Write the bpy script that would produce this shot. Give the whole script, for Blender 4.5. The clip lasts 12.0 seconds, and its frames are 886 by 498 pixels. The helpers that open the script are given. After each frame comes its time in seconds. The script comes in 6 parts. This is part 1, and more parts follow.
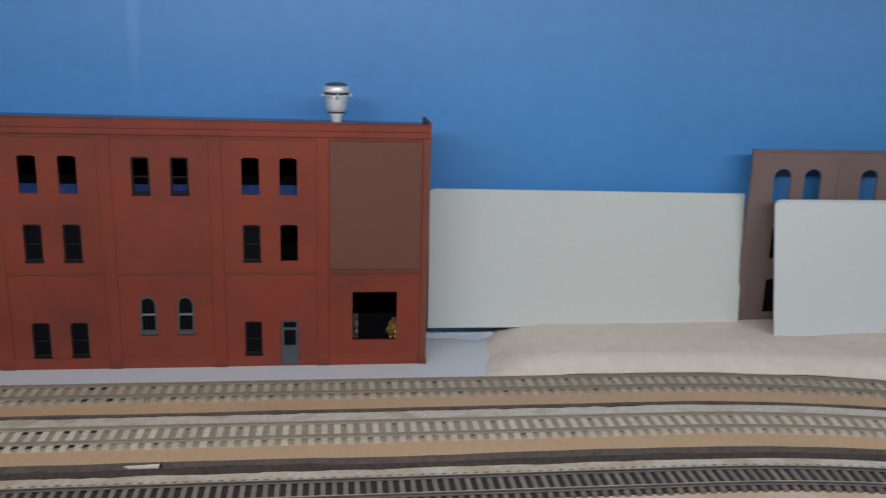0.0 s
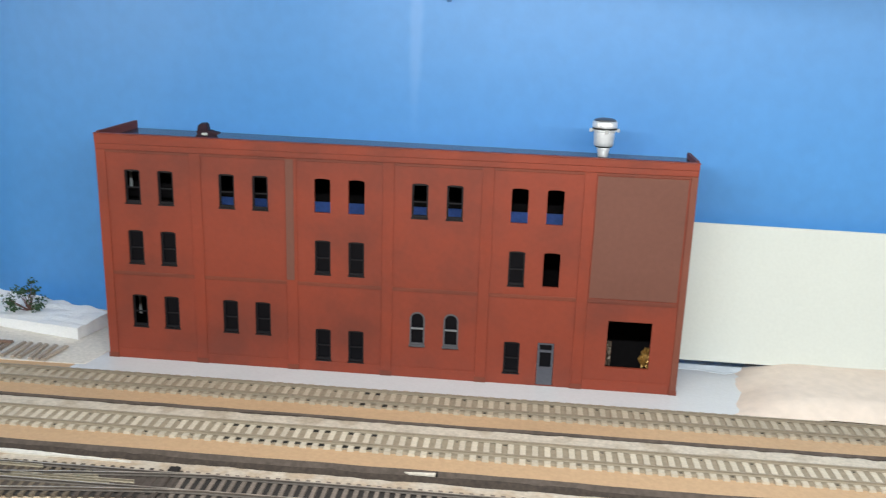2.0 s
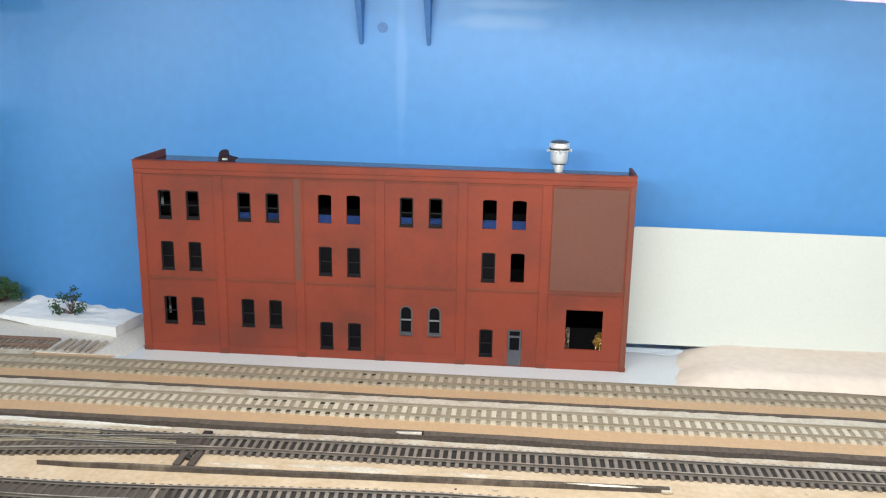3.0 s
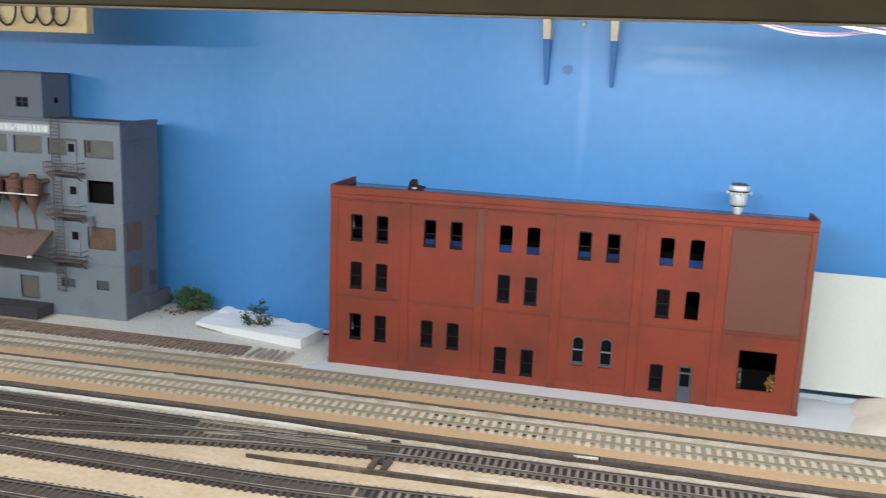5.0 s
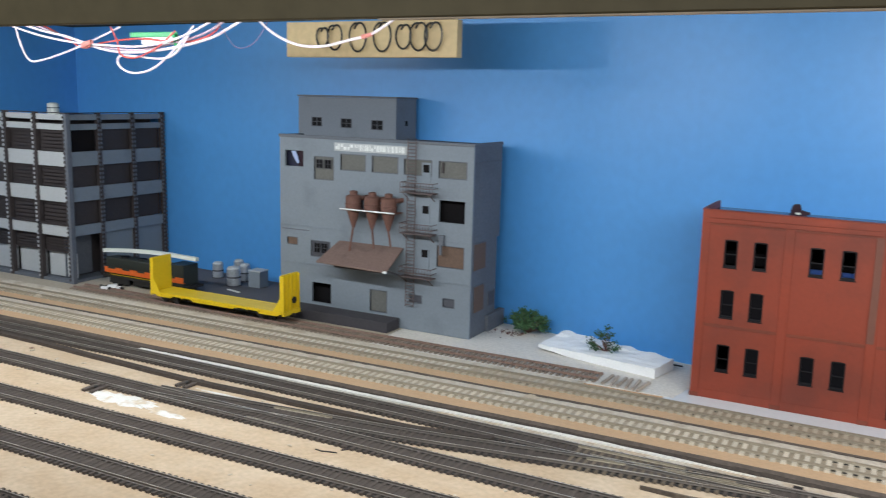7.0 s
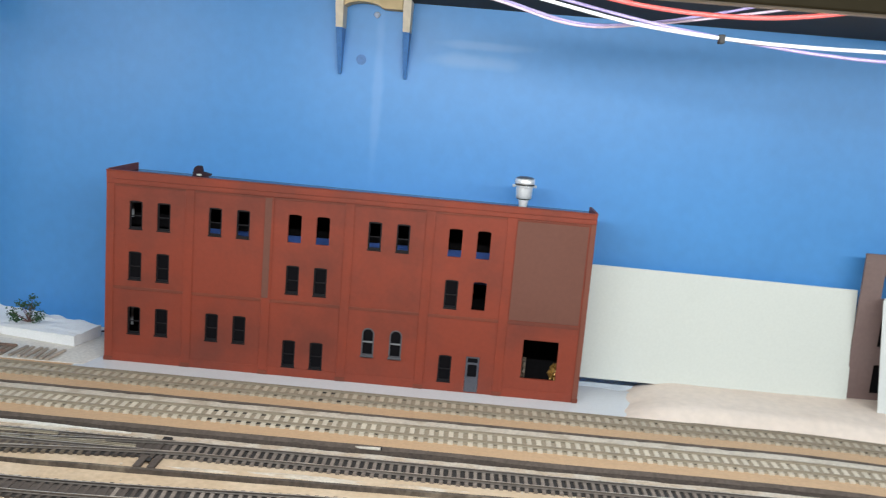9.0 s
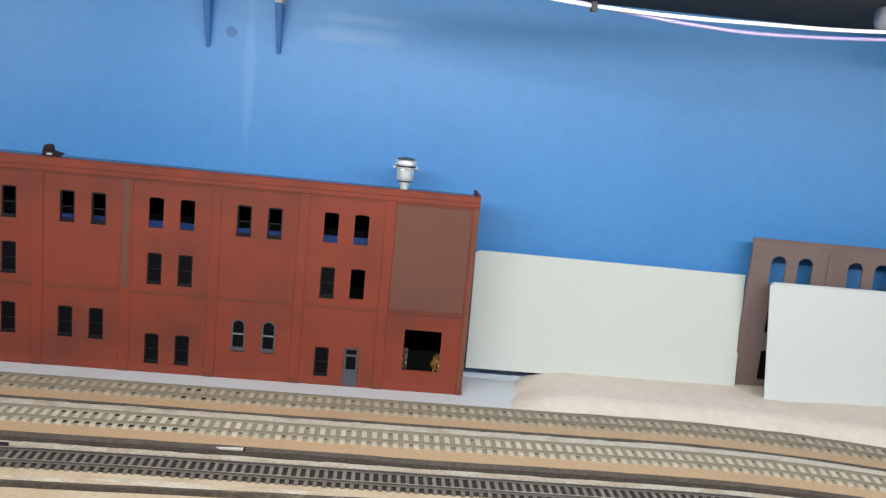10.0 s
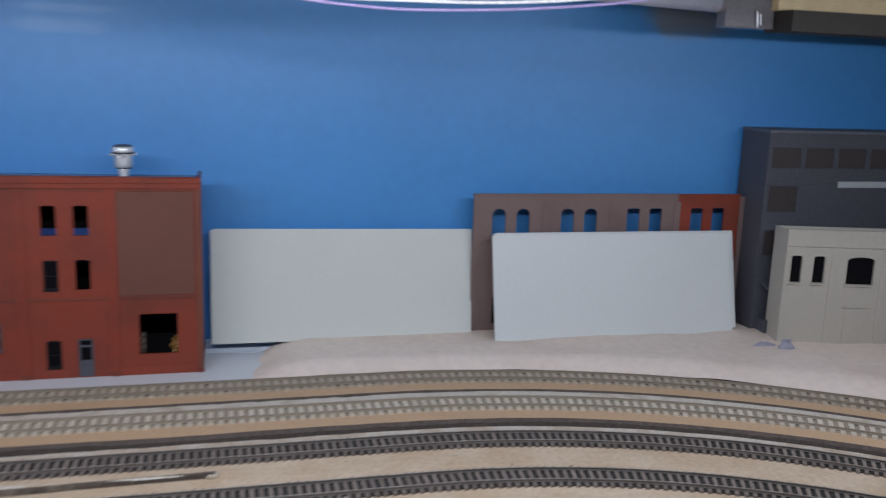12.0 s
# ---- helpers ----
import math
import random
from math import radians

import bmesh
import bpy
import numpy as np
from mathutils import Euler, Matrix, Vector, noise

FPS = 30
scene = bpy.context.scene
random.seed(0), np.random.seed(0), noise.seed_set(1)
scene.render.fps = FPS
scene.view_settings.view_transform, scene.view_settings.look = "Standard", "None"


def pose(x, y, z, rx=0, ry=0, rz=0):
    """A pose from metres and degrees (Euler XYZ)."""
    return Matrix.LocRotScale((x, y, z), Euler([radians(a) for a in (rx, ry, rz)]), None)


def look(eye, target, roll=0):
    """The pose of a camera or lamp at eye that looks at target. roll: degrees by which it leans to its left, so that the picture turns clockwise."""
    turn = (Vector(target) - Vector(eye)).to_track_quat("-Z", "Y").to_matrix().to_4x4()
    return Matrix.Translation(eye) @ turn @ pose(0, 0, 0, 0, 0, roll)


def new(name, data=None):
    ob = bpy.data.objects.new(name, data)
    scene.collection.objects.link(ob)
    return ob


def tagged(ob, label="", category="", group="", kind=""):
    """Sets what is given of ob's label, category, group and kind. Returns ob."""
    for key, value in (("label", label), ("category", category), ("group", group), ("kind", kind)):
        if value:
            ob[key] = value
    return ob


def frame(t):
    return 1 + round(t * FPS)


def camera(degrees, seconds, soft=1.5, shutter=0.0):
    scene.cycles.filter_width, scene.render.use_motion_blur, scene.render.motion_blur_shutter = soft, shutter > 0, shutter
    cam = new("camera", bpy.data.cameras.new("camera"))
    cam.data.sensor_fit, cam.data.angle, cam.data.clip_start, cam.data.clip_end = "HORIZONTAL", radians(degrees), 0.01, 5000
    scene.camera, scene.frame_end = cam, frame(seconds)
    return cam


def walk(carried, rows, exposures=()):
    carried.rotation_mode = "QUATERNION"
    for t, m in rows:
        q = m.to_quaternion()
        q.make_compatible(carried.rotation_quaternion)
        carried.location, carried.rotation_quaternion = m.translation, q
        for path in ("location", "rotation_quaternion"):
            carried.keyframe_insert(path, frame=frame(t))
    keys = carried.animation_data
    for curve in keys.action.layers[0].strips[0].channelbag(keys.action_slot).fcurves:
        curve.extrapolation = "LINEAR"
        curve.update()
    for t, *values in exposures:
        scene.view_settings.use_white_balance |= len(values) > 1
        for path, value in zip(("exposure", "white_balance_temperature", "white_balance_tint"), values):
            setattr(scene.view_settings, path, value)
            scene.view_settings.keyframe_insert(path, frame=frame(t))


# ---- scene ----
cam = camera(53.5, 12.0, soft=1.15, shutter=0.35)
PATH = [
    (0, (0.388, -0.625, 0.255), (0.633, 1.294, -0.252), 1.8),
    (0.5, (0.385, -0.607, 0.249), (0.473, 1.314, -0.303), 0.1),
    (1, (0.356, -0.632, 0.256), (0.387, 1.291, -0.293), 1.3),
    (1.5, (0.335, -0.654, 0.269), (0.268, 1.272, -0.267), 1.4),
    (2, (0.333, -0.644, 0.284), (0.152, 1.276, -0.245), 1.8),
    (2.5, (0.35, -0.683, 0.285), (0.054, 1.24, -0.177), -0.2),
    (2.7, (0.353, -0.738, 0.293), (0.183, 1.197, -0.185), 0.9),
    (4.3, (0.364, -0.814, 0.309), (0.089, 1.12, -0.12), 1.7),
    (4.5, (0.34, -0.818, 0.298), (0.004, 1.111, -0.11), 2.7),
    (5, (0.305, -0.82, 0.299), (-0.133, 1.091, -0.099), 2.2),
    (5.5, (0.261, -0.82, 0.297), (-0.328, 1.05, -0.1), 2.8),
    (6, (0.21, -0.834, 0.295), (-0.546, 0.979, -0.084), 3.1),
    (6.5, (0.171, -0.843, 0.299), (-0.724, 0.908, -0.066), 1.7),
    (6.7, (0.16, -0.846, 0.292), (-0.796, 0.876, -0.06), 1.4),
    (8.3, (0.326, -0.815, 0.277), (0.062, 1.136, -0.079), 1.0),
    (8.5, (0.342, -0.806, 0.277), (0.174, 1.151, -0.098), 1.4),
    (9, (0.34, -0.804, 0.279), (0.286, 1.164, -0.07), 4.8),
    (9.5, (0.345, -0.803, 0.289), (0.371, 1.168, -0.047), 6.9),
    (10, (0.378, -0.761, 0.269), (0.507, 1.203, -0.083), 5.5),
    (10.5, (0.376, -0.774, 0.265), (0.464, 1.188, -0.113), 3.6),
    (11, (0.39, -0.86, 0.267), (0.596, 1.099, -0.079), 3.2),
    (11.5, (0.394, -0.911, 0.278), (0.77, 1.024, -0.06), 4.7),
    (12, (0.471, -0.81, 0.282), (0.968, 1.087, -0.114), 2.1),
]
LIGHTING = [(0.0, -0.75, 6350, 14), (0.5, -0.47, 6450, 12), (1.0, 0.07, 6850, 10), (1.5, 0.47, 6900, 10), (2.0, 0.26, 6800, 10), (2.5, 0.41, 6850, 10),
            (4.5, 0.14, 6600, 10), (5.0, 0.16, 6600, 10), (5.5, 0.17, 6500, 10), (6.0, 0.15, 6500, 10), (6.5, 0.18, 6500, 10), (8.5, 0.13, 6500, 11),
            (9.0, 0.10, 6600, 10), (9.5, 0.14, 6700, 10), (10.0, -0.02, 6600, 10), (10.5, -0.12, 6500, 10), (11.0, -0.28, 6380, 13), (11.5, -0.54, 6120, 17),
            (12.0, -0.82, 6000, 18)]
walk(cam, [(t, look(eye, target, roll)) for t, eye, target, roll in PATH], LIGHTING)
# ---- light ----
world = bpy.data.worlds.new("room_air")
world.use_nodes = True
world.node_tree.nodes["Background"].inputs[0].default_value = (0.75, 0.82, 0.92, 1)
world.node_tree.nodes["Background"].inputs[1].default_value = 0.05
scene.world = world


def strip_lamp(x, length, watts, aim=(0.05, 0.02), y=-0.432, z=0.333, kelvin=(0.90, 0.97, 1.0), wide=0.012):
    """One strip light under the upper deck, behind the valance, shining back and down on the layout."""
    lamp = bpy.data.lights.new("strip_lamp", "AREA")
    lamp.shape, lamp.size, lamp.size_y, lamp.energy, lamp.color = "RECTANGLE", length, wide, watts, kelvin
    ob = new("strip_lamp", lamp)
    ob.matrix_world = look((x, y, z), (x, *aim))
    return ob


strip_lamp(0.30, 0.50, 2.07, aim=(-0.085, 0.02), y=-0.385, z=0.343)
strip_lamp(0.88, 0.70, 1.95, aim=(-0.14, 0.0), y=-0.35, z=0.3245)
strip_lamp(-0.60, 1.00, 3.15, aim=(-0.02, 0.02), y=-0.38, z=0.343)

room = bpy.data.lights.new("ceiling_lamp", "AREA")
room.shape, room.size, room.size_y, room.energy, room.color = "RECTANGLE", 1.2, 0.5, 12.0, (0.95, 0.98, 1.0)
new("ceiling_lamp", room).matrix_world = look((-0.3, -1.12, 1.26), (-0.3, -0.85, 0.0))


# ---- materials ----
def material(name, base, rough=0.6, metal=0.0, grain=400.0, vary=0.12, stain=25.0, stain_vary=0.15, bump=0.0002, spec=0.5,
             island=0.0, other=None, other_at=(0.55, 0.7), glow=None):
    """Paint or raw stuff with two scales of unevenness: fine grain and broad stains; other is the colour of the stains."""
    m = bpy.data.materials.new(name)
    m.use_nodes = True
    n, l = m.node_tree.nodes, m.node_tree.links
    b = n["Principled BSDF"]
    b.inputs["Roughness"].default_value, b.inputs["Metallic"].default_value = rough, metal
    b.inputs["Specular IOR Level"].default_value = spec
    co = n.new("ShaderNodeTexCoord")
    fine, broad = n.new("ShaderNodeTexNoise"), n.new("ShaderNodeTexNoise")
    fine.inputs["Scale"].default_value, fine.inputs["Detail"].default_value = grain, 3
    broad.inputs["Scale"].default_value, broad.inputs["Detail"].default_value = stain, 4
    for t in (fine, broad):
        l.new(co.outputs["Object"], t.inputs["Vector"])
    first = n.new("ShaderNodeMix")
    first.data_type = "RGBA"
    second = other or tuple(c * 0.6 for c in base)
    first.inputs["A"].default_value, first.inputs["B"].default_value = (*base, 1), (*second, 1)
    ramp = n.new("ShaderNodeMapRange")
    ramp.inputs["From Min"].default_value, ramp.inputs["From Max"].default_value = other_at
    ramp.inputs["To Max"].default_value = stain_vary if other is None else 1.0
    l.new(broad.outputs["Fac"], ramp.inputs["Value"])
    l.new(ramp.outputs["Result"], first.inputs["Factor"])
    value = n.new("ShaderNodeMapRange")
    value.inputs["From Min"].default_value, value.inputs["From Max"].default_value = 0.3, 0.7
    value.inputs["To Min"].default_value, value.inputs["To Max"].default_value = 1 - vary, 1 + vary
    l.new(fine.outputs["Fac"], value.inputs["Value"])
    hsv = n.new("ShaderNodeHueSaturation")
    l.new(first.outputs["Result"], hsv.inputs["Color"])
    if island:
        info = n.new("ShaderNodeObjectInfo")
        piece = n.new("ShaderNodeMapRange")
        piece.inputs["To Min"].default_value, piece.inputs["To Max"].default_value = 1 - island, 1 + island
        l.new(info.outputs["Random"], piece.inputs["Value"])
        both = n.new("ShaderNodeMath")
        both.operation = "MULTIPLY"
        l.new(piece.outputs["Result"], both.inputs[0])
        l.new(value.outputs["Result"], both.inputs[1])
        l.new(both.outputs[0], hsv.inputs["Value"])
    else:
        l.new(value.outputs["Result"], hsv.inputs["Value"])
    l.new(hsv.outputs["Color"], b.inputs["Base Color"])
    if bump:
        bp = n.new("ShaderNodeBump")
        bp.inputs["Strength"].default_value, bp.inputs["Distance"].default_value = 0.6, bump
        l.new(fine.outputs["Fac"], bp.inputs["Height"])
        l.new(bp.outputs["Normal"], b.inputs["Normal"])
    if glow:
        b.inputs["Emission Color"].default_value, b.inputs["Emission Strength"].default_value = (*glow[:3], 1), glow[3]
    return m


def brick_material(name, base, other, mortar, rough=0.55):
    """Moulded brick sheet: fine courses under one coat of paint."""
    m = material(name, base, rough, grain=260, vary=0.045, stain=16, other=other, other_at=(0.42, 0.68), bump=0)
    n, l = m.node_tree.nodes, m.node_tree.links
    b = n["Principled BSDF"]
    co = n.new("ShaderNodeTexCoord")
    sep, com = n.new("ShaderNodeSeparateXYZ"), n.new("ShaderNodeCombineXYZ")
    l.new(co.outputs["Object"], sep.inputs[0])
    add = n.new("ShaderNodeMath")
    l.new(sep.outputs["X"], add.inputs[0])
    l.new(sep.outputs["Y"], add.inputs[1])
    l.new(add.outputs[0], com.inputs["X"])
    l.new(sep.outputs["Z"], com.inputs["Y"])
    br = n.new("ShaderNodeTexBrick")
    br.inputs["Scale"].default_value = 1.0
    br.inputs["Brick Width"].default_value, br.inputs["Row Height"].default_value = 0.0026, 0.0009
    br.inputs["Mortar Size"].default_value = 0.00012
    l.new(com.outputs[0], br.inputs["Vector"])
    bp = n.new("ShaderNodeBump")
    bp.inputs["Strength"].default_value, bp.inputs["Distance"].default_value = 0.5, 0.00012
    bp.invert = True
    l.new(br.outputs["Fac"], bp.inputs["Height"])
    l.new(bp.outputs["Normal"], b.inputs["Normal"])
    return m


BLUE = material("blue_wall_paint", (0.071, 0.304, 0.705), 0.45, grain=90, vary=0.03, stain=5, stain_vary=0.14, bump=0.0003, spec=0.75)


def wall_marks(m):
    """A filled joint that took the paint lighter, two level sheen streaks put into the colour, and a brown glue stain
    high up, all with soft edges.
    """
    n, l = m.node_tree.nodes, m.node_tree.links
    b = n["Principled BSDF"]
    paint = b.inputs["Base Color"].links[0].from_socket
    co = n.new("ShaderNodeTexCoord")
    wob = n.new("ShaderNodeTexNoise")
    wob.inputs["Scale"].default_value = 26
    l.new(co.outputs["Object"], wob.inputs["Vector"])
    # The two flat, wide entries paint pale reflection streaks into the wall colour.
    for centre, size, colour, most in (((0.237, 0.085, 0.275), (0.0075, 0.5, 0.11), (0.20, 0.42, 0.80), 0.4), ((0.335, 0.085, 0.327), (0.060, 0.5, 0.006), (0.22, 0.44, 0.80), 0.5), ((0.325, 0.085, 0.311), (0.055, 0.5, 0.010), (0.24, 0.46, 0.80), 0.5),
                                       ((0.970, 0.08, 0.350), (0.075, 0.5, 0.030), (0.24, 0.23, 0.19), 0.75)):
        sub = n.new("ShaderNodeVectorMath")
        sub.operation = "SUBTRACT"
        sub.inputs[1].default_value = centre
        l.new(co.outputs["Object"], sub.inputs[0])
        div = n.new("ShaderNodeVectorMath")
        div.operation = "DIVIDE"
        div.inputs[1].default_value = size
        l.new(sub.outputs[0], div.inputs[0])
        far = n.new("ShaderNodeVectorMath")
        far.operation = "LENGTH"
        l.new(div.outputs[0], far.inputs[0])
        add = n.new("ShaderNodeMath")
        l.new(far.outputs["Value"], add.inputs[0])
        l.new(wob.outputs["Fac"], add.inputs[1])
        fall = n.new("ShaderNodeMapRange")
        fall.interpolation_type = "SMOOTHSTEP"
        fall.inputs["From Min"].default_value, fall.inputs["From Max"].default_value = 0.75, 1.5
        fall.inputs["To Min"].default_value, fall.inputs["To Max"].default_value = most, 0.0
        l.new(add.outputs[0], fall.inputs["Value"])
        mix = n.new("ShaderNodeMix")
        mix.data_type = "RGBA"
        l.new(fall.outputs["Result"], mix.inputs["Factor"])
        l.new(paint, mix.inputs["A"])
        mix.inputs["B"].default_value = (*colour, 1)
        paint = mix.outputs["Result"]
    l.new(paint, b.inputs["Base Color"])


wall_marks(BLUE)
RED = brick_material("red_brick_paint", (0.274, 0.0435, 0.019), (0.188, 0.035, 0.018), None)
RED_BAY = brick_material("browned_brick_paint", (0.262, 0.043, 0.0195), (0.180, 0.036, 0.020), None, 0.6)
RED_DIRTY = brick_material("grimy_brick_paint", (0.205, 0.043, 0.021), (0.140, 0.034, 0.021), None, 0.65)
RED_END = brick_material("brown_red_brick_paint", (0.205, 0.060, 0.036), (0.170, 0.050, 0.032), None, 0.6)
RED_DARK = brick_material("dark_red_brick_paint", (0.17, 0.035, 0.018), (0.13, 0.03, 0.018), None)
PANEL = brick_material("brown_panel", (0.168, 0.064, 0.044), (0.158, 0.059, 0.040), None, 0.7)
MAROON = material("dark_maroon_paint", (0.026, 0.010, 0.018), 0.6, spec=0.25)
UMBER = brick_material("umber_brick", (0.225, 0.155, 0.143), (0.19, 0.125, 0.115), None, 0.65)
FRAME = material("dark_grey_window_frame", (0.013, 0.012, 0.014), 0.6, vary=0.08, bump=0, spec=0.25)
DOOR = material("purple_grey_door", (0.085, 0.088, 0.108), 0.5, bump=0)
GLASS = material("dark_window_glass", (0.006, 0.006, 0.008), 0.3, vary=0.05, bump=0, spec=0.12)
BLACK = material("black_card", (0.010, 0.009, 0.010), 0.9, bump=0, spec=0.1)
ROOF = material("dark_roof_sheet", (0.03, 0.035, 0.05), 0.22, bump=0.0001)
STEEL = material("brushed_aluminium", (0.90, 0.91, 0.93), 0.42, 0.5, vary=0.06, bump=0)
GREY = material("grey_concrete_paint", (0.198, 0.230, 0.270), 0.7, stain=22, stain_vary=0.38, vary=0.05)
GREY_DARK = material("weathered_grey_paint", (0.122, 0.135, 0.162), 0.75, stain=18, stain_vary=0.3)
SLATE = material("slate_grey_paint", (0.080, 0.082, 0.100), 0.7, stain=15, stain_vary=0.25)
OLIVE = material("olive_window_card", (0.128, 0.128, 0.120), 0.7, bump=0)
BRICKFILL = material("rust_window_card", (0.140, 0.088, 0.064), 0.75)
IRON = material("brown_grey_iron", (0.12, 0.09, 0.09), 0.6, stain=80, stain_vary=0.5)
CANOPY = material("faded_rust_sheet", (0.185, 0.122, 0.104), 0.75, stain=55, stain_vary=0.5)
RUST = material("rust_brown_paint", (0.145, 0.068, 0.052), 0.7, stain=60, stain_vary=0.4)
WHITE = material("white_styrene", (0.700, 0.729, 0.685), 0.42, vary=0.02, stain=9, stain_vary=0.05, bump=0)
WHITE_COOL = material("cool_white_styrene", (0.715, 0.742, 0.728), 0.42, vary=0.02, stain=9, stain_vary=0.05, bump=0)
WHITE_EDGE = material("white_letters", (0.75, 0.77, 0.77), 0.5, bump=0)
PLATE = material("pale_grey_sheet", (0.67, 0.685, 0.71), 0.45, vary=0.03, stain=12, stain_vary=0.1, bump=0)
FOAM = material("white_foam", (0.90, 0.90, 0.91), 0.8, grain=700, vary=0.04, bump=0.0006)
CREAM = material("cream_plaster", (0.54, 0.46, 0.36), 0.85, grain=500, vary=0.12, stain=30, stain_vary=0.25, bump=0.0006)
SPILL = material("spilled_white_plaster", (0.72, 0.69, 0.65), 0.85, grain=300, vary=0.08, stain=70, other=(0.58, 0.47, 0.35), other_at=(0.57, 0.68), bump=0.0006)
SKIM_GREY = material("greyish_plaster_skin", (0.60, 0.53, 0.44), 0.85, grain=350, vary=0.14, stain=45, other=(0.47, 0.395, 0.305), other_at=(0.50, 0.64), bump=0.0008)
SKIM_LIGHT = material("whitened_plaster_skin", (0.70, 0.645, 0.56), 0.85, grain=350, vary=0.12, stain=45, other=(0.60, 0.53, 0.44), other_at=(0.5, 0.66), bump=0.0008)
FILLET = material("white_plaster_fillet", (0.76, 0.73, 0.67), 0.85, grain=350, vary=0.08, stain=60, stain_vary=0.2, bump=0.0005)
SKIM = material("pale_plaster_skin", (0.56, 0.49, 0.405), 0.85, grain=350, vary=0.14, stain=45, other=(0.48, 0.375, 0.275), other_at=(0.46, 0.60), bump=0.0008)
TAN = material("tan_painted_board", (0.55, 0.362, 0.215), 0.8, grain=350, vary=0.06, stain=8, stain_vary=0.15, bump=0.0003)
SAND = material("sand_fibre_board", (0.515, 0.378, 0.250), 0.9, grain=210, vary=0.10, stain=26, other=(0.585, 0.455, 0.325), other_at=(0.40, 0.66), bump=0.0010)
PINK = material("pinkish_plaster", (0.80, 0.675, 0.580), 0.8, grain=120, vary=0.05, stain=11, other=(0.73, 0.59, 0.495), other_at=(0.45, 0.75), bump=0.0006)
PALE = material("pale_ground_plaster", (0.71, 0.665, 0.61), 0.85, grain=300, vary=0.1, stain=20, stain_vary=0.2, bump=0.0006)
GROUND = material("grey_tan_ground", (0.45, 0.385, 0.305), 0.85, grain=300, vary=0.1, stain=14, stain_vary=0.3, bump=0.0006)
PAD = material("dark_grey_pad", (0.10, 0.10, 0.115), 0.85, stain=20, stain_vary=0.2)
BED_PALE = material("beige_painted_bed", (0.335, 0.275, 0.200), 0.85, grain=300, vary=0.12, stain=30, stain_vary=0.3, bump=0.0004)
# Dark bed paint, blackened further to hold the deep shade beside the rails.
BED_DARK = material("dark_bed_with_gap_shade", (0.030, 0.026, 0.024), 0.9, grain=300, vary=0.2, stain=30, stain_vary=0.3, bump=0.0004)
CORK_WORN = material("worn_cork", (0.085, 0.066, 0.052), 0.9, grain=300, vary=0.3, stain=40, other=(0.20, 0.160, 0.12), other_at=(0.58, 0.72), bump=0.0008)
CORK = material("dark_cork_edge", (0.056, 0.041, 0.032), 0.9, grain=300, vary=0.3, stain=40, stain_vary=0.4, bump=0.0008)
TIE_PALE = material("beige_painted_tie", (0.62, 0.545, 0.435), 0.75, grain=500, vary=0.1, stain=25, stain_vary=0.3, island=0.10, bump=0.0002)
BED_FILL = material("grey_brown_track_fill", (0.080, 0.065, 0.056), 0.85, grain=300, vary=0.18, stain=22, stain_vary=0.35, bump=0.0004, spec=0.25)
TIE_LIGHT_BROWN = material("light_brown_tie", (0.215, 0.175, 0.147), 0.8, grain=500, vary=0.2, stain=25, stain_vary=0.4, island=0.18, bump=0.0002, spec=0.3)
TIE_TURNOUT = material("tan_brown_turnout_tie", (0.155, 0.122, 0.090), 0.8, grain=500, vary=0.2, stain=40, stain_vary=0.4, island=0.2, bump=0.0002, spec=0.3)
TIE_DARK = material("dark_brown_tie", (0.088, 0.070, 0.060), 0.8, grain=500, vary=0.18, stain=25, stain_vary=0.4, island=0.16, bump=0.0002, spec=0.25)
TIE_TAUPE = material("taupe_painted_tie", (0.485, 0.410, 0.312), 0.75, grain=500, vary=0.1, stain=18, stain_vary=0.35, island=0.10, bump=0.0002)
WASH = material("beige_paint_wash", (0.425, 0.350, 0.262), 0.85, grain=300, vary=0.12, stain=30, stain_vary=0.3, bump=0.0004)
BED_TAUPE = material("taupe_painted_bed", (0.335, 0.272, 0.198), 0.85, grain=300, vary=0.12, stain=30, stain_vary=0.3, bump=0.0004)
RAIL_TAUPE = material("taupe_painted_rail", (0.28, 0.232, 0.175), 0.55, vary=0.12, bump=0)
TIE_SIDING = material("rusty_brown_tie", (0.29, 0.225, 0.18), 0.75, grain=500, vary=0.15, stain=30, stain_vary=0.4, island=0.16, bump=0.0002)
TIE_BARE = material("weathered_bare_tie", (0.40, 0.33, 0.27), 0.8, grain=500, vary=0.15, stain=40, stain_vary=0.3, island=0.2, bump=0.0002)
RAIL_PALE = material("beige_painted_rail", (0.34, 0.285, 0.215), 0.6, vary=0.1, bump=0)
RAIL_DARK = material("brown_painted_rail", (0.22, 0.195, 0.175), 0.34, 0.45, vary=0.15, bump=0)
RAIL_BARE = material("bare_cream_rail", (0.40, 0.345, 0.26), 0.45, 0.2, vary=0.2, bump=0)
RAIL_BRIGHT = material("worn_bright_rail_head", (0.48, 0.43, 0.37), 0.35, 0.35, grain=60, vary=0.35, stain=14, stain_vary=0.5, bump=0)
RAIL_RUST = material("rusty_rail", (0.24, 0.155, 0.12), 0.6, vary=0.15, bump=0)
YELLOW = material("yellow_freight_paint", (0.80, 0.55, 0.015), 0.4, vary=0.04, stain=30, stain_vary=0.12, bump=0)
SOOT = material("black_running_gear", (0.02, 0.018, 0.017), 0.7, bump=0)
ORANGE = material("orange_stripe", (0.74, 0.135, 0.02), 0.45, bump=0)
LOCO = material("dark_green_paint", (0.028, 0.033, 0.028), 0.45, bump=0)
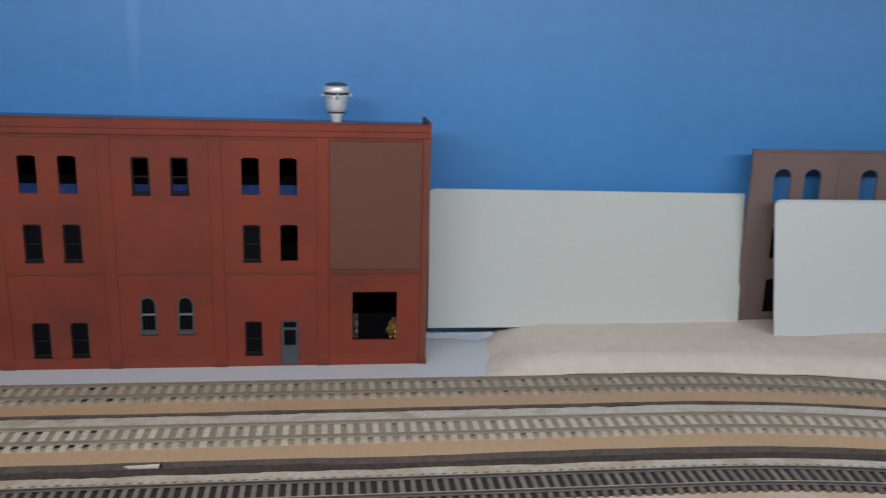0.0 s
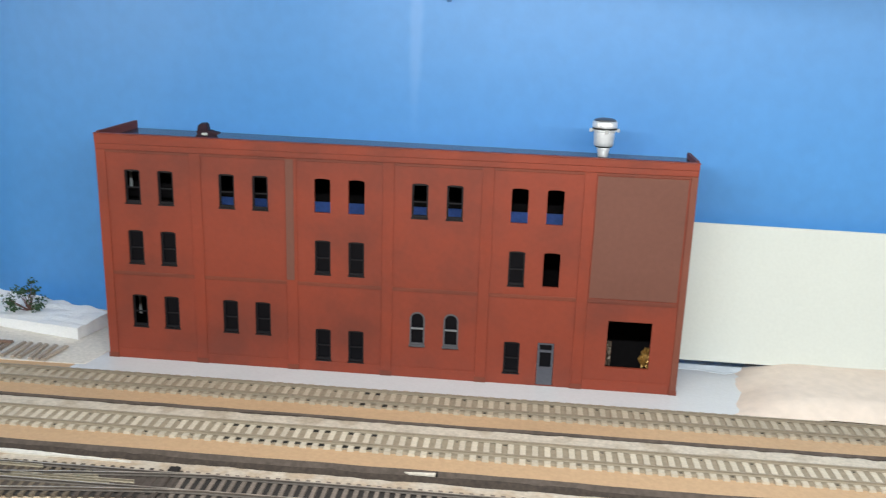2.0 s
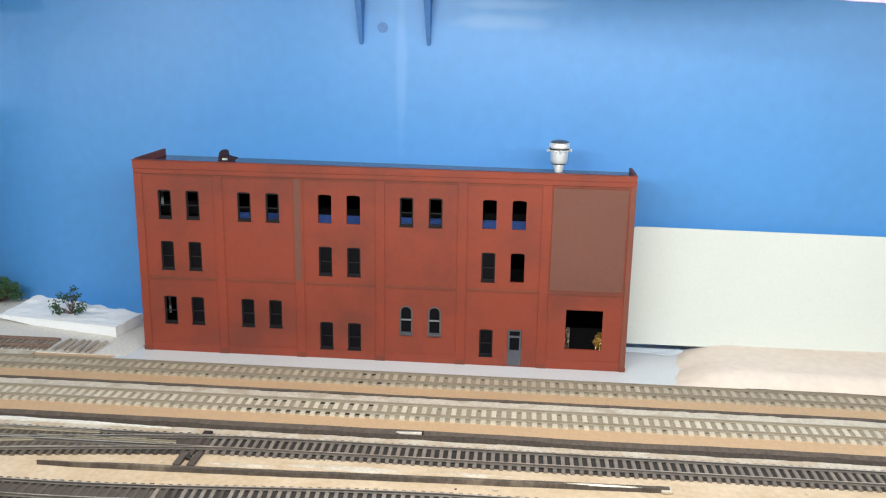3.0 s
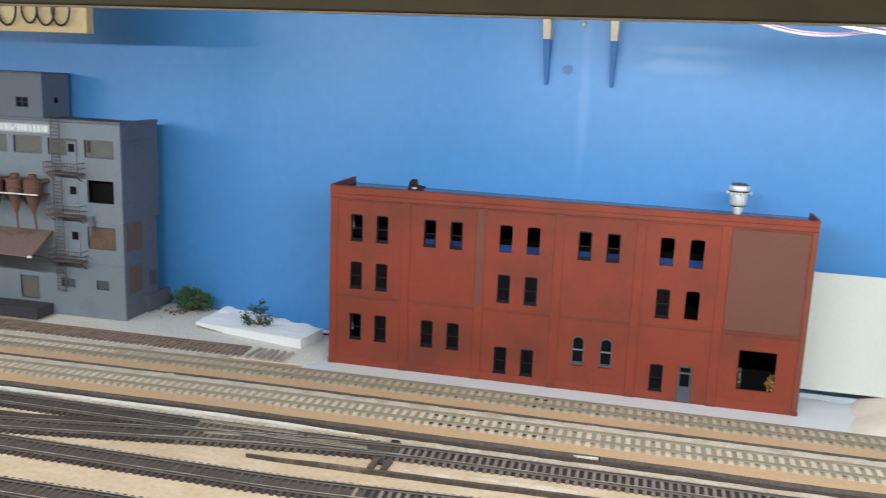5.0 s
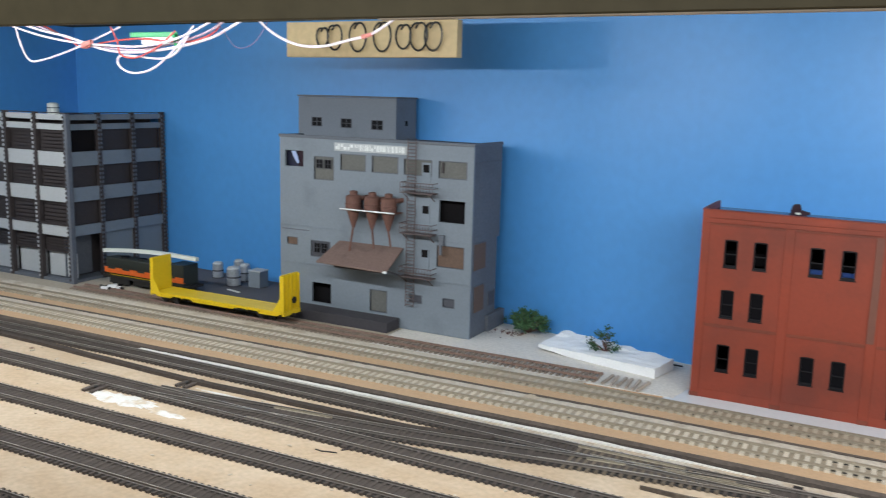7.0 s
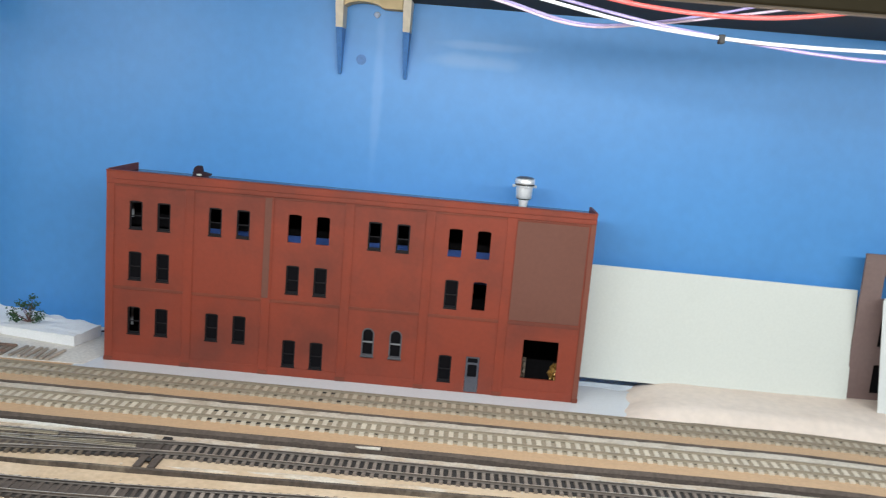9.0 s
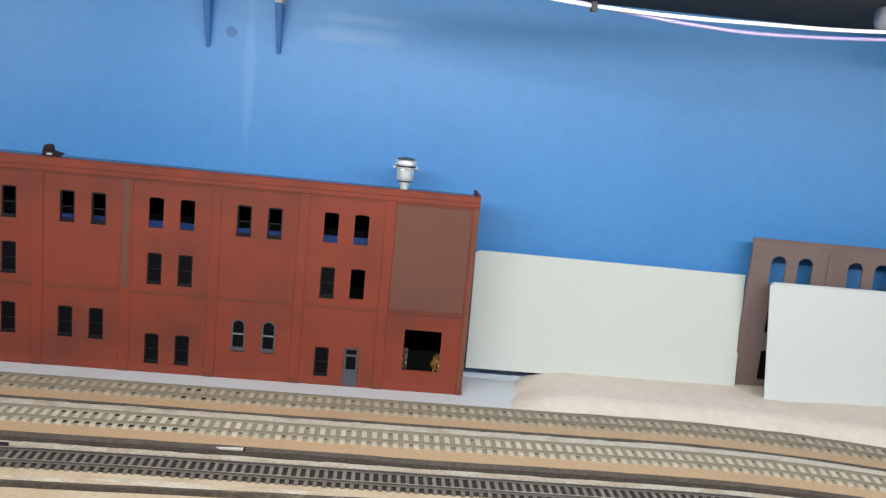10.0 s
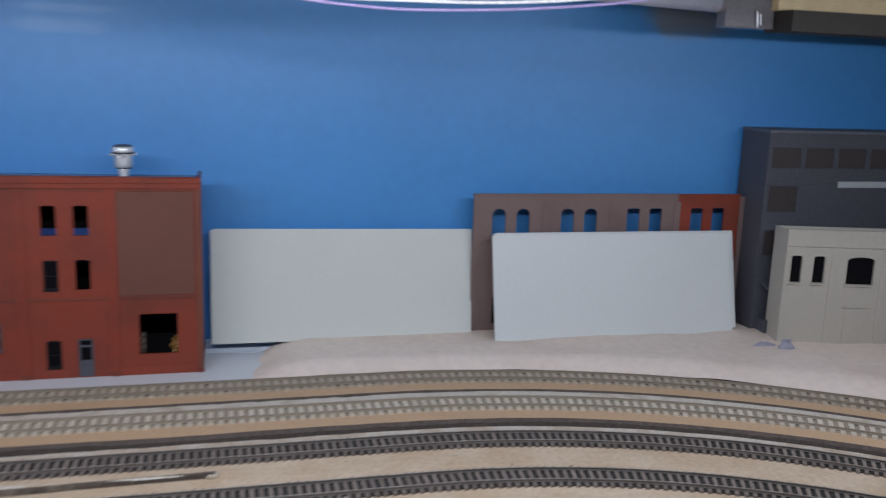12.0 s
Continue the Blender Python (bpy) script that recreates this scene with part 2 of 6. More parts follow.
LEAF = material("green_clump_foliage", (0.058, 0.128, 0.052), 0.9, grain=900, vary=0.5, island=0.3, bump=0.0008)
LIGHT = material("light_grey_paint", (0.45, 0.47, 0.49), 0.6, vary=0.05, bump=0)
UMBRA = material("dark_umber_paint", (0.042, 0.033, 0.034), 0.7, vary=0.12)
VALANCE = material("olive_brown_board", (0.165, 0.140, 0.082), 0.6, grain=60, vary=0.1, stain=6, stain_vary=0.2, bump=0.0002)
JOIST = material("dark_brown_joist", (0.035, 0.028, 0.022), 0.7)
DECK = material("dark_deck_underside", (0.022, 0.018, 0.015), 0.85)
PLY = material("plywood", (0.62, 0.47, 0.26), 0.65, grain=120, vary=0.08, stain=20, stain_vary=0.2)
BRACKET = material("blue_painted_bracket", (0.065, 0.205, 0.50), 0.45, bump=0)
WOOD = material("bare_pine", (0.62, 0.52, 0.40), 0.6, grain=150, vary=0.1)
WIRE_WHITE = material("white_wire", (0.85, 0.83, 0.84), 0.35, bump=0)
WIRE_ROSE = material("rosy_white_wire", (0.80, 0.69, 0.75), 0.35, bump=0)
WIRE_PINK = material("pink_wire", (0.56, 0.42, 0.50), 0.4, bump=0)
WIRE_RED = material("red_wire", (0.62, 0.10, 0.09), 0.4, bump=0)
NUT = material("faded_red_plastic", (0.66, 0.24, 0.21), 0.4, bump=0)
WIRE_VIOLET = material("violet_wire", (0.36, 0.29, 0.52), 0.4, bump=0)
WIRE_DUSK = material("dark_violet_wire", (0.16, 0.13, 0.26), 0.5, bump=0)
WIRE_BLACK = material("black_wire", (0.01, 0.01, 0.011), 0.4, bump=0)
GREEN = material("green_plastic", (0.02, 0.32, 0.10), 0.4, bump=0)
GOLD = material("gold_foil", (0.36, 0.21, 0.06), 0.35, 0.5, grain=500, vary=0.5, bump=0.0006)
CLEAR = material("cloudy_plastic", (0.17, 0.16, 0.165), 0.15, bump=0)
TUBE = material("strip_light_diffuser", (0.9, 0.9, 0.9), 0.4, bump=0, glow=(1.0, 0.98, 0.96, 14.0))
IVORY = material("ivory_styrene", (0.50, 0.465, 0.40), 0.55, vary=0.04, stain=20, stain_vary=0.12, bump=0)
ROOM = material("aisle_wall_paint", (0.45, 0.43, 0.40), 0.8, grain=40, vary=0.04)
CARPET = material("aisle_carpet", (0.16, 0.15, 0.15), 0.95, grain=300, vary=0.3)
FASCIA = material("fascia_board", (0.13, 0.15, 0.11), 0.6)


# ---- shapes ----
class Shape:
    """Vertices and faces of one mesh, put together from simple solids."""

    def __init__(self):
        self.v, self.f = [], []

    def solid(self, verts, faces):
        k = len(self.v)
        self.v += [tuple(p) for p in verts]
        self.f += [tuple(k + i for i in face) for face in faces]
        return self

    def box(self, x0, x1, y0, y1, z0, z1):
        return self.solid([(x, y, z) for z in (z0, z1) for y in (y0, y1) for x in (x0, x1)],
                          [(0, 2, 3, 1), (4, 5, 7, 6), (0, 1, 5, 4), (2, 6, 7, 3), (0, 4, 6, 2), (1, 3, 7, 5)])

    def prism(self, outline, y0, y1):
        """An outline in x and z, anticlockwise seen from -y, from y0 to y1."""
        n = len(outline)
        return self.solid([(x, y0, z) for x, z in outline] + [(x, y1, z) for x, z in outline],
                          [tuple(range(n)), tuple(range(2 * n - 1, n - 1, -1))]
                          + [(i, i + n, (i + 1) % n + n, (i + 1) % n) for i in range(n)])

    def slab(self, outline, z0, z1):
        """An outline in x and y, anticlockwise from above, from z0 to z1."""
        n = len(outline)
        return self.solid([(x, y, z0) for x, y in outline] + [(x, y, z1) for x, y in outline],
                          [tuple(range(n - 1, -1, -1)), tuple(range(n, 2 * n))]
                          + [(i, (i + 1) % n, (i + 1) % n + n, i + n) for i in range(n)])

    def lathe(self, x, y, profile, sides=20, caps=True):
        """A round body about the upright line at x, y: profile rows of radius and height, from below."""
        verts = [(x + r * math.cos(2 * math.pi * k / sides), y + r * math.sin(2 * math.pi * k / sides), z) for r, z in profile for k in range(sides)]
        faces = [(i * sides + k, i * sides + (k + 1) % sides, (i + 1) * sides + (k + 1) % sides, (i + 1) * sides + k)
                 for i in range(len(profile) - 1) for k in range(sides)]
        if caps:
            faces += [tuple(range(sides - 1, -1, -1)), tuple(range((len(profile) - 1) * sides, len(profile) * sides))]
        return self.solid(verts, faces)

    def rod(self, a, b, r, sides=8, r2=None):
        a, b = Vector(a), Vector(b)
        q = (b - a).to_track_quat("Z", "Y")
        ring = [(math.cos(2 * math.pi * k / sides), math.sin(2 * math.pi * k / sides)) for k in range(sides)]
        verts = [a + q @ Vector((c * r, s * r, 0)) for c, s in ring] + [b + q @ Vector((c * (r2 or r), s * (r2 or r), 0)) for c, s in ring]
        return self.solid(verts, [tuple(range(sides - 1, -1, -1)), tuple(range(sides, 2 * sides))]
                          + [(k, (k + 1) % sides, (k + 1) % sides + sides, k + sides) for k in range(sides)])

    def sweep(self, line, section):
        """A closed section, rows of (aside, up), along a line of (point, leftward unit)."""
        n = len(section)
        verts = [(p[0] + s[0] * a, p[1] + s[1] * a, p[2] + u) for p, s in line for a, u in section]
        faces = [(i * n + k, i * n + (k + 1) % n, (i + 1) * n + (k + 1) % n, (i + 1) * n + k) for i in range(len(line) - 1) for k in range(n)]
        return self.solid(verts, faces + [tuple(range(n - 1, -1, -1)), tuple(range((len(line) - 1) * n, len(line) * n))])

    def wall(self, x0, x1, z0, z1, holes, y0, y1, arch=0.0):
        """An upright wall from y0 to y1 with openings (x0, x1, z0, z1 and the rise of an arched head) right through it."""
        xs = sorted({x0, x1, *(h[0] for h in holes), *(h[1] for h in holes)})
        zs = sorted({z0, z1, *(h[2] for h in holes), *(h[3] for h in holes)})
        full = {(i, j) for i in range(len(xs) - 1) for j in range(len(zs) - 1)
                if not any(h[0] < (xs[i] + xs[i + 1]) / 2 < h[1] and h[2] < (zs[j] + zs[j + 1]) / 2 < h[3] for h in holes)}
        for i, j in full:
            a, b, c, d = xs[i], xs[i + 1], zs[j], zs[j + 1]
            self.solid([(a, y0, c), (b, y0, c), (b, y0, d), (a, y0, d)], [(0, 1, 2, 3)])
            self.solid([(a, y1, c), (b, y1, c), (b, y1, d), (a, y1, d)], [(3, 2, 1, 0)])
            for di, dj, p, q in ((-1, 0, (a, d), (a, c)), (1, 0, (b, c), (b, d)), (0, -1, (a, c), (b, c)), (0, 1, (b, d), (a, d))):
                if (i + di, j + dj) not in full:
                    self.solid([(p[0], y0, p[1]), (p[0], y1, p[1]), (q[0], y1, q[1]), (q[0], y0, q[1])], [(0, 1, 2, 3)])
        for h in holes:
            rise = h[4] if len(h) > 4 else 0.0
            if rise:
                mid, half, top = (h[0] + h[1]) / 2, (h[1] - h[0]) / 2, h[3]
                curve = [(mid - half * math.cos(math.pi * k / 12), top - rise + rise * math.sin(math.pi * k / 12)) for k in range(13)]
                for (xa, za), (xb, zb) in zip(curve, curve[1:]):
                    if top - min(za, zb) > 1e-6:
                        self.prism([(xa, za), (xb, zb), (xb, top), (xa, top)], y0 + 1e-5, y1 - 1e-5)
        return self

    def mesh(self, name, mat, smooth=False):
        me = bpy.data.meshes.new(name)
        me.from_pydata(self.v, [], self.f)
        me.materials.append(mat)
        if smooth:
            me.polygons.foreach_set("use_smooth", [True] * len(me.polygons))
        me.update()
        return me


def part(name, shape, mat, parent=None, label="", bevel=0.0, smooth=False, at=None):
    """One mesh object under a thing or a part."""
    ob = new(name, shape.mesh(name, mat, smooth) if isinstance(shape, Shape) else shape)
    if at is not None:
        ob.matrix_basis = at
    if parent:
        ob.parent = parent
    if bevel:
        mod = ob.modifiers.new("rounded_edges", "BEVEL")
        mod.width, mod.segments, mod.limit_method = bevel, 2, "ANGLE"
    if label:
        ob["label"] = label
    return ob


def thing(name, label, category, at=(0, 0, 0), group="", turn=0.0):
    ob = new(name)
    ob.empty_display_size = 0.02
    ob.matrix_basis = pose(*at, 0, 0, turn)
    return tagged(ob, label, category, group)


def structure(name, shape, mat, label, category, smooth=False, bevel=0.0):
    return tagged(part(name, shape, mat, smooth=smooth, bevel=bevel), label, category, kind="structure")


# ---- the setting ----
WALL_LINE = [(-1.10, 0.205), (-0.90, 0.190), (-0.60, 0.170), (-0.26, 0.147), (-0.12, 0.118), (0.0, 0.096), (0.12, 0.087),
             (0.25, 0.084), (0.50, 0.081), (0.80, 0.079), (1.10, 0.077), (1.70, 0.072)]


def wall_y(x):
    for (xa, ya), (xb, yb) in zip(WALL_LINE, WALL_LINE[1:]):
        if xa <= x <= xb:
            return ya + (yb - ya) * (x - xa) / (xb - xa)
    return WALL_LINE[0][1] if x < 0 else WALL_LINE[-1][1]


def smooth_line(points, steps=6):
    """A soft line through the points (Catmull-Rom)."""
    out = []
    pts = [points[0], *points, points[-1]]
    for a, b, c, d in zip(pts, pts[1:], pts[2:], pts[3:]):
        for k in range(steps):
            t = k / steps
            out.append(tuple(0.5 * (2 * q + (r - p) * t + (2 * p - 5 * q + 4 * r - s) * t * t + (3 * q - p - 3 * r + s) * t ** 3)
                             for p, q, r, s in zip(a, b, c, d)))
    return out + [tuple(points[-1])]


line = smooth_line(WALL_LINE)
back = Shape()
back.slab([(x, y) for x, y in line] + [(x, y + 0.012) for x, y in reversed(line)], -0.05, 0.62)
structure("wall_north", back, BLUE, "blue painted backdrop wall, softly bent, with sheen and mottling", "wall")
side = Shape().box(-1.112, -1.10, -0.10, 0.217, -0.05, 0.62)
structure("wall_west", side, BLUE, "blue painted return of the backdrop wall", "wall")
structure("wall_far_west", Shape().box(-2.2, -1.112, -0.112, -0.10, -0.05, 0.62), BLUE, "blue painted backdrop beyond the return", "wall")
structure("wall_aisle", Shape().box(-2.4, 2.4, -2.62, -2.6, -1.2, 1.3), ROOM, "plain painted wall behind the aisle", "wall")
structure("wall_aisle_west", Shape().box(-2.42, -2.4, -2.6, 0.4, -1.2, 1.3), ROOM, "plain painted end wall", "wall")
structure("wall_aisle_east", Shape().box(2.4, 2.42, -2.6, 0.4, -1.2, 1.3), ROOM, "plain painted end wall", "wall")
structure("wall_behind_backdrop", Shape().box(-2.4, 2.4, 0.4, 0.42, -1.2, 1.3), ROOM, "plain wall behind the backdrop", "wall")
structure("floor", Shape().box(-2.4, 2.4, -2.6, 0.4, -1.22, -1.2), CARPET, "dark carpeted aisle floor", "floor")
structure("ceiling", Shape().box(-2.4, 2.4, -2.6, 0.4, 1.3, 1.32), ROOM, "plain painted ceiling", "ceiling")

# upper deck with its valance
structure("upper_deck", Shape().box(0.262, 1.9, -0.444, 0.40, 0.3625, 0.400).box(-1.9, 0.2618, -0.444, 0.40, 0.3790, 0.400), DECK, "dark underside of the upper deck", "deck")
structure("valance", Shape().prism([(-1.9, 0.3222), (0.70, 0.3222), (0.77, 0.3280), (1.9, 0.3280), (1.9, 0.62), (-1.9, 0.62)], -0.452, -0.445), VALANCE, "olive brown valance board along the upper deck", "valance", bevel=0.0008)
structure("trim", Shape().box(-0.08, 0.70, -0.4515, -0.4455, 0.3214, 0.3221), WOOD, "thin pale cut edge under the valance", "trim")
structure("joist", Shape().box(0.955, 1.9, -0.125, -0.085, 0.3270, 0.3450), JOIST, "black painted joist under the upper deck", "joist")
structure("joist_cap", Shape().box(0.950, 1.9, -0.110, -0.070, 0.3452, 0.3624), PLY, "tan wooden rail above the joist", "joist")
structure("fascia", Shape().box(-1.9, 1.9, -0.62, -0.612, -0.16, -0.0085), FASCIA, "dark green fascia board of the layout", "fascia")

# the layers of the layout board
CENTRE = (0.615, -0.80)


def way(y0, start=-1.35, turn=52.0, step=0.012):
    """Points and leftward units along a line that runs at y0 before the building and bends round CENTRE to the right."""
    out = []
    n = int((CENTRE[0] - start) / step)
    for k in range(n):
        x = start + (CENTRE[0] - start) * k / n
        out.append(((x, y0 + 0.02 * min(0.0, x + 0.05)), (0.0, 1.0)))
    r = y0 - CENTRE[1]
    for k in range(int(turn / 1.5) + 1):
        a = radians(k * 1.5)
        out.append(((CENTRE[0] + r * math.sin(a), CENTRE[1] + r * math.cos(a)), (math.sin(a), math.cos(a))))
    return out


def layer(y_back, y_front, z0, z1, wobble=0.0, start=-1.35):
    """A flat layer between two such lines, with a hand-cut front edge."""
    b, f = way(y_back, start), way(y_front, start)
    f = [((p[0] + s[0] * w, p[1] + s[1] * w), s) for (p, s), w in
         ((row, wobble * (noise.noise((row[0][0] * 9, y_front * 40, 0)) + 0.6 * noise.noise((row[0][0] * 45, y_front * 40, 5)))) for row in f)]
    sh = Shape()
    n = len(b)
    rows = [[(p[0], p[1], z) for p, _ in ln] for ln, z in ((b, z0), (f, z0), (f, z1), (b, z1))]
    verts = [q for row in rows for q in row]
    faces = [(j * n + i, j * n + i + 1, ((j + 1) % 4) * n + i + 1, ((j + 1) % 4) * n + i) for j in range(4) for i in range(n - 1)]
    return sh.solid(verts, [tuple(reversed(q)) for q in faces] + [(0, n, 2 * n, 3 * n), (n - 1, 4 * n - 1, 3 * n - 1, 2 * n - 1)])


structure("ground", Shape().box(-1.9, 1.9, -0.612, 0.40, -0.06, -0.0095), SAND, "sandy fibre board of the layout, rough and speckled", "ground")
structure("roadbed_front", layer(-0.060, -0.1385, -0.0094, -0.0040, 0.0012), TAN, "tan painted roadbed board under a pale track", "roadbed")
structure("roadbed_back", layer(0.30, -0.0765, -0.0094, -0.0012, 0.0012), TAN, "tan painted roadbed board beside the buildings", "roadbed")


def bevel_edge(name, y_top, z_top, reach, drop, mat, label, start=-1.35, wobble=0.0012, inset=0.0):
    """The sloping cut edge of a roadbed board: it follows the board's hand-cut front line and falls outward."""
    rows = []
    for (px, py), (ux, uy) in way(y_top, start):
        w = wobble * (noise.noise((px * 9, y_top * 40, 0)) + 0.6 * noise.noise((px * 45, y_top * 40, 5)))
        f = 0.0010 * (noise.noise((px * 21, y_top * 60, 2)) + noise.noise((px * 140, y_top * 60, 8)))
        rows.append([(px + ux * (w - a), py + uy * (w - a), z) for a, z in ((inset - 0.001, z_top), (inset, z_top), (reach - f, z_top - drop), (inset - 0.001, z_top - drop))])
    n = len(rows)
    verts = [q for row in rows for q in row]
    faces = [(i * 4 + k, i * 4 + (k + 1) % 4, (i + 1) * 4 + (k + 1) % 4, (i + 1) * 4 + k) for i in range(n - 1) for k in range(4)]
    return structure(name, Shape().solid(verts, faces + [(3, 2, 1, 0), tuple(range(4 * n - 4, 4 * n))]), mat, label, "edging")


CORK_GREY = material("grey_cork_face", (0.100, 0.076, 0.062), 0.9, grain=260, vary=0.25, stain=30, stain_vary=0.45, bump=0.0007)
# The foot strips' near-black colour paints the shade below each cut edge.
bevel_edge("roadbed_edge_back", -0.0765, -0.0013, 0.0020, 0.0013, CORK_GREY, "dark grey sloping cut edge of the roadbed")
bevel_edge("roadbed_foot_back", -0.0765, -0.0024, 0.0042, 0.0020, CORK, "crumbling foot of the roadbed edge, coloured dark as shade", inset=0.0016)
bevel_edge("roadbed_edge_front", -0.1385, -0.0041, 0.0036, 0.0024, CORK_GREY, "dark grey sloping cut edge of the roadbed")
bevel_edge("roadbed_foot_front", -0.1385, -0.0062, 0.0094, 0.0034, CORK, "crumbling foot of the roadbed edge, coloured dark as shade", inset=0.0030)


def ragged(name, y_back, y_front, z, mat, label, seed, amount=0.0016, end=9.0, begin=-9.0):
    """A thin skin of plaster between two lines of the layout, torn along both edges."""
    def fade(x):
        return min(1.0, max(0.0, (x - end + 0.16) / 0.16)) ** 2

    def edge(y0, k):
        drop = (y_front - y0) * 0.97
        return [(p[0] + s[0] * w, p[1] + s[1] * w) for (p, s), w in
                ((row, drop * fade(row[0][0]) + amount * (noise.noise((row[0][0] * 30, seed, k)) + 0.8 * noise.noise((row[0][0] * 110, seed, k + 3)))) for row in way(y0, step=0.004) if begin < row[0][0] < end)]
    b, f = edge(y_back, 0), edge(y_front, 9)
    n = len(b)
    verts = [(x, y, q) for ln, q in ((b, z - 0.002), (b, z), (f, z), (f, z - 0.002)) for x, y in ln]
    faces = [((j + 1) * n + i, (j + 1) * n + i + 1, j * n + i + 1, j * n + i) for j in range(3) for i in range(n - 1)]
    return structure(name, Shape().solid(verts, faces), mat, label, "plaster")


ragged("plaster_flecks", -0.0812, -0.0962, -0.0018, SKIM_GREY, "ragged pale plaster skin along the track", 4)
ragged("plaster_fillet", -0.1476, -0.1585, -0.0078, SKIM, "pale plaster fillet along the roadbed", 7, 0.0012, begin=-0.20)
ragged("plaster_fillet_west", -0.1466, -0.1515, -0.0066, FILLET, "whitened plaster fillet along the roadbed", 12, 0.0008, 0.09, -0.58)
ragged("paint_wash", -0.0374, -0.0532, 0.00062, WASH, "beige paint filled between the rails", 17, 0.0006, 0.02, -0.22)
ragged("plaster_wash_front", -0.0985, -0.1135, -0.0023, WASH, "beige paint filled between the rails", 16, 0.0006, 0.06)
ragged("plaster_wash", -0.0374, -0.0532, 0.0004, SKIM_LIGHT, "white plaster wash rubbed between the rails", 15, 0.0008, -0.115)
# plates and ground covers
structure("ground_pale", Shape().slab([(-0.36, -0.024), (-0.20, -0.022), (-0.05, -0.020), (-0.012, -0.019), (-0.004, 0.02), (-0.01, 0.15), (-0.36, 0.165)], -0.0015, -0.0004),
          PALE, "pale gritty plaster ground beside the siding", "ground")
structure("ground_west", Shape().slab([(-1.35, -0.030), (-0.36, -0.0235), (-0.36, 0.172), (-1.35, 0.21)], -0.0011, -0.0001), GROUND, "grey tan ground under the siding", "ground")
structure("base_plate", Shape().slab([(-0.022, -0.0325), (0.25, -0.0335), (0.535, -0.0335), (0.550, -0.012), (0.535, 0.022), (0.565, 0.045), (0.60, 0.075), (-0.01, 0.09), (-0.012, 0.03)], -0.0016, -0.0009),
          PLATE, "pale grey styrene base sheet under the brick building", "sheet", bevel=0.0003)


def splat(name, x, y, z, rx, ry, mat, label, category, seed, high=0.0012):
    """A flat, uneven dab."""
    rng = random.Random(seed)
    n = 36
    ring = [(x + rx * math.cos(2 * math.pi * k / n) * rng.uniform(0.65, 1.1), y + ry * math.sin(2 * math.pi * k / n) * rng.uniform(0.6, 1.1)) for k in range(n)]
    sh = Shape()
    verts = [(x, y, z + high)] + [((a + x) / 2, (b + y) / 2, z + high * rng.uniform(0.5, 1.1)) for a, b in ring] + [(a, b, z - 0.0002) for a, b in ring]
    sh.solid(verts, [(0, 1 + k, 1 + (k + 1) % n) for k in range(n)] + [(1 + k, 1 + n + k, 1 + n + (k + 1) % n, 1 + (k + 1) % n) for k in range(n)])
    return tagged(part(name, sh, mat), label, category)


def mound():
    """The plaster ground on the right: it swells up behind the outer track and dips at its torn edge."""
    sh, nx, ny = Shape(), 60, 22
    verts = []
    for i in range(nx + 1):
        u = i / nx
        x = 0.497 + 0.77 * u
        front = -0.0335 if x < 0.56 else -0.0300
        if x > CENTRE[0]:
            r = -0.0300 - CENTRE[1]
            front = CENTRE[1] + math.sqrt(max(0.0, r * r - min(x - CENTRE[0], r * 0.995) ** 2))
        for j in range(ny + 1):
            v = j / ny
            y = front + (wall_y(x) + 0.004 - front) * v
            rise = 0.012 * min(1.0, u * 17) ** 0.75 * min(1.0, v * 7 + 0.08) ** 0.7
            xx = x
            if i < 6:
                xx += (6 - i) / 6 * (0.024 * v + 0.009 * noise.noise((y * 45, 0, 3)) + 0.005 * noise.noise((y * 160, 0, 8)))
            verts.append((xx, y, -0.001 + rise + 0.0016 * noise.noise((x * 22, y * 22, 1))* min(1.0, u * 15)))
    faces = [(i * (ny + 1) + j, (i + 1) * (ny + 1) + j, (i + 1) * (ny + 1) + j + 1, i * (ny + 1) + j + 1) for i in range(nx) for j in range(ny)]
    return sh.solid(verts, faces)


FLAP = material("bluish_white_paper", (0.70, 0.76, 0.82), 0.6, vary=0.03, stain=40, stain_vary=0.12, bump=0.0002)
tagged(part("paper_flap", Shape().solid([(0.4580, 0.056, -0.0009), (0.485, 0.055, -0.0009), (0.504, 0.050, -0.0009), (0.530, 0.060, 0.0), (0.530, 0.076, 0.0050), (0.4580, 0.077, 0.0066),
                                         (0.4580, 0.056, -0.0006), (0.485, 0.055, -0.0006), (0.504, 0.050, -0.0005), (0.530, 0.060, 0.0004), (0.530, 0.076, 0.0054), (0.4580, 0.077, 0.0070)],
                                        [(5, 4, 3, 2, 1, 0), (6, 7, 8, 9, 10, 11)] + [(i, (i + 1) % 6, (i + 1) % 6 + 6, i + 6) for i in range(6)]), FLAP), "bluish white paper flap curling up to the wall", "paper")
structure("ground_plaster", mound(), PINK, "pinkish smoothed plaster ground with a torn edge", "ground", smooth=True)

shoulder = [((-1.3 + 0.05 * k, -0.0265 - 0.012 * (1 - k / 24), 0.0), (0.0, 1.0)) for k in range(25)]
structure("pale_shoulder", Shape().sweep([((p[0], p[1] + 0.0012 * noise.noise((p[0] * 11, 4, 0)), -0.0006), u) for p, u in shoulder], [(-0.0075, 0.0), (-0.0052, 0.0013), (0.0052, 0.0013), (0.0085, 0.0)][::-1]),
          SKIM_GREY, "whitened shoulder between siding and track", "shoulder")

